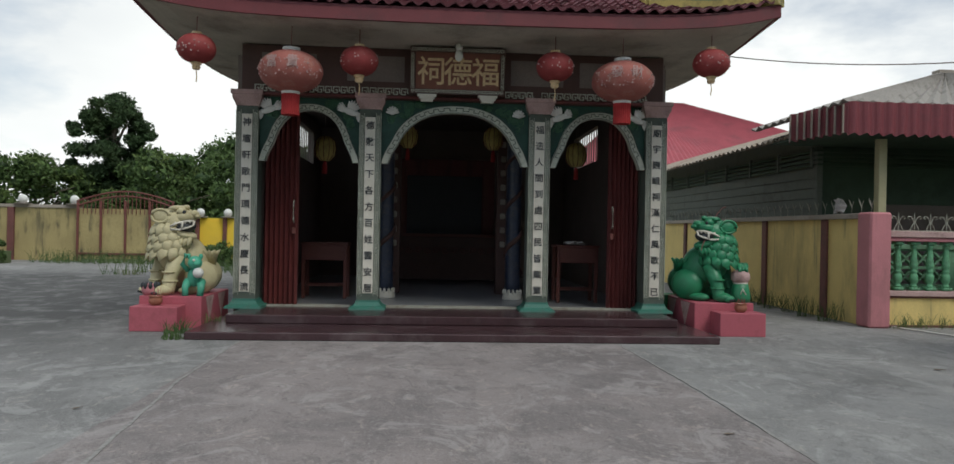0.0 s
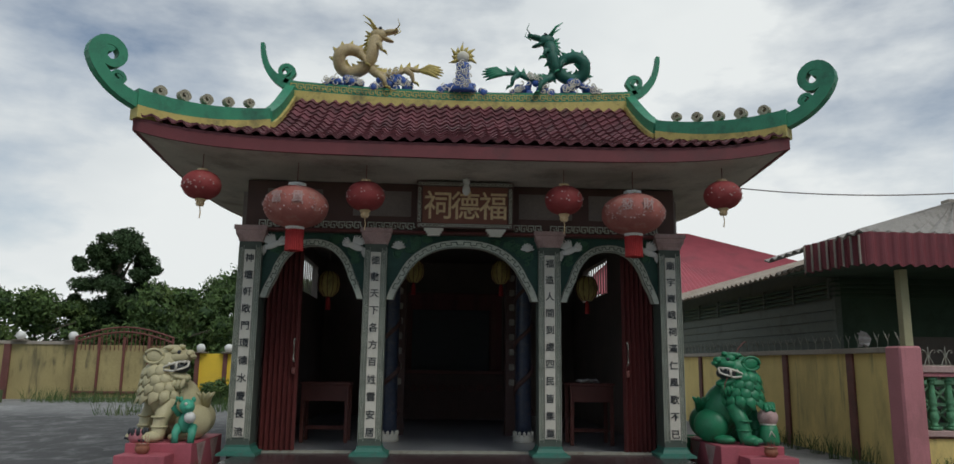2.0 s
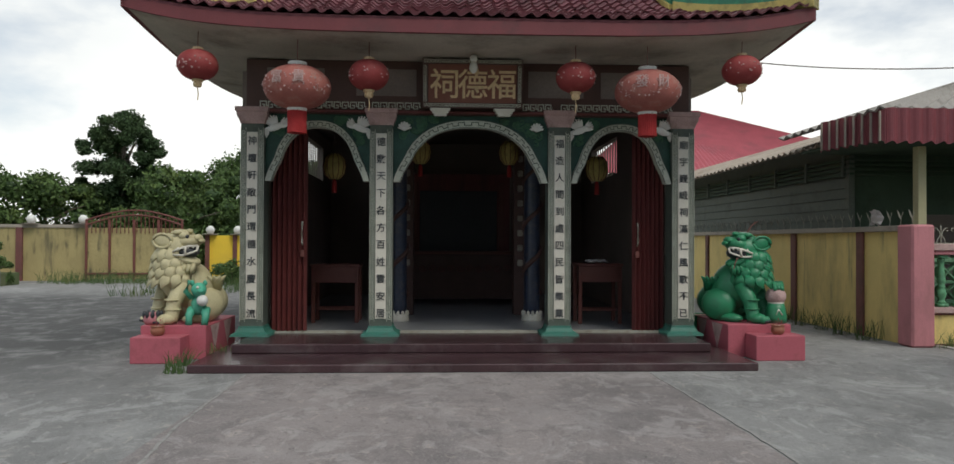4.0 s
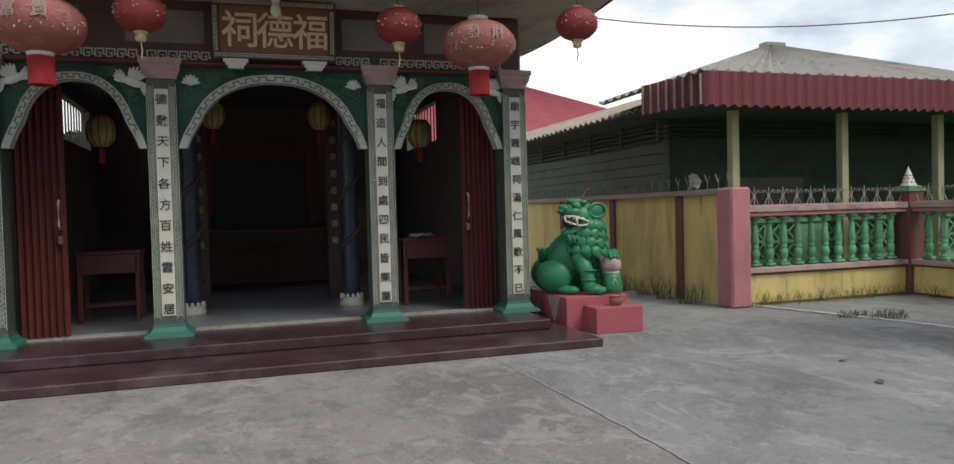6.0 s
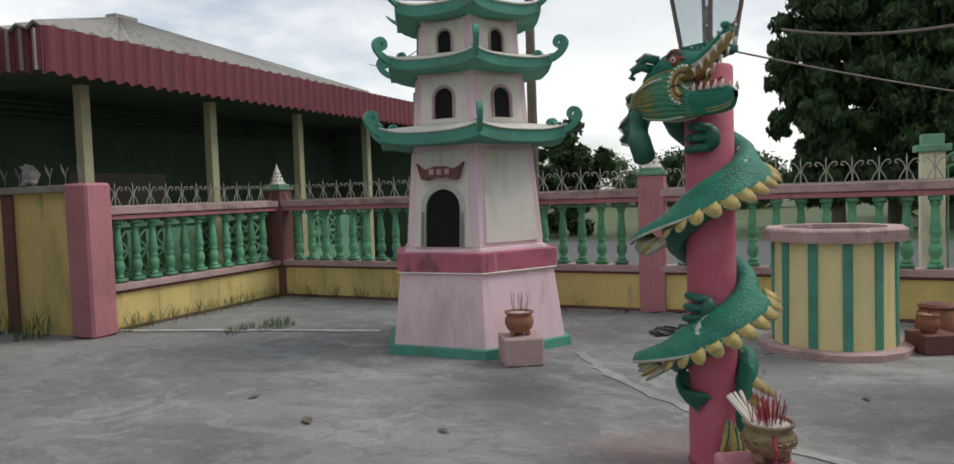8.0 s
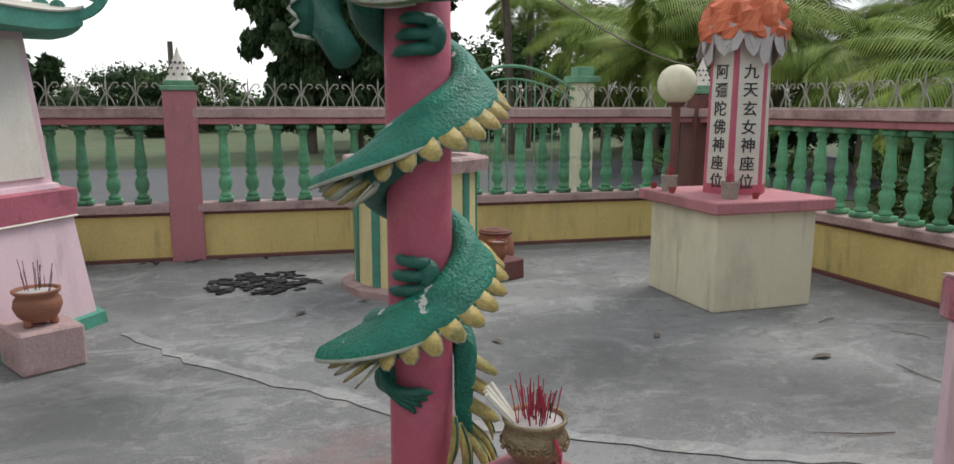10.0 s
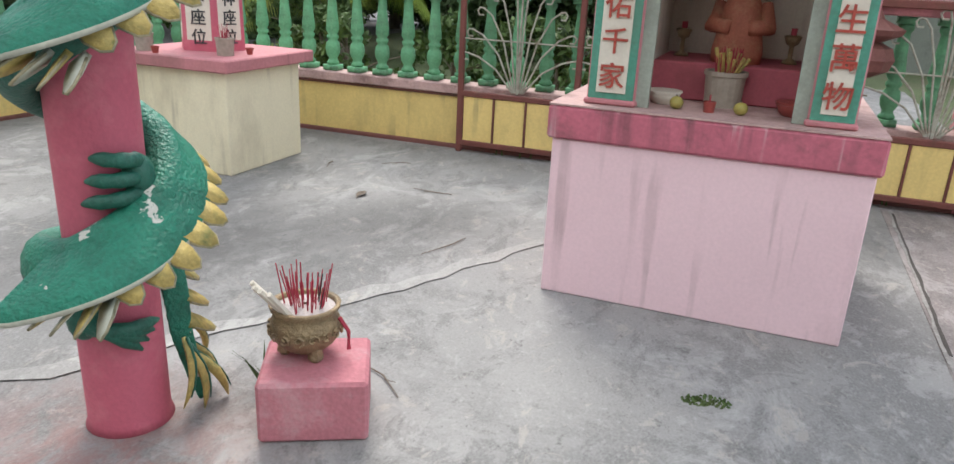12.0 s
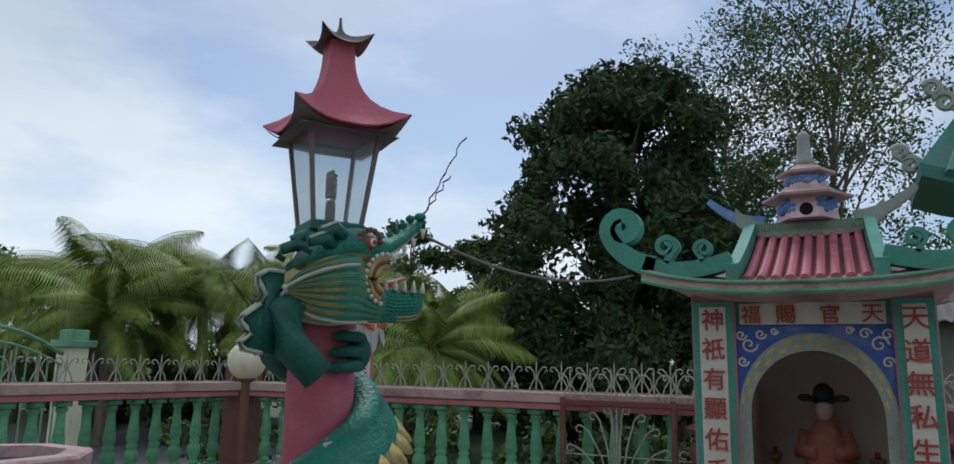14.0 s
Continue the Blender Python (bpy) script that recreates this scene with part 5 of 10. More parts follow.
for s in (-1, 1):
    bm = bmesh.new()
    lo, hi = [], []
    for i in range(17):
        y = EY + 2 * (RY - EY) * i / 16
        z = roof_z(CX + HALF, EY) - 0.16 * math.sin(math.pi * i / 16)
        lo.append((y, z - 0.19))
        hi.append((y, z - 0.035))
    strip(bm, lo, hi, 0.06, pose(CX + s * HALF - (0.06 if s > 0 else 0.0), 0, 0) @ Matrix(((0, 0, 1, 0), (1, 0, 0, 0), (0, 1, 0, 0), (0, 0, 0, 1))))
    part("fascia", bm, M_FASCIA, roof)
bm = bmesh.new()
rows = []
for j in range(9):
    y = EY + 0.05 + (2 * (RY - EY) - 0.1) * j / 8
    rows.append([bm.verts.new((CX + (HALF - 0.05) * (2 * i / N - 1), y, min(4.12 + 0.25 * abs(2 * i / N - 1) ** 5 * (1 - 0.75 * math.sin(math.pi * j / 8)), roof_z(CX + HALF * (2 * i / N - 1), EY) - 0.19))) for i in range(N + 1)])
for p, q in zip(rows, rows[1:]):
    for i in range(N):
        bm.faces.new((p[i], q[i], q[i + 1], p[i + 1]))
sof = part("soffit", bm, M_EAVE, roof, "dull stained boarded soffit")
sof.modifiers.new("thick", "SOLIDIFY").thickness = 0.03


def band(bm, pts, widths, depth, m, mat=0):
    """A flat ribbon of changing width along a line in (u, v)."""
    L, R = [], []
    for i, p in enumerate(pts):
        q, o = pts[min(i + 1, len(pts) - 1)], pts[max(i - 1, 0)]
        d = Vector((q[0] - o[0], q[1] - o[1])).normalized()
        w = (widths[i] if isinstance(widths, (list, tuple)) else widths) / 2
        L.append((p[0] - d.y * w, p[1] + d.x * w))
        R.append((p[0] + d.y * w, p[1] - d.x * w))
    strip(bm, L, R, depth, m, mat)


def bez(p0, p1, p2, p3, n=12):
    return [tuple((1 - t) ** 3 * a + 3 * (1 - t) ** 2 * t * b + 3 * (1 - t) * t * t * c + t ** 3 * d for a, b, c, d in zip(p0, p1, p2, p3)) for t in (i / n for i in range(n + 1))]


def curl_line(scale, turns=1.35):
    """A horn that rises outward and rolls in on itself; starts at (0, 0) along -u."""
    a = bez((0, 0), (0.32, 0.06), (0.7, 0.3), (0.78, 0.62))
    c = (0.52, 0.66)
    b = spiral(c[0], c[1], 0.262, 0.07, -0.15, -0.15 + turns * 2 * math.pi, 26)
    return [(p[0] * scale, p[1] * scale) for p in a + b[1:]]


def curl_on(bm, m, scale, w0, w1, depth, turns=1.35):
    pts = curl_line(scale, turns)
    n = len(pts)
    band(bm, pts, [w0 + (w1 - w0) * (i / n) ** 0.7 for i in range(n)], depth, m)


def small_curl(bm, m, r, depth, flip=1):
    pts = [(flip * u, v) for u, v in bez((0, 0), (-0.02, 0.5 * r), (-0.6 * r, 0.9 * r), (-0.9 * r, 1.3 * r), 8) + spiral(0, 1.35 * r, 0.9 * r, 0.25 * r, math.pi, math.pi - 1.3 * 2 * math.pi, 22)[1:]]
    band(bm, pts, [0.55 * r - 0.2 * r * i / len(pts) for i in range(len(pts))], depth, m)


for s in (-1, 1):
    for back in (0, 1):
        # local u runs from the corner inwards along the hip, v up
        def hip(u, dz):
            o = u / math.sqrt(2)
            return (u, roof_z(CX + HALF - o, EY + o) + dz)
        ln = (HALF - GAB) * math.sqrt(2)
        y0 = EY if not back else 2 * RY - EY
        m = Matrix.Translation((CX + s * HALF, y0, 0)) @ Matrix(((-s / math.sqrt(2), 0, 1 / math.sqrt(2) * (1 if s < 0 else -1) * (-1 if back else 1), 0), ((-1 if back else 1) / math.sqrt(2), 0, s / math.sqrt(2) * (1 if s < 0 else -1), 0), (0, 1, 0, 0), (0, 0, 0, 1))) @ Matrix.Translation((0, 0, -0.09))
        us = [ln * i / 14 for i in range(15)]
        bm = bmesh.new()
        strip(bm, [hip(u, 0.13) for u in us], [hip(u, 0.3 + 0.05 * (1 - u / ln)) for u in us], 0.18, m)
        mc = m @ pose(0, 0, 0) @ Matrix(((-1, 0, 0, 0), (0, 1, 0, 0), (0, 0, 1, 0), (0, 0, 0, 1)))
        curl_on(bm, mc @ Matrix.Translation((-0.04, hip(0, 0)[1] + 0.19, 0.02)), 0.78, 0.19, 0.075, 0.14)
        small_curl(bm, mc @ Matrix.Translation((0.26, hip(0, 0)[1] + 0.29, 0.03)), 0.1, 0.12)
        part("hip_ridge", bm, M_GREEN_RIDGE, roof, "green hip ridge ending in a large scrolled horn")
        bm = bmesh.new()
        strip(bm, [hip(u, -0.03) for u in us], [hip(u, 0.128) for u in us], 0.22, m @ Matrix.Translation((0, 0, -0.02)))
        part("hip_trim", bm, M_YEL_TRIM, roof, "weathered yellow band under the ridge")
        for k in range(5):
            bm = bmesh.new()
            u = ln * (0.16 + 0.17 * k)
            small_curl(bm, m @ Matrix.Translation((u, hip(u, 0.31)[1], 0.03)), 0.085 - 0.006 * abs(k - 1), 0.1, -1)
            part("hip_scroll", bm, M_SCROLL, roof, "small weathered cloud scroll")
    # gable edges climbing to the ridge
    for back in (0, 1):
        y0 = EY + HALF - GAB
        ys = [y0 + (RY - y0) * i / 10 for i in range(11)]
        Y = [(2 * RY - y if back else y) for y in ys]
        mg = Matrix.Translation((CX + s * GAB - 0.08, 0, 0)) @ Matrix(((0, 0, 1, 0), (1, 0, 0, 0), (0, 1, 0, 0), (0, 0, 0, 1)))
        bm = bmesh.new()
        strip(bm, [(a, roof_z(CX + GAB, y) + 0.11) for a, y in zip(Y, ys)], [(a, roof_z(CX + GAB, y) + 0.28) for a, y in zip(Y, ys)], 0.16, mg)
        part("gable_ridge", bm, M_GREEN_RIDGE, roof)
        bm = bmesh.new()
        strip(bm, [(a, roof_z(CX + GAB, y) - 0.03) for a, y in zip(Y, ys)], [(a, roof_z(CX + GAB, y) + 0.108) for a, y in zip(Y, ys)], 0.24, mg @ Matrix.Translation((0, 0, -0.04)))
        part("gable_trim", bm, M_YEL_TRIM, roof)

# main ridge, slightly sagging
def ridge_z(x):
    return 5.83 + 0.1 * ((x - CX) / GAB) ** 2


xs = [CX + GAB * (2 * i / 24 - 1) for i in range(25)]
bm = bmesh.new()
strip(bm, [(x, ridge_z(x) - 0.1) for x in xs], [(x, ridge_z(x) + 0.1) for x in xs], 0.24, pose(0, RY + 0.12, 0, 90, 0, 0))
part("ridge_trim", bm, M_YEL_TRIM, roof, "weathered yellow lower ridge band")
bm = bmesh.new()
strip(bm, [(x, ridge_z(x) + 0.102) for x in xs], [(x, ridge_z(x) + 0.27) for x in xs], 0.2, pose(0, RY + 0.1, 0, 90, 0, 0))
for s in (-1, 1):
    m = Matrix.Translation((CX + s * GAB, RY + 0.06, ridge_z(CX + GAB) + 0.18)) @ Matrix(((s, 0, 0, 0), (0, 0, -1, 0), (0, 1, 0, 0), (0, 0, 0, 1)))
    q = bez((-0.1, 0), (0.25, 0.05), (0.5, 0.3), (0.52, 0.78), 14)
    band(bm, q, [0.2 - 0.14 * i / 14 for i in range(15)], 0.12, m)
    small_curl(bm, m @ Matrix.Translation((0.1, 0.06, 0)), 0.15, 0.12)
part("main_ridge", bm, M_GREEN_RIDGE, roof, "green main ridge with upturned scrolled ends")
bm = bmesh.new()
for i in range(24):
    x0, x1 = xs[i], xs[i + 1]
    key_pattern(bm, x1 - x0, 0.1, pose((x0 + x1) / 2, RY - 0.1, ridge_z((x0 + x1) / 2) + 0.13, 90, 0, 0) @ pose(0, 0, 0, 0, 0, math.degrees(math.atan2(ridge_z(x1) - ridge_z(x0), x1 - x0))), deep=0.008)
part("ridge_fret", bm, M_YEL_TRIM, roof, "yellow key pattern along the ridge")


def cloud_mound(x, w, h, s):
    bm = bmesh.new()
    rnd = random.Random(int(x * 31) + 5)
    top = ridge_z(x) + 0.27
    for k in range(22):
        u = rnd.uniform(-1, 1)
        ball(bm, (x + u * w, RY + rnd.uniform(-0.06, 0.06), top + h * rnd.random() * (1 - u * u) * 0.85), rnd.uniform(0.05, 0.085), 0, 10, 7)
        pts = spiral(x + u * w, top + h * rnd.random() * (1 - u * u) * 0.8 + 0.02, 0.06, 0.01, rnd.uniform(0, 6), rnd.uniform(6, 12), 14)
        tube(bm, [(p[0], RY - 0.11, p[1]) for p in pts], 0.009, 4, 1, up=(0, 1, 0))
    tagged(part("cloud_ornament", bm, [M_BLUE, M_PANEL], None, smooth=True), "blue and white curling cloud ornament on the ridge", "ornament", "ridge clouds")


def ridge_dragon(s, body_m, label):
    """A striding dragon facing the pearl; one plain mesh."""
    bm = bmesh.new()
    z0 = 6.33
    c = Vector((CX, RY, 0))
    P = [(0.75, 0.16), (0.95, 0.2), (1.15, 0.1), (1.35, 0.03), (1.5, 0.08), (1.6, 0.2), (1.72, 0.42), (1.95, 0.5), (2.12, 0.4), (2.12, 0.2), (1.95, 0.1), (1.7, 0.2), (1.58, 0.4), (1.55, 0.62), (1.5, 0.75)]
    P = [(u, v) for u, v in P]
    pts = []
    for i in range(len(P) - 1):
        for k in range(4):
            a, b = P[max(i - 1, 0)], P[i]
            d, e = P[i + 1], P[min(i + 2, len(P) - 1)]
            t = k / 4
            pts.append(tuple(0.5 * (2 * b[j] + (d[j] - a[j]) * t + (2 * a[j] - 5 * b[j] + 4 * d[j] - e[j]) * t * t + (3 * b[j] - a[j] - 3 * d[j] + e[j]) * t ** 3) for j in (0, 1)))
    n = len(pts)
    W = [Vector((c.x + s * u, c.y + 0.05 * math.sin(i * 0.35), z0 + v)) for i, (u, v) in enumerate(pts)]
    tube(bm, W, [0.035 + 0.075 * min(1, i / (n * 0.55)) for i in range(n)], 9, 0)
    for i in range(2, n - 2, 2):
        d = (W[i + 1] - W[i - 1]).normalized()
        up = Vector((-d.z, 0, d.x)) * (1 if s * d.x < 0 else -1)
        if up.z < -0.7:
            up = -up
        r = 0.04 + 0.07 * min(1, i / (n * 0.55))
        p = W[i] + up * r * 0.8
        tip = p + up * 0.1 - d * 0.05
        v = [bm.verts.new(q) for q in (p - d * 0.05 + Vector((0, 0.012, 0)), p + d * 0.05 + Vector((0, 0.012, 0)), tip, p - d * 0.05 - Vector((0, 0.012, 0)), p + d * 0.05 - Vector((0, 0.012, 0)))]
        for f in ((0, 1, 2), (4, 3, 2), (1, 4, 2), (3, 0, 2)):
            bm.faces.new([v[k] for k in f]).material_index = 1
    h = W[-1]
    ball(bm, h + Vector((-s * 0.03, 0, 0.08)), (0.15, 0.11, 0.12), 0, 12, 8)
    ball(bm, h + Vector((-s * 0.2, 0, 0.13)), (0.17, 0.08, 0.05), 0, 10, 7, pose(0, 0, 0, 0, s * 14, 0))
    ball(bm, h + Vector((-s * 0.17, 0, 0.0)), (0.14, 0.07, 0.035), 0, 10, 7, pose(0, 0, 0, 0, -s * 20, 0))
    ball(bm, h + Vector((-s * 0.33, 0, 0.17)), 0.045, 0, 8, 6)
    for dy in (-0.07, 0.07):
        ball(bm, h + Vector((-s * 0.06, dy, 0.17)), 0.032, 2, 8, 6)
        tube(bm, [h + Vector((s * 0.02, dy, 0.16)), h + Vector((s * 0.12, dy * 1.6, 0.3)), h + Vector((s * 0.24, dy * 1.8, 0.38))], [0.03, 0.022, 0.006], 6, 1)
        tube(bm, [h + Vector((-s * 0.3, dy, 0.12)), h + Vector((-s * 0.4, dy * 2, 0.22)), h + Vector((-s * 0.36, dy * 2.4, 0.32))], [0.012, 0.01, 0.004], 5, 1)
    for k in range(5):
        tube(bm, [h + Vector((s * 0.08, 0, 0.05 - k * 0.02)), h + Vector((s * (0.2 + 0.01 * k), 0, 0.14 - k * 0.09))], [0.05, 0.008], 6, 1)
    t = W[0]
    for k in range(5):
        a = math.radians(150 + k * 16)
        tube(bm, [t, t + Vector((s * 0.2 * math.cos(a), 0, 0.1 * math.sin(a) + 0.03)), t + Vector((s * 0.42 * math.cos(a), 0, 0.2 * math.sin(a) - 0.02))], [0.03, 0.05, 0.008], 6, 1)
    for u, f in ((0.98, -1), (1.45, -1), (1.85, -1), (1.62, 1)):
        i = min(range(n), key=lambda k: abs(pts[k][0] - u) + (0 if f < 0 else abs(pts[k][1] - 0.55)))
        p = W[i]
        knee = p + Vector((-s * 0.12, -0.1, -0.12 if f < 0 else 0.0))
        foot = knee + Vector((-s * 0.03, -0.03, -0.14 if f < 0 else -0.12))
        tube(bm, [p, knee, foot], [0.06, 0.045, 0.03], 7, 0)
        for k in (-1, 0, 1):
            tube(bm, [foot, foot + Vector((-s * 0.07, k * 0.04, -0.03)), foot + Vector((-s * 0.1, k * 0.05, -0.07))], [0.02, 0.016, 0.003], 5, 1)
    tagged(part("ridge_dragon", bm, body_m, None, smooth=True), label, "statue", "ridge dragons")


M_CREAM_D = paint("cream_dragon_paint", (0.46, 0.36, 0.19), 0.55, 0.2, 8, 70, 0.3, (0.2, 0.13, 0.07), 0.4, 6)
ridge_dragon(-1, [M_CREAM_D, M_YEL_TRIM, M_INK], "weathered cream and gold dragon statue on the ridge")
ridge_dragon(1, [M_DRAGON_D, M_GREEN_RIDGE, M_INK], "dark green scaly dragon statue on the ridge")
for x, w, h, s in ((CX - 2.05, 0.35, 0.3, 1), (CX - 1.2, 0.34, 0.4, 1), (CX + 2.05, 0.35, 0.3, 1), (CX + 1.2, 0.34, 0.4, 1), (CX, 0.4, 0.25, 1)):
    cloud_mound(x, w, h, s)
pearl = thing("pearl_finial", "flaming pearl on a blue cloud pillar at the ridge centre", "ornament", pose(CX, RY, ridge_z(CX) + 0.26))
bm = bmesh.new()
lathe(bm, [(0.26, 0), (0.2, 0.12), (0.13, 0.25), (0.11, 0.45), (0.12, 0.55)], 14)
for k in range(14):
    t = k * 1.9
    z = 0.05 + k * 0.036
    pts = spiral(0, z, 0.06, 0.012, k, k + 8, 12)
    tube(bm, [(p[0] + 0.09 * math.sin(k * 2.4), -0.14 - 0.1 * (1 - z / 0.55), p[1]) for p in pts], 0.009, 4, 1, up=(0, 1, 0))
part("cloud_pillar", bm, [M_BLUE, M_PANEL], pearl, smooth=True)
bm = bmesh.new()
ball(bm, (0, 0, 0.68), 0.11)
part("pearl", bm, M_PANEL, pearl, "pale pearl", True)
bm = bmesh.new()
for k in range(9):
    a = math.radians(-20 + k * 27.5)
    r = 0.26 if k % 2 == 0 else 0.2
    tube(bm, [(0.09 * math.cos(a), 0.02, 0.68 + 0.09 * math.sin(a)), (0.16 * math.cos(a + 0.15), 0.02, 0.68 + 0.16 * math.sin(a + 0.15)), (r * math.cos(a), 0.02, 0.68 + r * math.sin(a) * 1.15)], [0.04, 0.035, 0.004], 6)
part("flames", bm, M_YEL_TRIM, pearl, "gold flame tongues", True)


# ---- lanterns ----
def lantern(x, y, z, r, squash, big):
    t = thing("paper_lantern", "large faded red silk lantern with pale characters and red fringe" if big else "small red silk lantern with gold tassel", "lantern", pose(x, y, z), "eave lanterns")
    bm = bmesh.new()
    seg = 32
    prof = [(r * math.cos(a) * (1.0 if abs(a) < 1.2 else 0.98) + 0.03, r * squash * math.sin(a)) for a in [(-1.32 + 2.64 * k / 16) for k in range(17)]]
    rings = []
    for R, zz in prof:
        rings.append([bm.verts.new(((R * (1 - 0.02 * (i % 2))) * math.cos(2 * math.pi * i / seg), (R * (1 - 0.02 * (i % 2))) * math.sin(2 * math.pi * i / seg), zz)) for i in range(seg)])
    for a, b in zip(rings, rings[1:]):
        for i in range(seg):
            bm.faces.new((a[i], a[(i + 1) % seg], b[(i + 1) % seg], b[i]))
    part("shade", bm, M_LANTERN_F if big else M_LANTERN, t, smooth=True)
    hh = r * squash
    bm = bmesh.new()
    lathe(bm, [(r * 0.3, -hh * 1.1), (r * 0.32, -hh * 0.97)], 16)
    part("lower_collar", bm, M_PLASTICW if big else M_GOLD, t)
    bm = bmesh.new()
    lathe(bm, [(r * 0.3, hh * 0.95), (r * 0.3, hh * 1.14), (r * 0.22, hh * 1.16)], 16)
    part("collar", bm, M_PLASTICW if big else M_GOLD, t, "pale collar ring" if big else "gold collar ring")
    bm = bmesh.new()
    if big:
        for k in range(28):
            a = 2 * math.pi * k / 28
            tube(bm, [(r * 0.27 * math.cos(a), r * 0.27 * math.sin(a), -hh * 1.05), (r * 0.26 * math.cos(a), r * 0.26 * math.sin(a), -hh * 1.5), (r * 0.27 * math.cos(a + 0.1), r * 0.27 * math.sin(a + 0.1), -hh * 2.1)], 0.014, 4)
        lathe(bm, [(r * 0.25, -hh * 2.0), (r * 0.25, -hh * 1.05)], 16)
        part("fringe", bm, M_TASSEL, t, "red thread fringe")
    else:
        lathe(bm, [(r * 0.2, -hh * 1.45), (r * 0.26, -hh * 1.3), (r * 0.22, -hh * 1.1)], 10)
        tube(bm, [(0, 0, -hh * 1.4), (0.01, 0, -hh * 1.9), (0, 0.01, -hh * 2.3)], 0.008, 5)
        part("tassel", bm, M_GOLD, t, "short gold tassel")
    bm = bmesh.new()
    tube(bm, [(0, 0, hh * 1.1), (0.003, 0, 4.16 - z)], 0.006, 5)
    part("cord", bm, M_IRON_B, t)
    bm = bmesh.new()
    rnd = random.Random(int(x * 50))
    for k in range(70 if big else 20):
        a, e = rnd.uniform(-2.9, -0.2), rnd.uniform(-0.45, 0.4)
        R = r * math.cos(e) + 0.034
        box(bm, *sum(((q - d, q + d) for q, d in ((R * math.cos(a), rnd.uniform(0.003, 0.011)), (R * math.sin(a), 0.004), (hh * math.sin(e), rnd.uniform(0.003, 0.011)))), ()))
    tagged(part("gold_flecks", bm, M_COPING, t, "worn pale print"), kind="stuff")
    if big:
        for k, ch in enumerate("發財" if x > 1 else "富貴"):
            a = -math.pi / 2 + (-0.32 + 0.64 * k) - 0.1
            R = r + 0.036
            glyph(ch, 0.17, M_COPING, t, pose(R * math.cos(a), R * math.sin(a), 0.06, 90, 0, math.degrees(a) + 90), 0.008)


lantern(-1.14, 10.6, 3.52, 0.4, 0.7, True)
lantern(3.40, 10.6, 3.53, 0.4, 0.7, True)
lantern(-0.23, 10.6, 3.69, 0.23, 0.86, False)
lantern(2.45, 10.6, 3.70, 0.23, 0.86, False)
lantern(-2.33, 10.4, 3.74, 0.22, 0.86, False)
lantern(4.58, 10.4, 3.78, 0.22, 0.86, False)


# ---- hexagonal incense pagoda ----
PG = pose(8.92, 7.35, 0, 0, 0, 29)
pagoda = thing("incense_pagoda", "pink and white three-storey hexagonal incense burner with green eaves", "pagoda", PG)


def hexa(bm, prof, mat=0):
    lathe(bm, prof, 6, mat=mat)


def one(name, prof, material, label="", parent=pagoda):
    bm = bmesh.new()
    hexa(bm, prof)
    return part(name, bm, material, parent, label)


def body_with_niches(name, r0, z0, r1, z1, w, zb, zt, deep, keyed=None):
    """A six-sided tapering body whose faces have raised panels; arched openings in each face."""
    b = one(name, [(r0, z0), (r1, z1)], M_PALEPINK)
    for k in range(6):
        a = math.radians(60 * k + 30)
        ap0, ap1 = r0 * math.cos(math.pi / 6), r1 * math.cos(math.pi / 6)
        tilt = math.degrees(math.atan2(ap0 - ap1, z1 - z0))
        m = pose(ap0 * math.cos(a), ap0 * math.sin(a), z0, 90, 0, math.degrees(a) + 90) @ pose(0, 0, 0, -tilt, 0, 0)
        h = z1 - z0
        bm = bmesh.new()
        s0, s1 = r0 * 0.5 - 0.07, r1 * 0.5 - 0.07
        opening = w > 0 and (keyed is None or k in keyed)
        if opening:
            n = 18
            arc = [(-w, zb - z0)] + [(-w * math.cos(math.pi * i / n), zt - z0 - w + w * math.sin(math.pi * i / n)) for i in range(n + 1)] + [(w, zb - z0)]
            rim = [(-s0, zb - z0)] + [((-s0 + (s0 - s1) * min(1, max(0, arc[i + 1][1] / h))) if i < n * 0.3 else (s1 if i > n * 0.7 else -s1 + 2 * s1 * (i - n * 0.3) / (n * 0.4)), (h - 0.06) if n * 0.3 <= i <= n * 0.7 else arc[i + 1][1] + (h - 0.06 - arc[i + 1][1]) * (i / (n * 0.3) if i < n * 0.3 else (n - i) / (n * 0.3))) for i in range(n + 1)] + [(s0, zb - z0)]
            strip(bm, arc, rim, 0.02, m)
            slab(bm, [(-s0, 0.02), (s0, 0.02), (s0, zb - z0), (-s0, zb - z0)], 0.02, m)
        else:
            slab(bm, [(-s0, 0.05), (s0, 0.05), (s1, h - 0.06), (-s1, h - 0.06)], 0.02, m)
        part("face_panel", bm, M_WHITE, b, "white plaster panel")
        if opening:
            bm = bmesh.new()
            arc2 = [(u * 1.28, v if i in (0, len(arc) - 1) else v + w * 0.28 * math.sin(math.pi * (i - 1) / n)) for i, (u, v) in enumerate(arc)]
            strip(bm, arc, arc2, 0.035, m)
            part("arch_rim", bm, M_KEY if deep else M_COPING, b, "raised arch rim")
            # no hole is cut: a flat black sheet paints the arch's dark inside
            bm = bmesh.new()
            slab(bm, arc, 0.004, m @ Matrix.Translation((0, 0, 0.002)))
            part("dark_opening", bm, M_HOLE, b, "flat black sheet standing for the shaded opening")
    return b


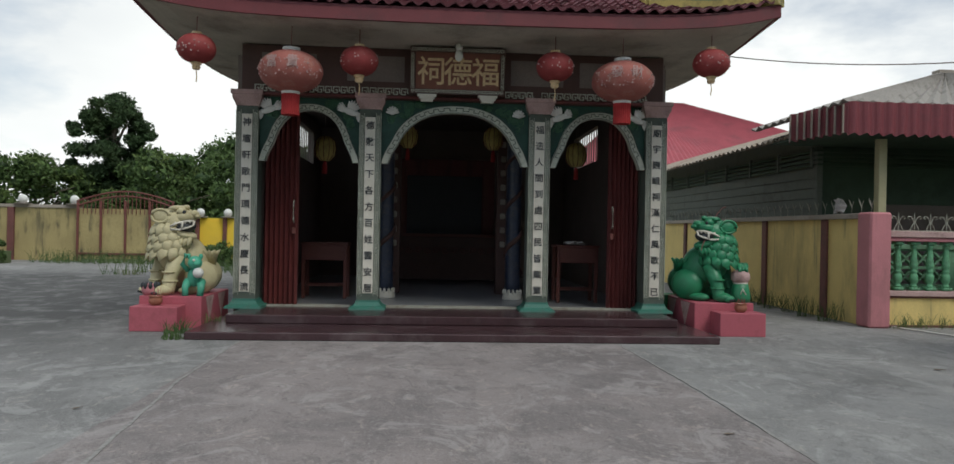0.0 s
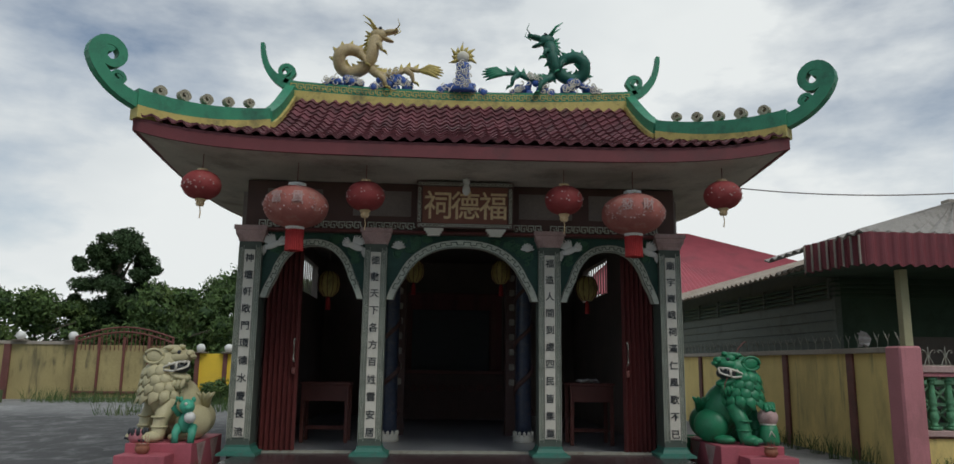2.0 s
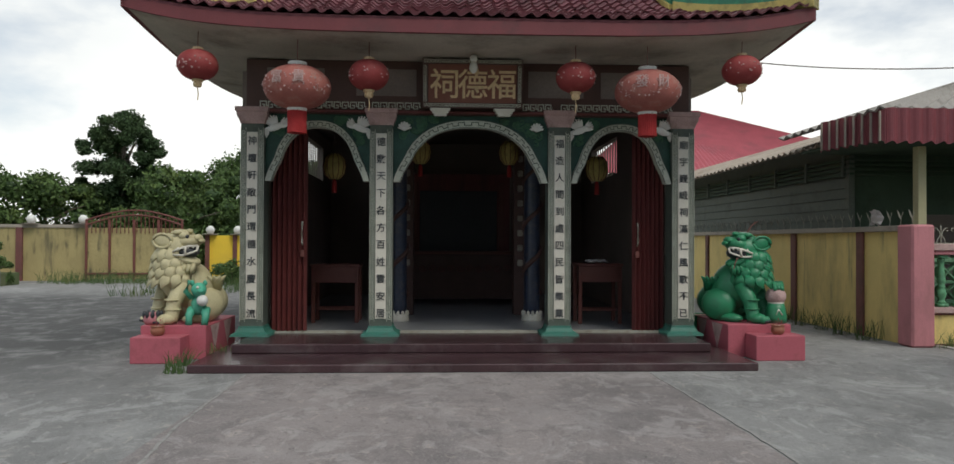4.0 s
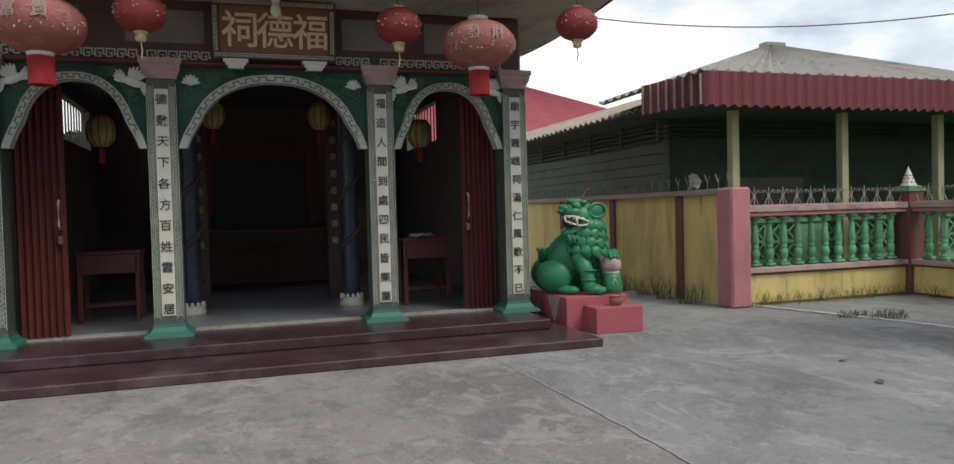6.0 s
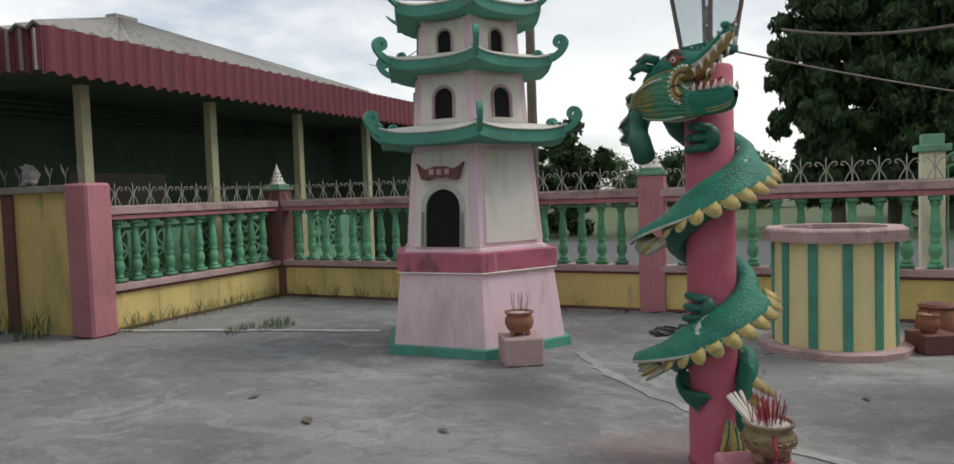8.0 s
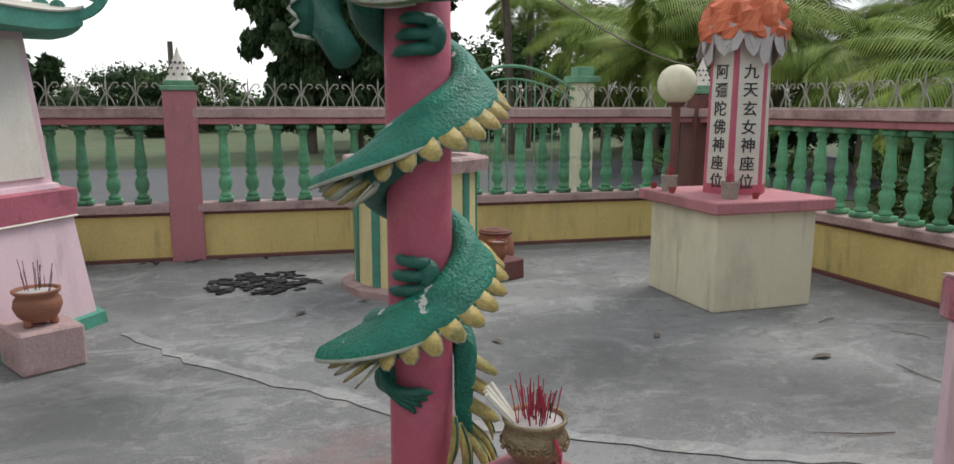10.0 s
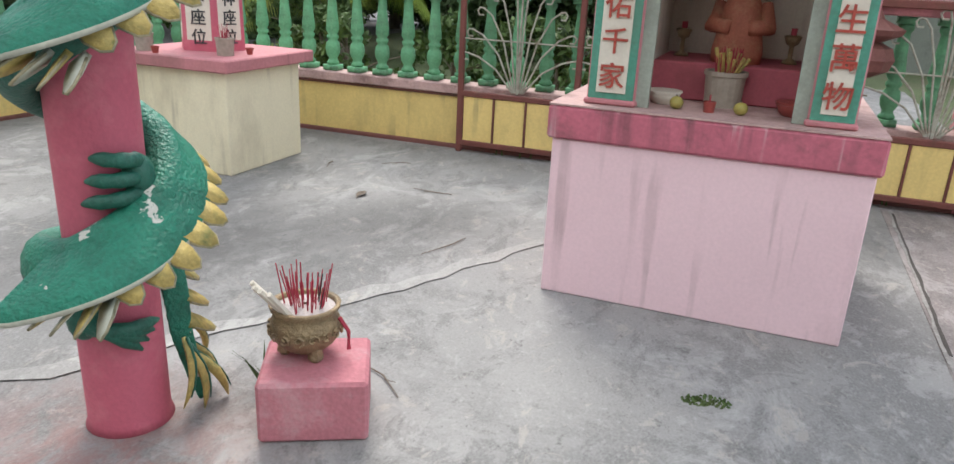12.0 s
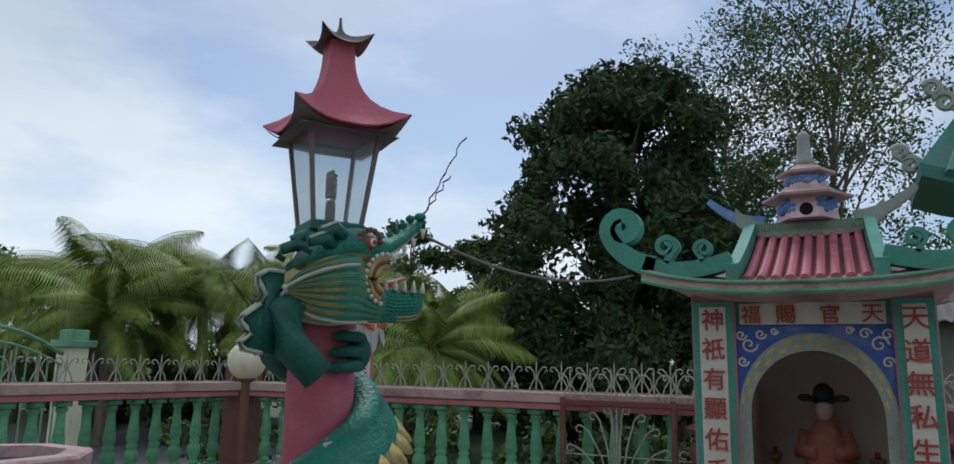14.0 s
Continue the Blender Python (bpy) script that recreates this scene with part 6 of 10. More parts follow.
one("plinth", [(1.07, 0), (1.06, 0.085), (1.02, 0.09)], M_TEAL, "green plinth edge")
lower = one("lower_block", [(1.0, 0.08), (0.9, 0.8)], M_PALEPINK, "pale pink lower block")
one("bead", [(0.92, 0.79), (0.94, 0.8), (0.92, 0.815)], M_WHITE)
one("band", [(0.93, 0.81), (0.94, 0.99), (0.86, 1.0)], M_BAND, "peeling red band")
one("ledge", [(0.84, 0.995), (0.83, 1.03), (0.79, 1.035)], M_PALEPINK)
body_with_niches("storey_one", 0.79, 1.03, 0.69, 2.06, 0.19, 1.05, 1.62, True, keyed=(2,))
body_with_niches("storey_two", 0.66, 2.2, 0.62, 2.8, 0.1, 2.32, 2.62, False)
body_with_niches("storey_three", 0.58, 2.92, 0.56, 3.34, 0.075, 2.98, 3.2, False)


def pagoda_roof(name, r_in, r_out, z0, thick, lift, curl):
    """An eave of six upturned corners."""
    bm = bmesh.new()
    n = 10
    rows = [[], [], [], []]
    for k in range(6):
        for i in range(n):
            t = i / n
            up = lift * abs(2 * t - 1) ** 3
            a0, a1 = math.radians(60 * k), math.radians(60 * (k + 1))
            for row, (rr, z) in enumerate(((r_in * 0.92, z0 - 0.06), (r_out, z0 + up - thick * 0.5), (r_out, z0 + up + thick * 0.5), (r_in, z0 + thick * 0.5 + 0.1))):
                x = rr * (math.cos(a0) * (1 - t) + math.cos(a1) * t)
                y = rr * (math.sin(a0) * (1 - t) + math.sin(a1) * t)
                rows[row].append(bm.verts.new((x, y, z)))
    m = 6 * n
    for a, b, mi in ((0, 1, 0), (1, 2, 0), (2, 3, 1)):
        for i in range(m):
            bm.faces.new((rows[a][i], rows[a][(i + 1) % m], rows[b][(i + 1) % m], rows[b][i])).material_index = mi
    e = part(name, bm, [M_TEAL, M_WHITE], pagoda, "green upturned eave with white top edge")
    for k in range(6):
        a = math.radians(60 * k)
        mm = pose(r_out * math.cos(a) * 0.96, r_out * math.sin(a) * 0.96, z0 + lift, 90, 0, 60 * k) @ Matrix.Translation((0, 0, -0.025))
        bm = bmesh.new()
        if curl:
            curl_on(bm, mm, 0.24, 0.07, 0.035, 0.05, 1.2)
            small_curl(bm, mm @ Matrix.Translation((-0.1, 0.0, 0)), 0.045, 0.05, 1)
            band(bm, bez((-0.32, 0.02), (-0.2, 0.05), (-0.1, 0.0), (0, 0.0), 6), 0.05, 0.05, mm)
        else:
            band(bm, bez((-0.16, -0.02), (-0.05, -0.02), (0.06, 0.02), (0.16, 0.12), 8), [0.09 - 0.08 * i / 8 for i in range(9)], 0.05, mm)
        part("corner_scroll", bm, M_TEAL, e)
    bm = bmesh.new()
    for k in range(6):
        pts = []
        for i in range(11):
            t = i / 10
            a0, a1 = math.radians(60 * k), math.radians(60 * (k + 1))
            up = lift * abs(2 * t - 1) ** 3
            pts.append((r_out * 1.005 * (math.cos(a0) * (1 - t) + math.cos(a1) * t), r_out * 1.005 * (math.sin(a0) * (1 - t) + math.sin(a1) * t), z0 + up + thick * 0.5 + 0.01))
        tube(bm, pts, 0.012, 5)
    part("rope_edge", bm, M_PANEL, e, "white piped edge")


pagoda_roof("eave", 0.7, 1.07, 2.11, 0.11, 0.06, True)
pagoda_roof("eave", 0.62, 0.94, 2.83, 0.09, 0.06, True)
pagoda_roof("eave", 0.45, 0.84, 3.36, 0.1, 0.08, False)
one("crown", [(0.45, 3.45), (0.3, 3.52), (0.28, 3.56)], M_TEAL)
bm = bmesh.new()
lathe(bm, [(0.3, 3.55), (0.32, 3.6), (0.24, 3.63), (0.2, 3.66), (0.24, 3.74), (0.2, 3.84), (0.12, 3.88), (0.16, 3.95), (0.1, 4.05), (0.02, 4.2)], 16)
part("finial", bm, M_WHITE, pagoda, "white gourd finial", True)
# scroll plaque over the west opening
m = pose(0.735 * math.cos(math.radians(150)) * 0.93, 0.735 * math.sin(math.radians(150)) * 0.93, 1.78, 90, 0, 240) @ pose(0, 0, 0, -5, 0, 0)
bm = bmesh.new()
top = bez((-0.26, 0.1), (-0.12, -0.03), (-0.14, 0.08), (0, 0.06), 8) + bez((0, 0.06), (0.14, 0.08), (0.12, -0.03), (0.26, 0.1), 8)[1:]
low = bez((-0.2, -0.06), (-0.12, -0.1), (-0.1, -0.02), (0, -0.05), 8) + bez((0, -0.05), (0.1, -0.02), (0.12, -0.1), (0.2, -0.06), 8)[1:]
strip(bm, low, top, 0.05, m)
for i in range(3):
    slab(bm, [(-0.11 + i * 0.085, -0.02), (-0.06 + i * 0.085, -0.02), (-0.06 + i * 0.085, 0.035), (-0.11 + i * 0.085, 0.035)], 0.056, m, 1)
part("name_scroll", bm, [M_BROWN, M_COPING], pagoda, "red-brown scroll plaque")
bm = bmesh.new()
mk = pose(0.79 * math.cos(math.pi / 6) * math.cos(math.radians(150)), 0.79 * math.cos(math.pi / 6) * math.sin(math.radians(150)), 1.03, 90, 0, 240) @ pose(0, 0, 0, -5, 0, 0)
for s in (-1, 1):
    key_pattern(bm, 0.34, 0.032, mk @ pose(s * 0.216 + 0.016, 0.2, 0.037) @ pose(0, 0, 0, 0, 0, 90), deep=0.005)
part("rim_fret", bm, M_INTERIOR, pagoda, "grey key pattern beside the opening")


def censer(name, label, m, r, h, body_m, legs, sticks, seed, stick_h=0.2, cat="incense pot", dark=0.3, straight=False):
    """A round pot with ash and incense sticks."""
    t = thing(name, label, cat, m)
    bm = bmesh.new()
    z = 0.03 if legs else 0.0
    lathe(bm, [(r * 0.6, z), (r * 0.85, z + h * 0.18), (r * 1.0, z + h * 0.45), (r * 0.95, z + h * 0.68), (r * 0.82, z + h * 0.8), (r * 0.98, z + h * 0.92), (r * 1.0, z + h), (r * 0.88, z + h), (r * 0.84, z + h * 0.88)], 20, caps=False)
    if straight:
        bm.clear()
        lathe(bm, [(r * 0.86, z), (r * 0.96, z + h * 0.86), (r * 1.04, z + h * 0.88), (r * 1.04, z + h), (r * 0.9, z + h), (r * 0.88, z + h * 0.88)], 20, caps=False)
    part("pot", bm, body_m, t, smooth=not straight)
    bm = bmesh.new()
    lathe(bm, [(0.01, z), (r * 0.6, z + 0.002)], 20, caps=False)
    part("bottom", bm, body_m, t)
    bm = bmesh.new()
    lathe(bm, [(r * 0.86, z + h * 0.9), (r * 0.4, z + h * 0.96), (0.01, z + h * 0.98)], 20, caps=False)
    part("ash", bm, M_ASH, t, "grey incense ash")
    if legs:
        for k in range(3):
            a = 2 * math.pi * k / 3 + 0.5
            bm = bmesh.new()
            lathe(bm, [(0.018, 0), (0.028, 0.012), (0.022, 0.05), (0.03, 0.07)], 8, (r * 0.6 * math.cos(a), r * 0.6 * math.sin(a)))
            part("foot", bm, body_m, t)
    rnd = random.Random(seed)
    for k in range(sticks):
        bm = bmesh.new()
        a, q = rnd.uniform(0, 6.28), r * 0.6 * math.sqrt(rnd.random())
        x, y = q * math.cos(a), q * math.sin(a)
        hh = stick_h * rnd.uniform(0.35, 1.0)
        lean = rnd.uniform(0, 0.25)
        tube(bm, [(x, y, z + h * 0.9), (x + lean * hh * math.cos(a), y + lean * hh * math.sin(a), z + h * 0.9 + hh)], 0.0024, 4)
        part("incense_stick", bm, M_STICK_D if rnd.random() < dark else M_STICK, t)
    return t


blk = thing("offering_block", "worn pinkish concrete block before the pagoda", "block", pose(8.02, 6.5, 0, 0, 0, 31))
boxed("block", -0.2, 0.2, -0.18, 0.18, 0, 0.26, M_COPING, blk, bevel=0.015)
censer("incense_pot", "round terracotta incense pot with burnt sticks on a block", pose(8.0, 6.5, 0.26), 0.135, 0.19, M_CLAY, True, 12, 3, 0.2, dark=0.8)

# ---- dragon pillar with lamp ----
DX, DY = 6.036, 4.584
pillar = thing("dragon_pillar", "rose pink round pillar carrying a lamp", "pillar", pose(DX, DY, 0))
bm = bmesh.new()
lathe(bm, [(0.145, 0.0), (0.135, 0.03), (0.134, 1.2), (0.132, 2.22), (0.12, 2.235)], 28)
part("shaft", bm, M_PILLAR, pillar, smooth=True)
bm = bmesh.new()
lathe(bm, [(0.06, 2.235), (0.06, 2.27), (0.12, 2.288)], 8)
part("lamp_neck", bm, M_DRAGON_D, pillar)

dragon = bmesh.new()
COIL = [(-133, 0.03, 0.015), (-131, 0.12, 0.035), (-127, 0.26, 0.05), (-121, 0.4, 0.06), (-110, 0.51, 0.068), (-85, 0.565, 0.075), (0, 0.58, 0.085), (100, 0.615, 0.1), (170, 0.735, 0.105), (246, 0.93, 0.095), (330, 1.08, 0.09), (400, 1.2, 0.09), (460, 1.31, 0.1), (530, 1.47, 0.105), (610, 1.64, 0.1), (680, 1.76, 0.1), (740, 1.87, 0.11), (790, 1.98, 0.12), (815, 2.06, 0.12)]


def helix(t):
    for (a0, z0, r0), (a1, z1, r1) in zip(COIL, COIL[1:]):
        if a0 <= t <= a1:
            k = (t - a0) / (a1 - a0)
            return z0 + (z1 - z0) * k, r0 + (r1 - r0) * k
    return COIL[-1][1:]


rings = []
TURNS = [-133 + 0.75 * i for i in range(40)] + [-103 + 5 * i for i in range(184)]
for i, t in enumerate(TURNS):
    z, r = helix(t)
    a = math.radians(t)
    seg = 14
    ring = []
    for k in range(seg):
        b = 2 * math.pi * k / seg
        out, up = math.cos(b) * r * 0.72, math.sin(b) * r * 1.15
        bump = 1 + 0.035 * math.sin(i * 2.1 + k * 2.6)
        R = 0.19 + 0.05 * max(0.0, 1 - z / 0.3) + out * bump
        ring.append(dragon.verts.new((R * math.cos(a), R * math.sin(a), z + up)))
    rings.append(ring)
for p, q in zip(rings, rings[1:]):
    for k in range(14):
        # the coil's lower faces take the darker green
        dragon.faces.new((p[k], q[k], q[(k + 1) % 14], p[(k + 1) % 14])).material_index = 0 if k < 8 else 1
dragon.faces.new(rings[0])
dragon.faces.new(rings[-1][::-1])


def lobe(bm, base, tip, w, thick, mat=2):
    """A rounded fin lobe from base to tip with a dark rim."""
    base, tip = Vector(base), Vector(tip)
    d = tip - base
    n = d.normalized().cross(Vector((0, 0, 1)))
    n = n if n.length > 0.1 else Vector((0, 1, 0))
    n.normalize()
    s = d.normalized().cross(n)
    n, s = n * 0.76 + s * 0.65, s * 0.76 - n * 0.65
    outl = [(0, -w), (0.55, -w * 0.95), (0.88, -w * 0.55), (1.0, 0), (0.88, w * 0.55), (0.55, w * 0.95), (0, w)]
    va = [bm.verts.new(base + d * u + n * v + s * thick * (1 - u * 0.7)) for u, v in outl]
    vb = [bm.verts.new(base + d * u + n * v - s * thick * (1 - u * 0.7)) for u, v in outl]
    bm.faces.new(va).material_index = mat
    bm.faces.new(vb[::-1]).material_index = mat
    for i in range(len(va)):
        bm.faces.new((va[i], vb[i], vb[(i + 1) % 7], va[(i + 1) % 7])).material_index = mat


def rim(base, tip, w):
    """A bent wire along the outline of a lobe."""
    base, tip = Vector(base), Vector(tip)
    d = tip - base
    n = d.normalized().cross(Vector((0, 0, 1)))
    n.normalize()
    n = n * 0.76 + d.normalized().cross(n) * 0.65
    tube(dragon, [base + d * u + n * v * w for u, v in ((0.15, -1), (0.55, -0.97), (0.88, -0.6), (1.02, 0), (0.88, 0.6), (0.55, 0.97), (0.15, 1))], 0.0045, 5, 8)


# the overhanging frill along the lower outer edge and its yellow lobes
for lo, hi, tips in ((95, 262, (0.34, 1.0)), (455, 625, (0.34, 1.0))):
    ext = []
    for t in range(lo, hi + 1, 5):
        z, r = helix(t)
        k = (t - lo) / (hi - lo)
        a = math.radians(t)
        flare = 0.05 + 0.13 * max(0, 1 - k * 2.2) + 0.04 * max(0, k - 0.75)
        o, i_ = 0.2 + r * 0.72 + flare, 0.2 + r * 0.3
        ext.append((Vector((i_ * math.cos(a), i_ * math.sin(a), z + r * 0.85)), Vector(((o - 0.02) * math.cos(a), (o - 0.02) * math.sin(a), z - r * 0.25 + 0.02)), Vector((o * math.cos(a), o * math.sin(a), z - r * 0.45))))
    vs = [[dragon.verts.new(p) for p in e] + [dragon.verts.new(e[2] + Vector((0, 0, -0.016))), dragon.verts.new(e[1] + Vector((0, 0, -0.05)))] for e in ext]
    for p, q in zip(vs, vs[1:]):
        for k, mi in ((0, 0), (1, 0), (2, 3), (3, 1)):
            dragon.faces.new((p[k], q[k], q[k + 1], p[k + 1])).material_index = mi
    # broad rounded lobes with wire rims, laid one beside the other
    for j, t in enumerate(range(lo + 44, hi + 24, 15)):
        z, r = helix(t)
        a, b_ = math.radians(t), math.radians(t + 9)
        o = 0.2 + r * 0.72 + 0.015
        sag = r * (0.95 - 0.75 * min(1, j / 9))
        base = Vector((o * math.cos(a), o * math.sin(a), z - r * 0.3 + 0.01))
        tip = Vector(((o + 0.085) * math.cos(b_), (o + 0.085) * math.sin(b_), z - r * 0.3 - sag * 0.5 - 0.02))
        lobe(dragon, base, tip, 0.04, 0.014)
        rim(base, tip, 0.04)
    z, r = helix(lo)
    for k in range(6):
        a = math.radians(lo + 6 + k * 7)
        p = Vector((0.31 * math.cos(a), 0.31 * math.sin(a), z - 0.01 - k * 0.004))
        q = math.radians(lo - 40 + 13 * k)
        tip = p + Vector((0.12 * math.cos(q), 0.12 * math.sin(q), -0.04 - 0.006 * k))
        lobe(dragon, p, tip, 0.033, 0.011, 3 if k % 2 else 2)
        rim(p, tip, 0.033)
# short fins down the outer side of the tail
for t, z in ((-108, 0.5), (-116, 0.41), (-122, 0.32)):
    a = math.radians(t)
    base = Vector((0.22 * math.cos(a), 0.22 * math.sin(a), z))
    tip = Vector((0.335 * math.cos(a + 0.18), 0.335 * math.sin(a + 0.18), z - 0.085))
    lobe(dragon, base, tip, 0.032, 0.01)
    rim(base, tip, 0.032)
# long leaf-shaped tail fins, yellow with green ribs
for t0, t1, z0, z1, r1, w in ((-150, -166, 0.3, 0.05, 0.2, 0.026), (-142, -150, 0.26, 0.015, 0.25, 0.034), (-130, -132, 0.22, 0.008, 0.33, 0.042), (-120, -112, 0.24, 0.03, 0.32, 0.036), (-118, -104, 0.34, 0.12, 0.31, 0.028)):
    line = []
    for k in range(7):
        f = k / 6
        a = math.radians(t0 + (t1 - t0) * f)
        R = 0.2 + (r1 - 0.2) * f + 0.03 * math.sin(math.pi * f)
        line.append(Vector((R * math.cos(a), R * math.sin(a), z0 + (z1 - z0) * f)))
    am = math.radians((t0 + t1) / 2)
    tube(dragon, line, [w * q for q in (0.5, 0.85, 1.0, 1.0, 0.85, 0.6, 0.12)], 8, 2, 0.45, (math.cos(am), math.sin(am), 0))
    out_ = Vector((math.cos(am), math.sin(am), 0)) * w * 0.45
    tube(dragon, [p + out_ for p in line[:-1]], [0.007, 0.006, 0.006, 0.005, 0.004, 0.002], 5, 1)
# clawed feet gripping the pillar
for start, reach, z0, dz, fan in ((178, -62, 0.9, 0.05, 0.02), (100, 84, 0.45, 0.022, -0.05), (190, -60, 1.83, 0.05, 0.015)):
    for k in range(4 if fan < 0 else 3):
        pts = []
        for i in range(8):
            f = i / 7
            a = math.radians(start + reach * f * (1 - 0.1 * k))
            R = 0.162 + 0.03 * math.sin(math.pi * min(1, f * 1.15))
            pts.append((R * math.cos(a), R * math.sin(a), z0 + dz * (k - 1) + fan * k * f - 0.02 * f * f))
        tube(dragon, pts, [0.024, 0.027, 0.023, 0.026, 0.022, 0.024, 0.018, 0.006], 8, 1)
    a = math.radians(start)
    ball(dragon, (0.16 * math.cos(a), 0.16 * math.sin(a), z0), (0.05, 0.05, 0.07), 1, 12, 8)
# head: local +u points along the muzzle (south-south-west), v to its left
HB, HT = Vector((-0.08, 0.37, 2.08)), Vector((-0.36, -0.2, 2.08))
hu = (HT - HB).normalized()
HM = Matrix.Translation(HB) @ Matrix(((hu.x, -hu.y, 0, 0), (hu.y, hu.x, 0, 0), (0, 0, 1, 0), (0, 0, 0, 1)))


def hv(u, v, w):
    return HM @ Vector((u, v, w))


def hball(u, v, w, r, mat, rot=(0, 0, 0)):
    ball(dragon, hv(u, v, w), r, mat, 16, 10, HM.to_3x3().to_4x4() @ pose(0, 0, 0, *rot))


def skin(rows, mat, closed=True):
    """Faces between rows of points; mat is an index or a function of (row, column)."""
    vs = [[dragon.verts.new(p) for p in r] for r in rows]
    n = len(vs[0])
    for i, (p, q) in enumerate(zip(vs, vs[1:])):
        for k in range(n if closed else n - 1):
            dragon.faces.new((p[k], q[k], q[(k + 1) % n], p[(k + 1) % n])).material_index = mat(i, k) if callable(mat) else mat
    if closed:
        for e in (vs[0], vs[-1][::-1]):
            dragon.faces.new(e).material_index = 1


def curve_at(tab, u, j):
    for a, b in zip(tab, tab[1:]):
        if a[0] <= u <= b[0]:
            return a[j] + (b[j] - a[j]) * (u - a[0]) / (b[0] - a[0])
    return tab[-1][j] if u > tab[-1][0] else tab[0][j]


# skull and raised snout: u, underside, top, half width
SKULL = ((0.08, 0.04, 0.11, 0.07), (0.15, 0.05, 0.17, 0.105), (0.22, 0.06, 0.21, 0.115), (0.3, 0.06, 0.225, 0.11), (0.36, 0.07, 0.205, 0.09), (0.42, 0.105, 0.195, 0.075), (0.48, 0.15, 0.225, 0.065), (0.54, 0.2, 0.275, 0.06), (0.575, 0.24, 0.3, 0.05), (0.59, 0.262, 0.285, 0.02))
skull = []
for i in range(30):
    u = 0.08 + 0.51 * i / 29
    lo, hi, wd = (curve_at(SKULL, u, j) for j in (1, 2, 3))
    skull.append([hv(u, wd * math.cos(2 * math.pi * k / 16), (lo + hi) / 2 + (hi - lo) / 2 * math.sin(2 * math.pi * k / 16)) for k in range(16)])
skin(skull, lambda i, k: 0 if k < 9 else 5 if i > 17 and k in (9, 14) else 2)
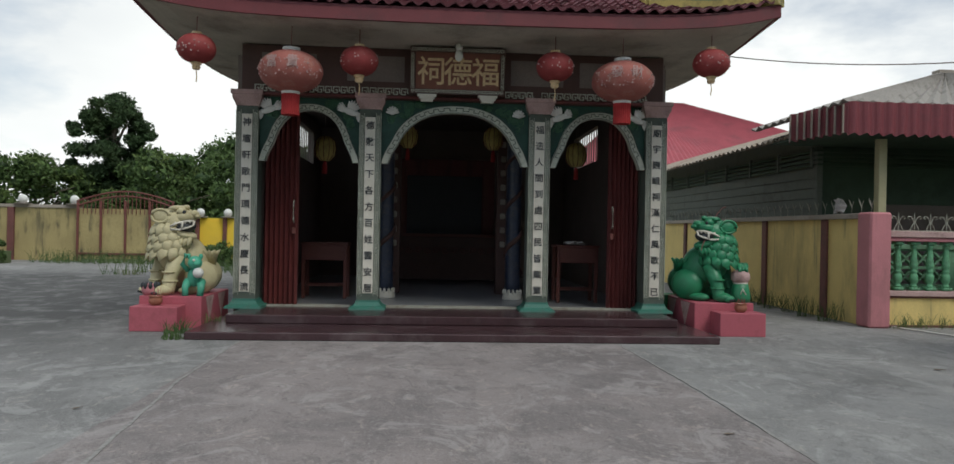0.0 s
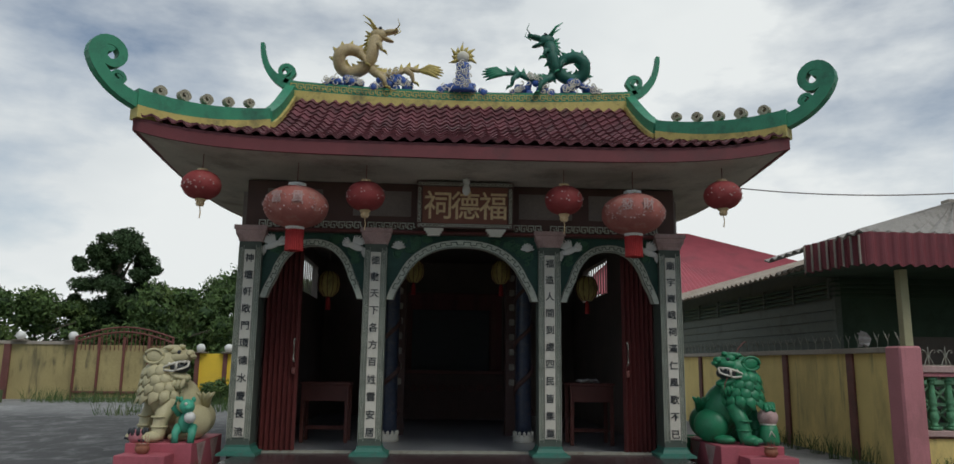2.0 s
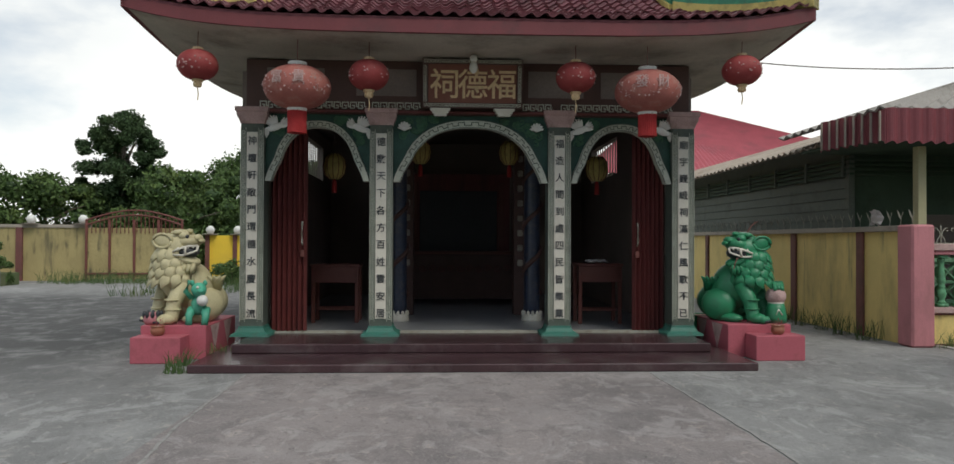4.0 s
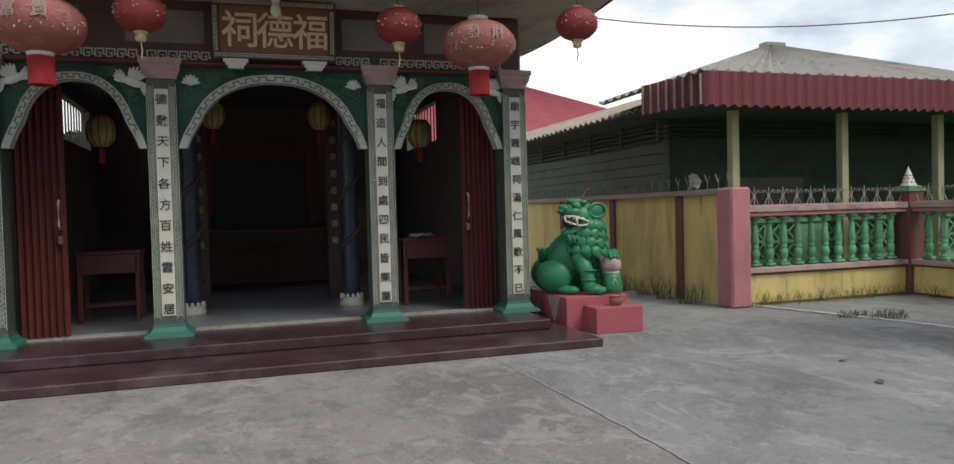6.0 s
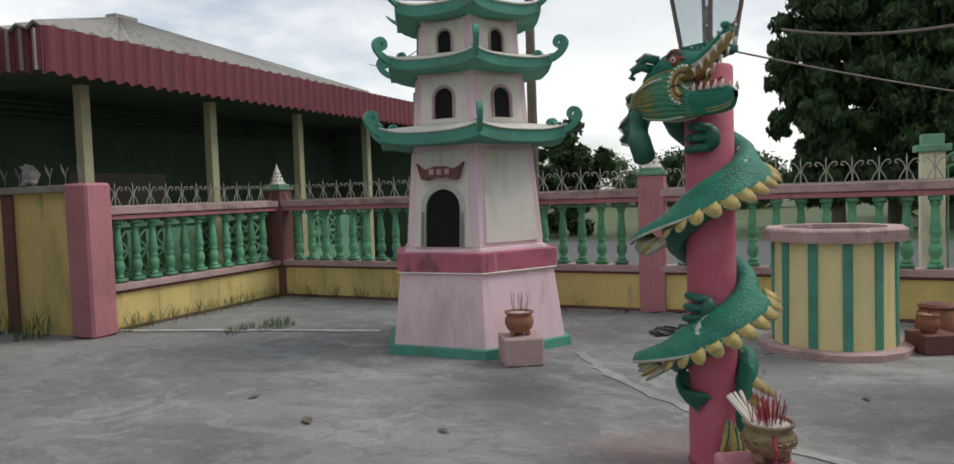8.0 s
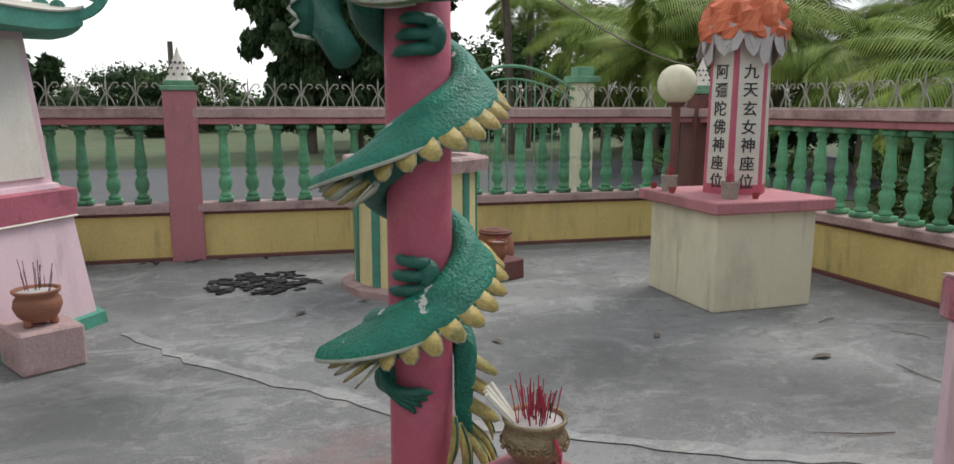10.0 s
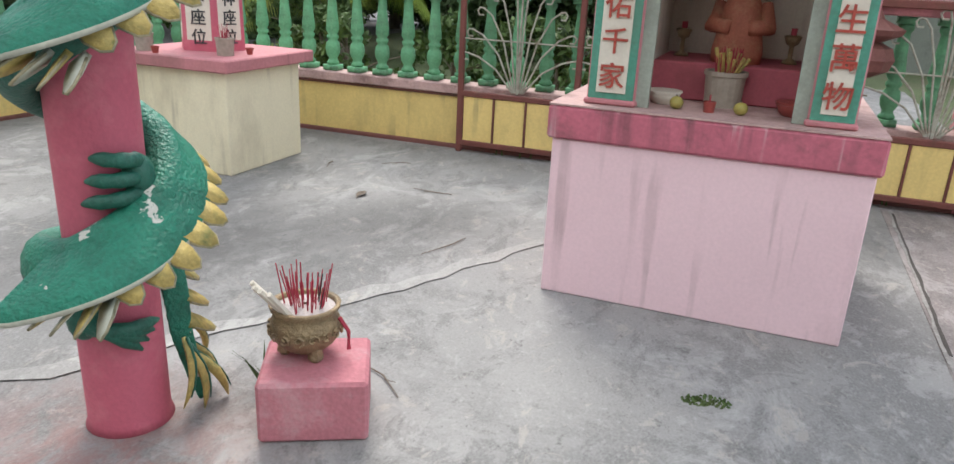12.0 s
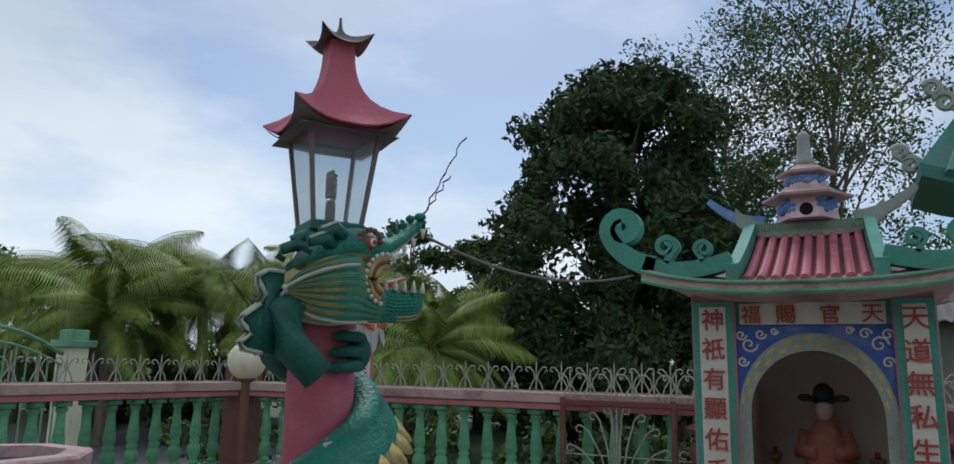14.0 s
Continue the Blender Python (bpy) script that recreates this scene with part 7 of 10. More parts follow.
# ribbed cheeks running on into the lower jaw: u, underside, top, half width
JAW = ((0.0, -0.06, -0.03, 0.075), (0.05, -0.105, 0.03, 0.115), (0.12, -0.135, 0.075, 0.135), (0.2, -0.145, 0.105, 0.14), (0.26, -0.145, 0.115, 0.135), (0.3, -0.14, 0.07, 0.125), (0.36, -0.135, 0.0, 0.105), (0.44, -0.135, -0.015, 0.085), (0.52, -0.13, -0.005, 0.075), (0.58, -0.115, 0.0, 0.055), (0.605, -0.07, -0.02, 0.02))
for s in (-1, 1):
    rows_ = []
    for i in range(32):
        u = 0.605 * i / 31
        lo, hi, wd = (curve_at(JAW, u, j) for j in (1, 2, 3))
        fade = max(0.25, 1 - u / 0.62)
        row = [hv(u, 0, lo + 0.008)]
        for k in range(37):
            g = k / 36
            rib = 0.011 * fade * math.sin(k * math.pi / 2.0) * min(1, u * 14 + 0.2)
            row.append(hv(u, s * (wd * (0.35 + 0.65 * math.sin(math.pi * (0.08 + 0.72 * g))) + rib), lo + (hi - lo) * g))
        row.append(hv(u, 0, hi - 0.012))
        rows_.append(row)
    skin(rows_, lambda i, k: 5 if k > 36 and i > 16 else (2 if i < 9 + (k % 3) else 4 if i < 20 else 0) if k % 4 in (0, 1) else (0 if i < 24 or k > 9 else 2), False)
    tube(dragon, [r[1] for r in rows_[:18]], 0.008, 5, 3)
    tube(dragon, [r[30] for r in rows_[:14]], 0.007, 5, 3)
    tube(dragon, [rows_[0][k] for k in range(1, 38, 4)], 0.009, 5, 3)
    # gold crescents at the corner of the mouth
    for rr, mt in ((0.045, 2), (0.06, 6), (0.072, 2)):
        tube(dragon, [hv(0.375 + rr * math.cos(a), s * 0.118, 0.02 + 1.1 * rr * math.sin(a)) for a in [math.radians(80 + 19 * i) for i in range(10)]], 0.012, 6, mt)
    for i in range(13):
        a = math.radians(75 + 15 * i)
        ball(dragon, hv(0.375 + 0.089 * math.cos(a), s * 0.122, 0.02 + 0.096 * math.sin(a)), 0.0095, 5, 7, 5)
    # eyes under beaded brows
    hball(0.31, s * 0.092, 0.155, 0.03, 7)
    hball(0.313, s * 0.108, 0.156, 0.018, 5)
    hball(0.316, s * 0.121, 0.156, 0.009, 6)
    for k in range(9):
        a = math.radians(5 + 21 * k)
        ball(dragon, hv(0.31 + 0.046 * math.cos(a), s * 0.1, 0.16 + 0.045 * math.sin(a)), 0.012, 1 if k % 2 else 7, 7, 5)
    # scrolled horns laid back over the skull
    for k, (u0, w0) in enumerate(((0.2, 0.17), (0.16, 0.13))):
        tube(dragon, [hv(u0, s * 0.085, w0), hv(u0 - 0.05, s * 0.12, w0 + 0.022), hv(u0 - 0.1, s * 0.125, w0), hv(u0 - 0.12, s * 0.12, w0 - 0.03), hv(u0 - 0.095, s * 0.125, w0 - 0.04)], [0.026, 0.026, 0.022, 0.018, 0.012], 8, 1)
        tube(dragon, [hv(u0, s * 0.1, w0 + 0.02), hv(u0 - 0.05, s * 0.14, w0 + 0.04), hv(u0 - 0.11, s * 0.14, w0 + 0.01)], 0.006, 5, 3)
    for k in range(5):
        u = 0.4 + 0.042 * k
        tube(dragon, [hv(u, s * 0.07, -0.015), hv(u + 0.006, s * 0.065, 0.028 + 0.004 * (k % 2))], [0.014, 0.003], 5, 5)
        tube(dragon, [hv(u, s * 0.06, curve_at(SKULL, u, 1) + 0.015), hv(u + 0.004, s * 0.055, curve_at(SKULL, u, 1) - 0.026)], [0.014, 0.003], 5, 5)
    hball(0.57, s * 0.035, 0.3, (0.025, 0.02, 0.018), 0)
tube(dragon, [hv(0.34, 0, 0.0), hv(0.45, 0, 0.015), hv(0.53, 0, 0.05)], [0.035, 0.03, 0.01], 7, 7, 0.5)
for k in range(7):
    u = 0.36 + 0.032 * k
    z = curve_at(SKULL, u, 2)
    tube(dragon, [hv(u, 0, z - 0.01), hv(u - 0.012, 0, z + 0.026)], [0.016, 0.005], 6, 0)
# scalloped back fin with a pale rim
FINS = ((0.02, 0.03), (-0.06, 0.035), (-0.105, 0.01), (-0.1, -0.03), (-0.07, -0.075), (-0.095, -0.12), (-0.16, -0.165), (-0.185, -0.195), (-0.15, -0.225), (-0.13, -0.25), (-0.175, -0.285), (-0.155, -0.315), (-0.07, -0.33), (0.03, -0.34))
skin([[hv(0.72 * u, d, 0.8 * w) for u, w in FINS] for d in (-0.018, 0.018)], 1)
for d in (-0.02, 0.02):
    tube(dragon, [hv(0.72 * u, d, 0.8 * w) for u, w in FINS[:-1]], 0.008, 6, 3)
for k in range(4):
    tube(dragon, [hv(0.0, 0.03, -0.02 - 0.06 * k), hv(-0.06, 0.024, -0.03 - 0.08 * k)], [0.014, 0.006], 5, 1)
tube(dragon, [hv(0.1, -0.02, -0.04), hv(0.02, -0.03, -0.12), hv(0.04, -0.06, -0.24), hv(0.12, -0.12, -0.34)], [0.07, 0.065, 0.065, 0.06], 12, 1)
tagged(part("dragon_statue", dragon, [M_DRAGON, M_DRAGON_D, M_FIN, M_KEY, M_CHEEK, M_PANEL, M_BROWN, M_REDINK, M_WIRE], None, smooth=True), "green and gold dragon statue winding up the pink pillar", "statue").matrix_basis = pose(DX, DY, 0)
# wire whiskers
for ex, ey, ez, ph in ((-0.13, -0.15, 0.4, 0.0), (-0.09, -0.1, 0.22, 2.0)):
    bm = bmesh.new()
    tube(bm, [(DX - 0.33 + ex * k / 14 + 0.008 * math.sin(2.1 * k + ph), DY - 0.16 + ey * k / 14 + 0.008 * math.sin(1.7 * k), 2.36 + ez * k / 14) for k in range(15)], 0.0032, 4)
    tagged(part("wire_whisker", bm, M_IRON_B, None), "bent thin wire whisker at the dragon's snout", "wire")

lamp = thing("pillar_lamp", "lantern lamp with flared pink roof and dusty glass panes", "lamp", pose(DX, DY, 2.29, 0, 0, 57))
lamp.scale = (0.66, 0.66, 0.97)
bm = bmesh.new()
lathe(bm, [(0.2, 0), (0.245, 0.02), (0.245, 0.05), (0.23, 0.06)], 4, phase=math.pi / 4)
part("base_tray", bm, M_DRAGON_D, lamp)
for k in range(4):
    a = math.radians(45 + 90 * k)
    bm = bmesh.new()
    tube(bm, [(0.215 * math.cos(a), 0.215 * math.sin(a), 0.05), (0.315 * math.cos(a), 0.315 * math.sin(a), 0.46)], 0.018, 4)
    part("corner_bar", bm, M_INTERIOR, lamp)
    b = math.radians(90 * k)
    c0, c1 = 0.215 * math.cos(math.pi / 4), 0.315 * math.cos(math.pi / 4)
    vs = []
    bm = bmesh.new()
    t = Vector((-math.sin(b), math.cos(b), 0))
    n = Vector((math.cos(b), math.sin(b), 0))
    for d in (0, 0.004):
        vs.append([bm.verts.new(n * (c0 - d) - t * (c0 - 0.02) + Vector((0, 0, 0.06))), bm.verts.new(n * (c0 - d) + t * (c0 - 0.02) + Vector((0, 0, 0.06))), bm.verts.new(n * (c1 - d) + t * (c1 - 0.02) + Vector((0, 0, 0.45))), bm.verts.new(n * (c1 - d) - t * (c1 - 0.02) + Vector((0, 0, 0.45)))])
    bm.faces.new(vs[0])
    bm.faces.new(vs[1][::-1])
    for i in range(4):
        bm.faces.new((vs[0][i], vs[1][i], vs[1][(i + 1) % 4], vs[0][(i + 1) % 4]))
    pane = part("pane", bm, M_GLASS, lamp, "dusty glass pane")
    pane.visible_shadow = False


def flared_roof(bm, r0, r1, z0, h, lift, curve=2.2):
    """A four-sided roof sweeping out to upturned, pointed corners."""
    rows = []
    n = 9
    for j in range(n + 1):
        f = j / n
        r = r1 + (r0 - r1) * (1 - f) ** curve
        ring = []
        for k in range(4):
            for i in range(8):
                t = i / 8
                a0, a1 = math.radians(45 + 90 * k), math.radians(135 + 90 * k)
                e = abs(2 * t - 1)
                rr = r * (1 + 0.14 * e ** 4 * (1 - f) ** 3)
                ring.append(bm.verts.new((rr * (math.cos(a0) * (1 - t) + math.cos(a1) * t), rr * (math.sin(a0) * (1 - t) + math.sin(a1) * t), z0 + h * f + lift * e ** 3 * (1 - f) ** 4)))
        rows.append(ring)
    for p, q in zip(rows, rows[1:]):
        for i in range(32):
            bm.faces.new((p[i], p[(i + 1) % 32], q[(i + 1) % 32], q[i]))


bm = bmesh.new()
flared_roof(bm, 0.46, 0.115, 0.46, 0.42, 0.07, 2.7)
o = part("shade_roof", bm, M_PILLAR, lamp, "flared pink sheet roof")
o.modifiers.new("thick", "SOLIDIFY").thickness = 0.008
bm = bmesh.new()
lathe(bm, [(0.45, 0.43), (0.31, 0.46)], 4, phase=math.pi / 4, caps=False)
flared_roof(bm, 0.465, 0.3, 0.43, 0.02, 0.1)
part("roof_underside", bm, M_INTERIOR, lamp, "dark underside")
bm = bmesh.new()
flared_roof(bm, 0.22, 0.01, 0.86, 0.15, 0.06, 3.2)
part("cap", bm, M_INTERIOR, lamp, "dark pointed cap")
bm = bmesh.new()
lathe(bm, [(0.03, 0.06), (0.035, 0.12), (0.03, 0.16), (0.02, 0.17)], 10)
part("lamp_socket", bm, M_INTERIOR, lamp)
bm = bmesh.new()
for k in range(2):
    tube(bm, [(0.03 * math.cos(t * 0.7 + k * math.pi), 0.03 * math.sin(t * 0.7 + k * math.pi), 0.18 + 0.0045 * t) for t in range(26)], 0.009, 6)
part("spiral_bulb", bm, M_SOFFIT, lamp, "grey spiral energy-saving bulb", True)

cb = thing("censer_block", "small pink painted block beside the dragon pillar", "block", pose(5.45, 4.3, 0, 0, 0, 28))
boxed("block", -0.185, 0.185, -0.17, 0.17, 0, 0.225, M_DUSTPINK, cb, bevel=0.012)
brass = censer("incense_censer", "tarnished brass tripod censer with red incense sticks", pose(5.51, 4.27, 0.225), 0.125, 0.165, M_BRASS, True, 46, 11, 0.16, dark=0.1)
bm = bmesh.new()
for k in range(4):
    a = 0.7 + k * 0.28
    tube(bm, [(0.06 * math.cos(a), 0.06 * math.sin(a) + 0.02, 0.17), (0.15 * math.cos(a), 0.15 * math.sin(a) + 0.04, 0.3)], [0.012, 0.01], 5)
part("candle_stub", bm, M_PANEL, brass, "pale candle stubs")
bm = bmesh.new()
for k in range(16):
    a = 2 * math.pi * k / 16
    pts = spiral(0, 0, 0.022, 0.004, k, k + 7, 10)
    tube(bm, [(0.127 * math.cos(a) - p[0] * math.sin(a), 0.127 * math.sin(a) + p[0] * math.cos(a), 0.105 + p[1]) for p in pts], 0.005, 4)
part("relief", bm, M_BRASS, brass)
bm = bmesh.new()
tube(bm, [(-0.12, -0.03, 0.15), (-0.15, -0.04, 0.1), (-0.15, -0.04, 0.03)], 0.008, 5)
part("red_ribbon", bm, M_STICK, brass)

# ---- wayside altar facing north ----
AX0, AX1, AYF, AYB = 3.64, 5.06, 2.83, 1.55
altar = thing("earth_god_altar", "pale pink altar block with arched shrine and curled roof", "altar")
boxed("block", AX0, AX1, AYB, AYF, 0, 0.8, M_PALEPINK, altar, "pale pink streaked plaster block", 0.006)
boxed("table_slab", AX0 - 0.02, AX1 + 0.025, AYB - 0.02, AYF + 0.025, 0.802, 0.96, M_BAND, altar, "stained red slab edge", 0.012)
boxed("table_top", AX0 - 0.018, AX1 + 0.022, AYB - 0.018, AYF + 0.022, 0.961, 0.97, M_COPING, altar, bevel=0)
MN = FACE_N
for x0, x1, words in ((4.7, 4.93, "神祇有顯佑千家"), (3.755, 3.95, "天道無私生萬物")):
    pl = boxed("pillar", x0, x1, AYF - 0.34, AYF - 0.08, 0.97, 2.2, M_PINK, altar)
    boxed("pillar_trim", x0 + 0.008, x1 - 0.008, AYF - 0.079, AYF - 0.068, 1.0, 2.16, M_TEAL, pl, "green panel edge", 0.002)
    boxed("couplet_panel", x0 + 0.045, x1 - 0.045, AYF - 0.067, AYF - 0.06, 1.03, 2.13, M_PANEL, pl, "white couplet panel", 0.002)
    for i, ch in enumerate(words):
        glyph(ch, 0.125, M_REDINK, pl, pose((x0 + x1) / 2, AYF - 0.056, 2.06 - i * 0.158, 90, 0, 180), 0.01)
    boxed("pillar_foot", x0 - 0.01, x1 + 0.01, AYF - 0.35, AYF - 0.06, 0.972, 1.0, M_PINK, pl)
XM, HW = (4.7 + 3.95) / 2, (4.7 - 3.95) / 2
bm = bmesh.new()
n = 24
inn = [(-(HW - 0.06), 0.972)] + [(-(HW - 0.06) * math.cos(math.pi * i / n), 1.56 + 0.34 * math.sin(math.pi * i / n)) for i in range(n + 1)] + [(HW - 0.06, 0.972)]
out = [(-HW, 0.972)] + [(-HW * math.cos(math.pi * i / n), 1.56 + 0.43 * math.sin(math.pi * i / n)) for i in range(n + 1)] + [(HW, 0.972)]
MA = pose(XM, AYF - 0.13, 0) @ MN
strip(bm, inn, out, 0.03, MA)
part("arch_ring", bm, M_GREY_TRIM, altar, "grey-green key-pattern arch")
bm = bmesh.new()
for i in range(2, n, 1):
    q0, q1 = (0.2, 0.4) if i % 2 else (0.62, 0.82)
    f = lambda j, k: (inn[j][0] + (out[j][0] - inn[j][0]) * k, inn[j][1] + (out[j][1] - inn[j][1]) * k)
    slab(bm, [f(i, q0), f(i + 1, q0), f(i + 1, q1), f(i, q1)], 0.008, MA @ Matrix.Translation((0, 0, 0.03)))
part("arch_fret", bm, M_YEL_TRIM, altar)
bm = bmesh.new()
flat = [(max(-HW, min(HW, u)), 2.03) for u, v in out[1:-1]]
strip(bm, out[1:-1], flat, 0.02, MA)
part("spandrel", bm, M_BLUE, altar, "bright blue spandrel with pale clouds")
bm = bmesh.new()
for s in (-1, 1):
    for u, v, r in ((0.31, 1.93, 0.045), (0.25, 1.985, 0.03), (0.345, 1.84, 0.03), (0.35, 1.98, 0.03), (0.18, 2.0, 0.02)):
        pts = spiral(s * u, v, r, 0.006, 0, 8 * s, 16)
        tube(bm, [MA @ Vector((p[0], p[1], 0.024)) for p in pts], 0.006, 5, up=(0, 1, 0))
part("cloud_scrolls", bm, M_PANEL, altar, "pale scrolled clouds")
boxed("lintel", 3.94, 4.71, AYF - 0.32, AYF - 0.12, 2.03, 2.2, M_TEAL, altar)
boxed("lintel_panel", 3.975, 4.68, AYF - 0.119, AYF - 0.108, 2.035, 2.15, M_PANEL, altar, "white lintel panel", 0.002)
for i, ch in enumerate("福賜官天"):
    glyph(ch, 0.105, M_REDINK, altar, pose(4.62 - i * 0.195 + (0.02 if i == 1 else 0), AYF - 0.103, 2.088, 90, 0, 180), 0.01)
boxed("niche_back", 3.94, 4.71, AYB + 0.1, AYB + 0.2, 0.97, 2.2, M_WHITE, altar, bevel=0)
boxed("niche_side", 3.9, 3.945, AYB + 0.2, AYF - 0.345, 0.97, 2.2, M_WHITE, altar, bevel=0)
boxed("niche_side", 4.705, 4.75, AYB + 0.2, AYF - 0.345, 0.97, 2.2, M_WHITE, altar, bevel=0)
boxed("niche_roof", 3.945, 4.705, AYB + 0.2, AYF - 0.33, 2.15, 2.2, M_WHITE, altar, bevel=0)
boxed("niche_step", 3.95, 4.7, AYB + 0.2, AYF - 0.5, 0.972, 1.16, M_RED_PED, altar, "red step inside the niche")
# altar roof: low eaves with a steep centre roof
RZ = 2.13
AM = XM


def alt_eave(u):
    return 0.05 + 0.08 * abs(u) ** 3


bm = bmesh.new()
us = [-1 + 2 * i / 20 for i in range(21)]
EH = 0.81
rows = []
for yy, dz, hw in ((AYF + 0.2, 0.05, EH), (AYF + 0.2, 0.0, EH), (AYF - 0.05, -0.03, EH - 0.12), (AYB + 0.1, -0.03, EH - 0.12), (AYB - 0.15, 0.0, EH), (AYB - 0.15, 0.06, EH), ((AYF + AYB) / 2 - 0.3, 0.16, EH - 0.28), ((AYF + AYB) / 2 + 0.4, 0.16, EH - 0.28)):
    rows.append([bm.verts.new((AM + hw * u, yy, RZ + dz + alt_eave(u))) for u in us])
for i in range(8):
    p, q = rows[i], rows[(i + 1) % 8]
    for k in range(20):
        bm.faces.new((p[k], q[k], q[k + 1], p[k + 1]))
for e in (0, -1):
    bm.faces.new([r[e] for r in rows])
part("eave", bm, M_COPING, altar, "stained pinkish upturned eave")
bm = bmesh.new()
tube(bm, [(AM + EH * u, AYF + 0.205, RZ + 0.05 + alt_eave(u)) for u in us], 0.011, 6)
tube(bm, [(AM + EH * u, AYF + 0.202, RZ + 0.0 + alt_eave(u)) for u in us], 0.014, 6)
part("eave_piping", bm, M_LATTICE, altar, "green piped eave edges")
for s in (-1, 1):
    bm = bmesh.new()
    m = Matrix.Translation((AM + s * (EH - 0.36), AYF + 0.15, RZ + 0.17)) @ Matrix(((s, 0, 0, 0), (0, 0, -1, 0), (0, 1, 0, 0), (0, 0, 0, 1)))
    band(bm, bez((-0.1, 0.06), (0.1, 0.0), (0.2, 0.0), (0.36, 0.06), 8), 0.09, 0.1, m)
    curl_on(bm, m @ Matrix.Translation((0.3, 0.04, 0)), 0.34, 0.12, 0.06, 0.1, 1.25)
    small_curl(bm, m @ Matrix.Translation((0.24, 0.06, 0)), 0.065, 0.08)
    small_curl(bm, m @ Matrix.Translation((0.04, 0.06, 0)), 0.05, 0.08, -1)
    part("eave_horn", bm, M_TEAL, altar, "green scrolled roof horn")
AT = 2.265


def alt_tile_z(k):
    return AT - 0.03 + 0.35 * k ** 1.2


MY0, MY1 = AYF + 0.14, (AYF + AYB) / 2 + 0.1
for i in range(9):
    bm = bmesh.new()
    u = -0.95 + 1.9 * (i + 0.5) / 9
    pts = [(AM + u * (0.33 - 0.03 * k), MY0 + (MY1 - MY0) * k, alt_tile_z(k) + 0.014) for k in [j / 8 for j in range(9)]]
    tube(bm, pts, [0.026 - 0.004 * j / 8 for j in range(9)], 8, 0)
    part("roof_rib", bm, M_BAND, altar)
bm = bmesh.new()
rows = [[bm.verts.new((AM + s * (0.345 - 0.03 * k) * 1.0, MY0 + (MY1 - MY0) * k - d * 0.0, alt_tile_z(k) - d)) for s in (-1, 1) for d in (0, 0.03)] for k in [j / 8 for j in range(9)]]
for p, q in zip(rows, rows[1:]):
    for a, b in ((0, 2), (2, 3), (3, 1), (1, 0)):
        bm.faces.new((p[a], p[b], q[b], q[a]))
part("roof_slope", bm, M_BROWN, altar)
bm = bmesh.new()
rows = [[bm.verts.new((AM + s * (0.345 - 0.03 * k), 2 * MY1 - (MY0 + (MY1 - MY0) * k), alt_tile_z(k) - d)) for s in (-1, 1) for d in (0, 0.03)] for k in [j / 8 for j in range(9)]]
for p, q in zip(rows, rows[1:]):
    for a, b in ((0, 2), (2, 3), (3, 1), (1, 0)):
        bm.faces.new((p[a], p[b], q[b], q[a]))
part("roof_slope", bm, M_BROWN, altar)
for s in (-1, 1):
    bm = bmesh.new()
    rows = []
    for j in range(9):
        k = j / 8
        x, y, z = AM + s * (0.345 - 0.03 * k), MY0 + 0.03 + (MY1 - MY0) * k, alt_tile_z(k)
        rows.append([bm.verts.new((x + dx, y, z + dz)) for dx, dz in ((-0.03, 0.0), (0.03, 0.0), (0.03, 0.1), (-0.03, 0.1))])
    for p, q in zip(rows, rows[1:]):
        for a in range(4):
            bm.faces.new((p[a], p[(a + 1) % 4], q[(a + 1) % 4], q[a]))
    bm.faces.new(rows[0])
    bm.faces.new(rows[-1][::-1])
    box(bm, AM + s * 0.32 - 0.02, AM + s * 0.32 + 0.02, MY1 - 0.4, MY1, AT, AT + 0.3)
    part("gable_edge", bm, M_TEAL, altar, "green gable edge")
zz = alt_tile_z(1)
bm = bmesh.new()
xs2 = [-0.4 + 0.8 * i / 14 for i in range(15)]
strip(bm, [(u, zz - 0.02 + 0.1 * (u / 0.4) ** 4) for u in xs2], [(u, zz + 0.06 + 0.12 * (u / 0.4) ** 4) for u in xs2], 0.12, pose(AM, MY1 - 0.06, 0) @ MN)
part("ridge", bm, M_GREY_TRIM, altar, "grey ridge with key pattern")
bm = bmesh.new()
key_pattern(bm, 0.6, 0.05, pose(AM, MY1 + 0.06, zz + 0.02) @ MN, deep=0.006)
part("ridge_fret", bm, M_LATTICE, altar)
for s in (-1, 1):
    bm = bmesh.new()
    m = Matrix.Translation((AM + s * 0.34, MY1 + 0.04, zz + 0.1)) @ Matrix(((s, 0, 0, 0), (0, 0, -1, 0), (0, 1, 0, 0), (0, 0, 0, 1)))
    band(bm, bez((-0.1, -0.02), (0.05, 0.0), (0.12, 0.05), (0.22, 0.14), 8), [0.08 - 0.045 * i / 8 for i in range(9)], 0.09, m)
    part("ridge_tip", bm, M_BLUE_F if s > 0 else M_GREY_TRIM, altar)
PZ = zz + 0.08
bm = bmesh.new()
lathe(bm, [(0.17, PZ), (0.15, PZ + 0.13)], 6, (AM, MY1))
lathe(bm, [(0.125, PZ + 0.19), (0.1, PZ + 0.28)], 6, (AM, MY1))
part("mini_pagoda", bm, M_PALEPINK, altar, "small pale pink pagoda finial")
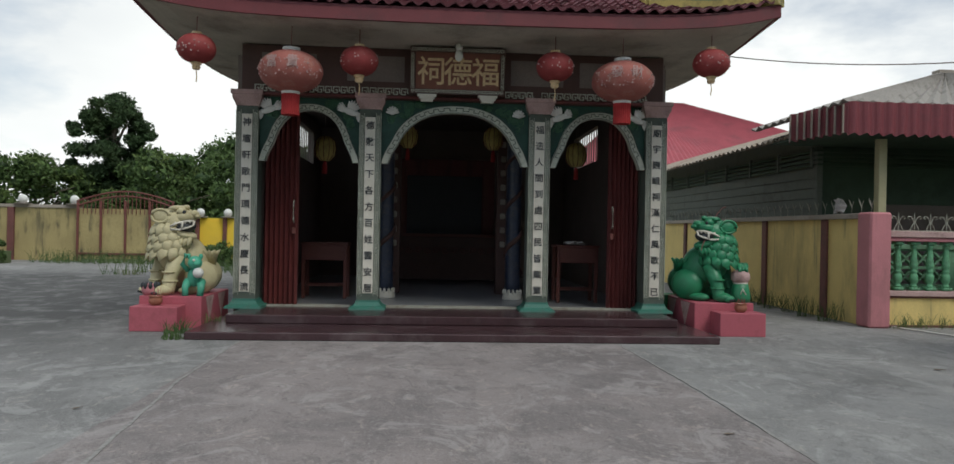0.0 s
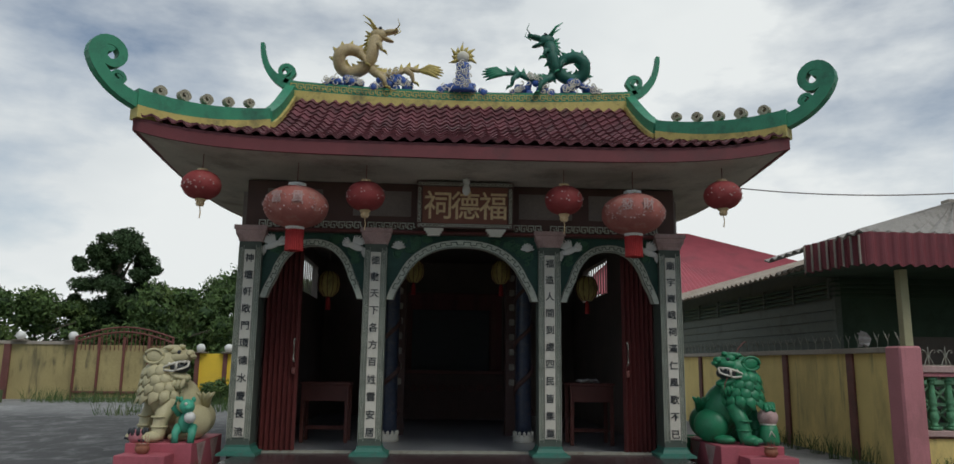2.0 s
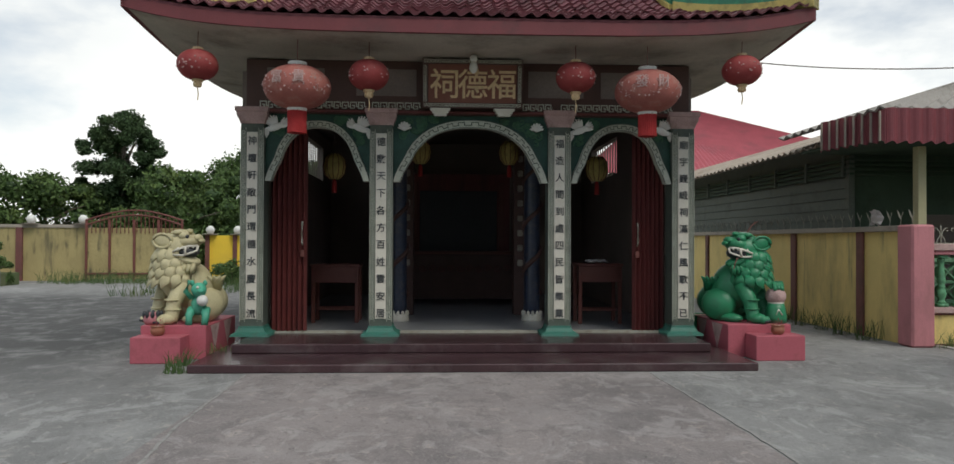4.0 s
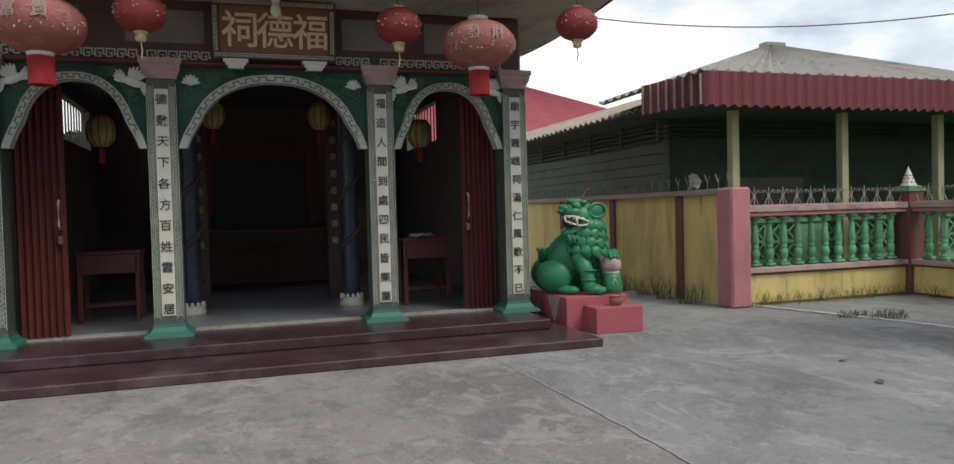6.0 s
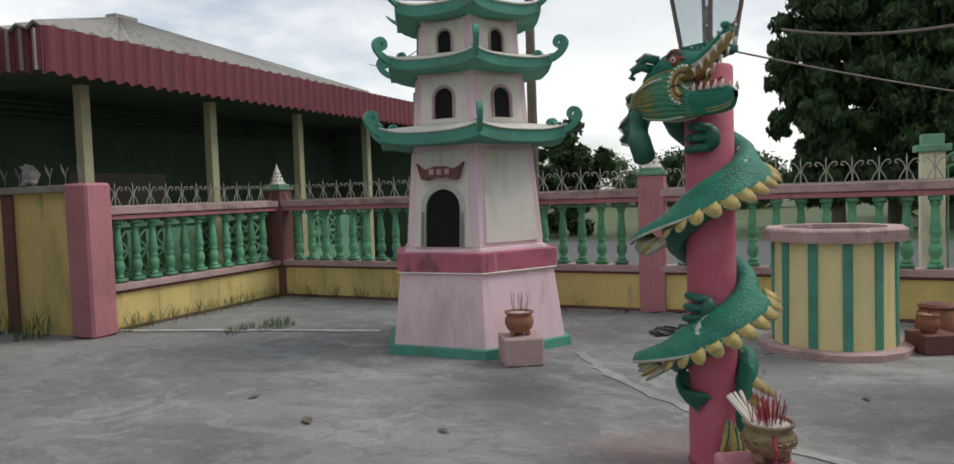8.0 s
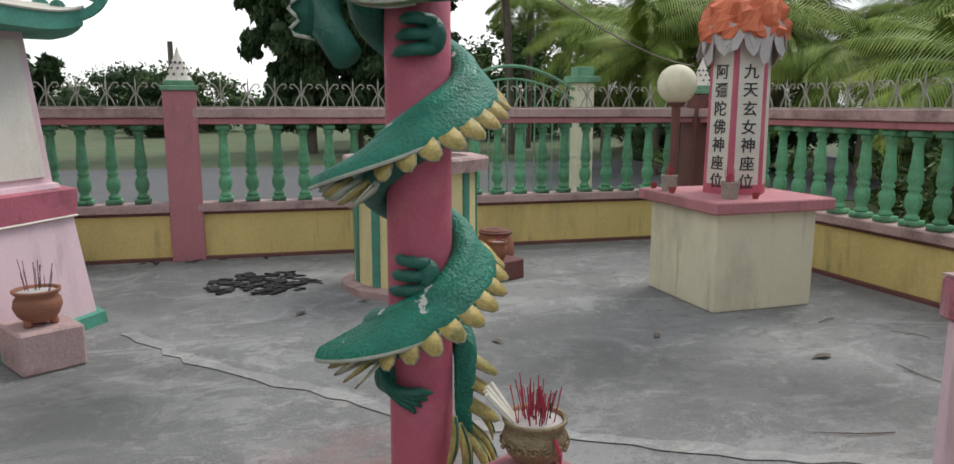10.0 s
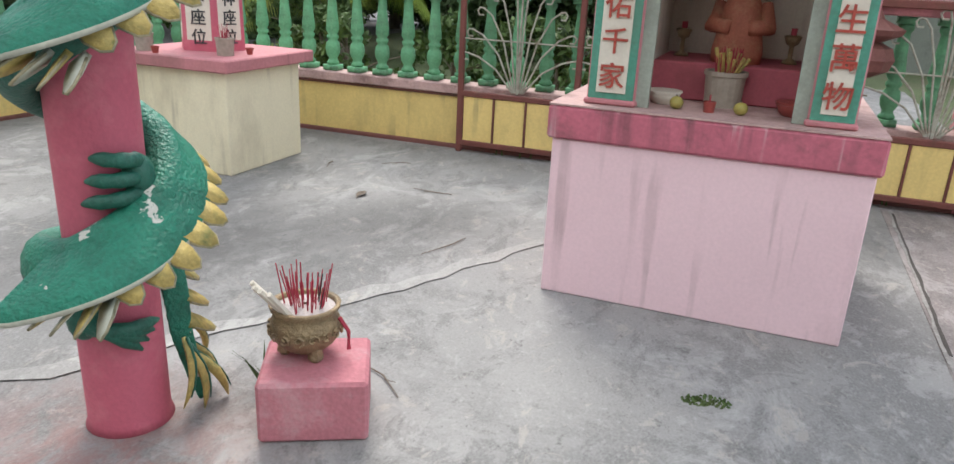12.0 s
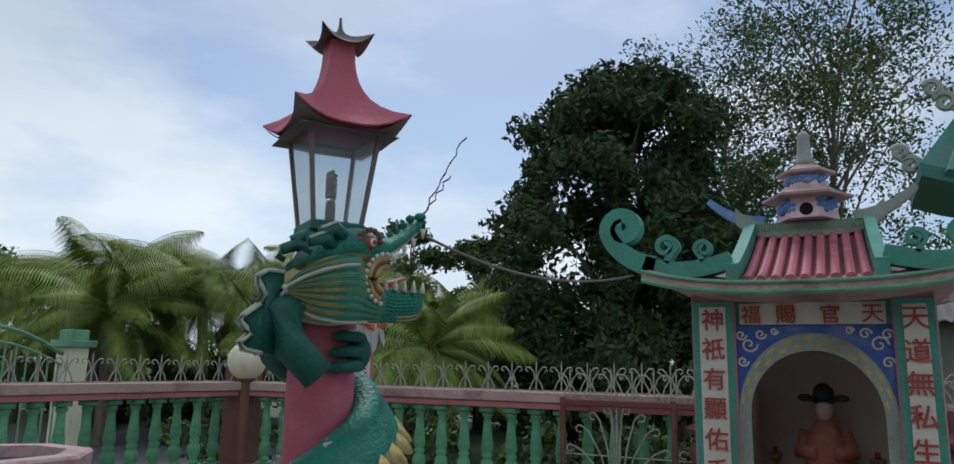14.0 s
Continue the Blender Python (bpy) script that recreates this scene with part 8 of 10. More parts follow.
for r_, z_, h_, k_ in ((0.25, 0.125, 0.075, 0.5), (0.165, 0.275, 0.06, 0.45)):
    bm = bmesh.new()
    lathe(bm, [(r_ * 0.6, PZ + z_ - 0.005), (r_, PZ + z_), (r_ * 1.01, PZ + z_ + 0.014), (r_ * 0.72, PZ + z_ + h_ * 0.5), (r_ * k_, PZ + z_ + h_)], 6, (AM, MY1))
    part("mini_roof", bm, M_COPING, altar, "faded pinkish six-sided roof")
bm = bmesh.new()
lathe(bm, [(0.075, PZ + 0.335), (0.05, PZ + 0.37), (0.04, PZ + 0.42), (0.035, PZ + 0.5), (0.042, PZ + 0.52), (0.015, PZ + 0.55)], 10, (AM, MY1))
part("mini_spire", bm, M_GREY_TRIM, altar, "grey spire", True)
bm = bmesh.new()
for k in range(12):
    a = math.radians(30 + k * 11)
    for rr, zz_ in ((0.158, 0.045), (0.155, 0.075), (0.113, 0.225)):
        if zz_ > 0.1 or abs(k - 5.5) > 2:
            ball(bm, (AM + rr * math.cos(a), MY1 + 0.93 * rr * math.sin(a), PZ + zz_ + 0.012 * (k % 3)), (0.028, 0.014, 0.02), 0, 8, 6)
part("mini_clouds", bm, M_BLUE_F, altar, "faded blue cloud painting")
# a black bulge stands for the shade in the tiny doorway
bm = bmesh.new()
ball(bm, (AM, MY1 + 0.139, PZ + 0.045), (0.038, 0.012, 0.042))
part("mini_opening", bm, M_HOLE, altar)

# figure seated in the niche: one plain mesh
bm = bmesh.new()
FX, FY, FZ = 4.31, AYB + 0.6, 1.16
lathe(bm, [(0.15, FZ), (0.155, FZ + 0.06), (0.13, FZ + 0.2), (0.12, FZ + 0.3), (0.08, FZ + 0.37), (0.045, FZ + 0.4)], 16, (FX, FY), 0)
for s in (-1, 1):
    tube(bm, [(FX + s * 0.12, FY, FZ + 0.32), (FX + s * 0.16, FY + 0.04, FZ + 0.2), (FX + s * 0.06, FY + 0.13, FZ + 0.2)], [0.05, 0.055, 0.04], 8, 0)
ball(bm, (FX, FY + 0.01, FZ + 0.47), (0.062, 0.065, 0.08), 1, 14, 10)
lathe(bm, [(0.07, FZ + 0.5), (0.072, FZ + 0.55), (0.06, FZ + 0.6), (0.02, FZ + 0.63)], 14, (FX, FY - 0.005), 2)
lathe(bm, [(0.1, FZ + 0.515), (0.1, FZ + 0.525)], 14, (FX, FY), 2)
for s in (-1, 1):
    ball(bm, (FX + s * 0.12, FY, FZ + 0.535), (0.05, 0.012, 0.025), 2, 8, 6)
ball(bm, (FX, FY + 0.09, FZ + 0.25), (0.04, 0.02, 0.06), 3, 8, 6)
bmesh.ops.scale(bm, vec=(0.82, 0.82, 0.9), space=Matrix.Translation((-FX, -FY, -FZ)), verts=bm.verts)
tagged(part("deity_statue", bm, [M_ROBE, M_SKIN, M_INK, M_GOLD], None, smooth=True), "small seated statue in a red robe and black hat", "statue")
pot = censer("joss_pot", "grey stone joss pot with red and gold incense stubs", pose(4.33, AYF - 0.42, 0.97), 0.1, 0.17, M_SOFFIT, False, 60, 21, 0.13, dark=0.05, straight=True)
bm = bmesh.new()
for k in range(14):
    rnd = random.Random(k + 70)
    a, q = rnd.uniform(0, 6.28), 0.06 * rnd.random()
    tube(bm, [(q * math.cos(a), q * math.sin(a), 0.16), (q * 1.9 * math.cos(a), q * 1.9 * math.sin(a), 0.16 + rnd.uniform(0.07, 0.12))], [0.006, 0.01], 5)
part("paper_flower", bm, M_FIN, pot, "yellow paper flowers")
for x, nm, lab, mt in ((4.6, "offering_bowl", "white offering bowl on the altar", M_PANEL), (4.0, "fruit_basket", "small red wire basket on the altar", M_CHERRY)):
    t = thing(nm, lab, "bowl", pose(x, AYF - 0.32, 0.97))
    bm = bmesh.new()
    lathe(bm, [(0.05, 0), (0.07, 0.02), (0.085, 0.06), (0.08, 0.062), (0.065, 0.025), (0.01, 0.015)], 16, caps=False)
    part("bowl", bm, mt, t, smooth=True)
    bm = bmesh.new()
    lathe(bm, [(0.078, 0.05), (0.088, 0.055), (0.088, 0.064), (0.08, 0.066)], 16)
    part("rim", bm, mt, t)
for x, mt in ((4.52, M_FRUIT), (4.23, M_FRUIT)):
    t = thing("fruit", "small green-yellow fruit on the altar", "fruit", pose(x, AYF - 0.18, 0.97), "altar fruit")
    bm = bmesh.new()
    ball(bm, (0, 0, 0.03), (0.033, 0.033, 0.03))
    part("flesh", bm, mt, t, smooth=True)
    bm = bmesh.new()
    tube(bm, [(0, 0, 0.055), (0.004, 0, 0.068)], 0.004, 5)
    part("stem", bm, M_BARK, t)
t = thing("red_cup", "small red glass cup on the altar", "cup", pose(4.37, AYF - 0.18, 0.97))
bm = bmesh.new()
lathe(bm, [(0.025, 0), (0.03, 0.05), (0.026, 0.05), (0.02, 0.01)], 12, caps=False)
part("cup", bm, M_CHERRY, t)
bm = bmesh.new()
tube(bm, [(0, 0, 0.01), (0, 0, 0.08)], 0.004, 5)
part("stick", bm, M_STICK, t)
for x in (4.6, 4.05):
    t = thing("candle_holder", "dark metal candle holder inside the niche", "candle holder", pose(x, AYB + 0.45, 1.16), "niche candle holders")
    bm = bmesh.new()
    lathe(bm, [(0.04, 0), (0.035, 0.015), (0.012, 0.03), (0.012, 0.09), (0.03, 0.1), (0.045, 0.14), (0.03, 0.145)], 12)
    part("stem", bm, M_BRASS, t, smooth=True)
    bm = bmesh.new()
    lathe(bm, [(0.015, 0.14), (0.015, 0.18)], 8)
    part("candle", bm, M_STICK, t)

# ---- striped drum-shaped burner ----
drum = thing("striped_burner", "eight-sided yellow and green striped ash burner with pink rim", "ash burner", pose(9.4, 3.85, 0, 0, 0, 10))
bm = bmesh.new()
lathe(bm, [(0.66, 0), (0.66, 0.06), (0.58, 0.075)], 16)
part("foot", bm, M_COPING, drum, "worn pink foot")
bm = bmesh.new()
lathe(bm, [(0.54, 0.07), (0.53, 1.02)], 32)
part("body", bm, M_DRUM, drum, "pale yellow painted drum")
for k in range(12):
    a0 = 2 * math.pi * k / 12
    bm = bmesh.new()
    w = 0.075
    q = [(0.547 * math.cos(a0 + w * s), 0.547 * math.sin(a0 + w * s)) for s in (-1, -0.33, 0.33, 1)] + [(0.52 * math.cos(a0 + w * s), 0.52 * math.sin(a0 + w * s)) for s in (1, -1)]
    slab(bm, q, 0.94, Matrix.Translation((0, 0, 0.08)))
    part("stripe", bm, M_TEAL, drum, "green painted stripe")
bm = bmesh.new()
lathe(bm, [(0.53, 1.02), (0.64, 1.03), (0.65, 1.13), (0.63, 1.15), (0.48, 1.15), (0.46, 1.06), (0.02, 1.05)], 8, phase=0.2, caps=False)
part("rim", bm, M_COPING, drum, "pink eight-sided rim")
bm = bmesh.new()
lathe(bm, [(0.455, 1.07), (0.02, 1.075)], 16, caps=False)
part("ash_bed", bm, M_CHAR, drum, "black ash")

# ---- stele on a cream block ----
blk = thing("stele_block", "cream plaster block with pink top slab", "block", pose(8.34, 1.36, 0))
boxed("block", -0.56, 0.39, -0.38, 0.53, 0, 0.77, M_CREAM, blk, bevel=0.008)
boxed("top_slab", -0.63, 0.5, -0.5, 0.6, 0.772, 0.865, M_PINK, blk, "pink top slab", 0.01)
ste = thing("prayer_stele", "six-sided pink and white prayer stele with dark characters", "stele", pose(8.32, 1.36, 0.865, 0, 0, 0))
bm = bmesh.new()
lathe(bm, [(0.265, 0), (0.245, 1.5)], 6, phase=math.radians(15))
part("shaft", bm, M_PILLAR, ste, "pink shaft")
for k, words in ((2, "九天玄女神座位"), (1, "阿彌陀佛神座位"), (3, ""), (0, ""), (4, ""), (5, "")):
    a = math.radians(15 + 30 + 60 * k)
    ap = 0.26 * math.cos(math.pi / 6)
    face = boxed("white_panel", -0.1, 0.1, -0.006, 0.004, 0.08, 1.42, M_PANEL, ste, "white panel", 0.002)
    face.matrix_basis = pose(ap * math.cos(a), ap * math.sin(a), 0, 0, 0, math.degrees(a) + 90) @ pose(0, 0, 0, -0.7, 0, 0)
    for i, ch in enumerate(words):
        glyph(ch, 0.125, M_INK, face, pose(0, -0.008, 0.98 - i * 0.145, 90, 0, 0), 0.006)
bm = bmesh.new()
rnd = random.Random(4)
for k in range(26):
    a = 2 * math.pi * k / 26
    R = 0.3
    z0, z1 = 1.32 + rnd.uniform(-0.02, 0.06), 1.05 + rnd.uniform(0, 0.18)
    w = rnd.uniform(0.05, 0.09)
    q = [(-w, 0), (w, 0), (w * 0.8, (z1 - z0)), (0, (z1 - z0) - 0.04), (-w * 0.8, (z1 - z0) + 0.03)]
    slab(bm, q[::-1], 0.008, pose(R * math.cos(a), R * math.sin(a), z0, 90 + rnd.uniform(-14, 6), rnd.uniform(-20, 20), math.degrees(a) + 90))
tagged(part("cloth_skirt", bm, M_CLOTHW, ste, "grey-white torn cloth skirt"), kind="stuff")
bm = bmesh.new()
rows = []
for j in range(9):
    r = [0.28, 0.32, 0.335, 0.32, 0.31, 0.3, 0.26, 0.18, 0.02][j]
    z = [1.22, 1.24, 1.29, 1.35, 1.42, 1.48, 1.53, 1.56, 1.56][j]
    rows.append([bm.verts.new(((r + 0.035 * math.sin(9 * t + j) + rnd.uniform(-0.02, 0.02)) * math.cos(t), (r + 0.035 * math.sin(9 * t + j) + rnd.uniform(-0.02, 0.02)) * math.sin(t), z + 0.02 * math.sin(7 * t + j * 2))) for t in [2 * math.pi * i / 36 for i in range(36)]])
for p, q in zip(rows, rows[1:]):
    for i in range(36):
        bm.faces.new((p[i], p[(i + 1) % 36], q[(i + 1) % 36], q[i]))
part("cloth_hood", bm, M_ORANGE, ste, "gathered orange cloth hood")
for dx, dy in ((0.28, 0.42), (-0.36, 0.28)):
    censer("small_incense_pot", "small pale incense pot with yellow papers by the stele", pose(8.3 + dx, 1.4 + dy, 0.865), 0.07, 0.13, M_SOFFIT, False, 14, int(dx * 100), 0.12, dark=0.0, straight=True)
for dx, dy in ((0.46, 0.46), (-0.44, 0.1), (0.1, 0.5)):
    t = thing("red_cup", "tiny red clay cup beside the stele", "cup", pose(8.3 + dx, 1.4 + dy, 0.865), "stele cups")
    bm = bmesh.new()
    lathe(bm, [(0.02, 0), (0.032, 0.05), (0.028, 0.05), (0.018, 0.008)], 10, caps=False)
    part("cup", bm, M_CHERRY, t)
    bm = bmesh.new()
    lathe(bm, [(0.027, 0.042), (0.01, 0.043)], 10, caps=False)
    part("ash", bm, M_ASH, t)

globe = thing("globe_lamp", "cream globe lamp on a thin red-brown post", "lamp", pose(9.98, 0.9, 0))
bm = bmesh.new()
tube(bm, [(0, 0, 0), (0, 0, 1.6)], 0.045, 10)
part("post", bm, M_BROWN, globe)
bm = bmesh.new()
lathe(bm, [(0.08, 0), (0.07, 0.05), (0.05, 0.06)], 12)
part("foot_collar", bm, M_BROWN, globe)
bm = bmesh.new()
lathe(bm, [(0.06, 1.57), (0.09, 1.6), (0.09, 1.63)], 12)
part("collar", bm, M_BROWN, globe)
bm = bmesh.new()
ball(bm, (0, 0, 1.8), 0.205, 0, 24, 16)
part("globe", bm, M_CREAM, globe, "cream globe shade", True)
sb = thing("offering_block", "dark small block with clay pots near the burner", "block", pose(9.42, 3.05, 0, 0, 0, 25))
boxed("block", -0.16, 0.16, -0.16, 0.16, 0, 0.18, M_BROWN, sb)
censer("incense_pot", "small worn clay incense pot on a dark block", pose(9.4, 3.08, 0.18), 0.09, 0.17, M_CLAY, False, 8, 5, 0.1)
t = thing("clay_jar", "red clay jar behind the small block", "jar", pose(9.85, 2.95, 0))
bm = bmesh.new()
lathe(bm, [(0.14, 0), (0.19, 0.15), (0.17, 0.3), (0.13, 0.35), (0.14, 0.38), (0.12, 0.38), (0.1, 0.3)], 16, caps=False)
part("jar", bm, M_CLAY, t, smooth=True)
bm = bmesh.new()
lathe(bm, [(0.16, 0.34), (0.17, 0.36), (0.02, 0.4)], 12)
part("lid", bm, M_BROWN, t)


# ---- guardian lions ----
def lion(name, x, y, s, mats, label, ball_front):
    """A sitting guardian lion, turned towards the stairs; s = +1 faces east. One plain mesh."""
    bm = bmesh.new()
    R = lambda a, b, c: pose(0, 0, 0, a, b, c)
    # haunch and body; local +u is the facing side
    def b(u, v, w, r, mat=0, rot=(0, 0, 0)):
        ball(bm, (s * u, v, w), r, mat, 18, 12, R(rot[0], s * rot[1], s * rot[2]))
    b(-0.05, 0.42, 0.27, (0.33, 0.34, 0.28))
    b(-0.2, 0.3, 0.24, (0.19, 0.26, 0.24))
    b(0.22, 0.3, 0.24, (0.18, 0.26, 0.24))
    b(0.0, 0.2, 0.5, (0.29, 0.3, 0.36), 0, (22, 0, 0))
    b(0.0, -0.02, 0.62, (0.27, 0.22, 0.3))
    for u in (-0.17, 0.19):
        tube(bm, [(s * u, -0.05, 0.55), (s * u, -0.16, 0.3), (s * u, -0.2, 0.1), (s * u, -0.22, 0.05)], [0.13, 0.1, 0.09, 0.1], 12)
        for z in (0.2, 0.33):
            tube(bm, [(s * (u + 0.1 * math.cos(t)), -0.18 + 0.1 * math.sin(t), z) for t in [2 * math.pi * k / 12 for k in range(13)]], 0.014, 5)
        b(u, -0.27, 0.07, (0.11, 0.13, 0.075))
        for k in (-1, 0, 1):
            b(u + 0.06 * k, -0.37, 0.055, (0.036, 0.05, 0.05))
            b(u + 0.06 * k, -0.415, 0.04, (0.018, 0.02, 0.02), 3)
    for u in (-0.25, 0.27):
        b(u, 0.08, 0.06, (0.1, 0.17, 0.065))
    # the body sits turned away from the stairs, the head looks back
    bmesh.ops.rotate(bm, verts=bm.verts, cent=(0, 0.2, 0), matrix=Matrix.Rotation(math.radians(-s * 42), 3, "Z"))
    bmesh.ops.translate(bm, verts=bm.verts, vec=(s * 0.06, -0.04, 0))
    # head turned sideways, chin lifted
    b(-0.03, -0.06, 1.04, (0.24, 0.23, 0.21))
    b(0.1, -0.1, 1.11, (0.18, 0.18, 0.105), 0, (0, -12, -15))
    b(0.24, -0.13, 1.17, (0.06, 0.1, 0.055))
    b(0.29, -0.14, 1.13, (0.04, 0.08, 0.035))
    for v in (-0.22, 0.02):
        b(0.08, v, 1.2, (0.075, 0.05, 0.05), 0, (0, -10, 0))
        b(0.13, v - 0.03, 1.19, 0.026, 3)
        b(-0.02, v, 1.245, (0.06, 0.045, 0.035))
    b(0.1, -0.12, 0.88, (0.18, 0.155, 0.06), 0, (0, 18, -15))
    b(0.2, -0.14, 0.84, (0.08, 0.09, 0.06))
    b(0.1, -0.14, 0.99, (0.165, 0.15, 0.09), 3)
    # open mouth edged with a white lip
    lip = [(0.27, -0.24, 1.065), (0.16, -0.285, 1.06), (0.03, -0.3, 1.02), (-0.05, -0.29, 0.985), (-0.04, -0.295, 0.94), (0.08, -0.3, 0.935), (0.2, -0.28, 0.97), (0.26, -0.25, 1.0), (0.27, -0.24, 1.065)]
    tube(bm, [(s * u, v, w) for u, v, w in lip], 0.016, 6, 2)
    tube(bm, [(s * 0.125, -0.3, 1.05), (s * 0.115, -0.305, 0.945)], 0.016, 6, 2)
    for k in range(4):
        b(0.02 + 0.065 * k, -0.29 + 0.008 * k, 1.025 + 0.01 * k, (0.015, 0.012, 0.025), 2)
    # large cupped ears
    for v in (-0.23, 0.12):
        b(-0.2, v, 1.13, (0.13, 0.05, 0.1), 0, (0, 18, 0))
        tube(bm, [(s * (-0.2 + 0.125 * math.cos(t)), v - 0.035, 1.13 + 0.095 * math.sin(t)) for t in [2 * math.pi * k / 14 for k in range(15)]], 0.02, 6)
    b(-0.02, -0.06, 1.24, (0.13, 0.12, 0.05))
    for k in range(4):
        b(0.1 - 0.07 * k, -0.06, 1.265 - 0.01 * k, (0.05, 0.05, 0.035))
    # mane: a heavy collar with layers of pointed locks sweeping down and back
    b(-0.14, -0.02, 0.82, (0.29, 0.26, 0.27))
    for row in range(4):
        for k in range(10):
            t = math.radians(-118 + 27 * k + 12 * (row % 2))
            r0, r1 = 0.235 + 0.015 * row, 0.262 + 0.014 * row
            zt = 1.02 - row * 0.115
            p0 = (s * (-0.1 - r0 * math.sin(t) * 0.95), -0.04 - r0 * math.cos(t), zt)
            p1 = (s * (-0.125 - r1 * math.sin(t)), -0.04 - r1 * math.cos(t), zt - 0.09)
            p2 = (s * (-0.17 - r1 * math.sin(t) * 1.02), -0.04 - r1 * 1.02 * math.cos(t), zt - 0.19)
            tube(bm, [p0, p1, p2], [0.05, 0.08, 0.012], 8, 0, 0.22, (-s * math.sin(t), -math.cos(t), 0))
    for k in range(5):
        tube(bm, [(s * (0.2 - 0.05 * k), -0.2, 0.84), (s * (0.2 - 0.06 * k), -0.24, 0.75), (s * (0.18 - 0.06 * k), -0.23, 0.67)], [0.03, 0.035, 0.008], 7)
    # tail locks on the haunch
    for k in range(6):
        a = math.radians(-50 + 20 * k)
        tube(bm, [(s * 0.38, 0.3, 0.42), (s * (0.36 + 0.12 * math.sin(a)), 0.24 - 0.1 * math.cos(a), 0.58), (s * (0.36 + 0.24 * math.sin(a)), 0.2 - 0.16 * math.cos(a), 0.64)], [0.05, 0.045, 0.012], 7)
    if ball_front == "ball":
        u = -0.42
        b(u, -0.22, 0.38, (0.14, 0.14, 0.135), 1)
        lathe(bm, [(0.14, 0.0), (0.15, 0.08), (0.13, 0.2), (0.11, 0.28)], 14, (s * u, -0.22), 4)
        tube(bm, [(s * (u + 0.1 * math.cos(t)), -0.22 + 0.1 * math.sin(t), 0.285) for t in [2 * math.pi * k / 14 for k in range(15)]], 0.015, 6, 2)
        for k in range(3):
            tube(bm, [(s * (u - 0.05 + 0.05 * k), -0.325, 0.48 - 0.015 * abs(k - 1)), (s * (u - 0.05 + 0.05 * k), -0.3, 0.5), (s * (u - 0.1 + 0.05 * k), -0.15, 0.55)], [0.025, 0.03, 0.05], 7)
        tube(bm, [(s * (u - 0.03), -0.36, 0.12), (s * (u + 0.02), -0.355, 0.2), (s * (u + 0.05), -0.34, 0.12)], 0.012, 5, 2)
    else:
        # lotus under one paw and a small green cub at its side
        lathe(bm, [(0.09, 0.0), (0.12, 0.06), (0.12, 0.12), (0.08, 0.16)], 14, (s * -0.3, -0.3), 1)
        for k in range(10):
            t = 2 * math.pi * k / 10
            ball(bm, (s * -0.3 + 0.11 * math.cos(t), -0.3 + 0.11 * math.sin(t), 0.14), (0.03, 0.03, 0.05), 3, 8, 6)
        cu, cv = 0.3, -0.28
        b(cu, cv, 0.27, (0.1, 0.09, 0.15), 4)
        b(cu + 0.02, cv - 0.06, 0.47, (0.1, 0.09, 0.1), 4)
        b(cu + 0.06, cv - 0.13, 0.46, (0.05, 0.05, 0.04), 4)
        b(cu + 0.03, cv - 0.145, 0.51, 0.02, 2)
        for d in (-0.08, 0.09):
            b(cu + d, cv - 0.02, 0.56, (0.03, 0.025, 0.04), 4)
            tube(bm, [(s * (cu + d), cv, 0.2), (s * (cu + d * 1.3), cv - 0.08, 0.12), (s * (cu + d * 1.2), cv - 0.1, 0.0)], [0.07, 0.05, 0.045], 8, 4)
        tube(bm, [(s * (cu - 0.08), cv - 0.04, 0.36), (s * (cu - 0.14), cv - 0.1, 0.45), (s * (cu - 0.1), cv - 0.08, 0.6)], [0.04, 0.035, 0.03], 8, 4)
        b(cu + 0.08, cv - 0.1, 0.33, 0.075, 5)
    o = part(name, bm, mats, None, smooth=True)
    tagged(o, label, "statue", "guardian lions")
    o.matrix_basis = pose(x, y, 0.44) @ Matrix.Diagonal((0.98, 0.98, 0.98, 1))


def lion_plinth(x0, x1, fx0, fx1, y0, name_m):
    p = thing("lion_plinth", "red painted stepped plinth with pale triangles", "plinth", group="lion plinths")
    boxed("upper_block", x0, x1, y0 + 0.36, y0 + 1.75, 0, 0.44, M_RED_PED, p)
    boxed("front_block", fx0, fx1, y0, y0 + 0.358, 0, 0.33, M_RED_PED, p)
    for s, xx in ((-1, x0 - 0.004), (1, x1 + 0.004)):
        for k in range(2):
            bm = bmesh.new()
            yy = y0 + 0.75 + k * 0.6
            v = [bm.verts.new((xx, yy - 0.2, 0.42)), bm.verts.new((xx, yy + 0.2, 0.42)), bm.verts.new((xx, yy, 0.06)), bm.verts.new((xx - s * 0.006, yy - 0.2, 0.42)), bm.verts.new((xx - s * 0.006, yy + 0.2, 0.42)), bm.verts.new((xx - s * 0.006, yy, 0.06))]
            bm.faces.new(v[:3])
            bm.faces.new(v[3:][::-1])
            for i in range(3):
                bm.faces.new((v[i], v[3 + i], v[3 + (i + 1) % 3], v[(i + 1) % 3]))
            part("triangle", bm, M_COPING, p, "pale painted triangle")


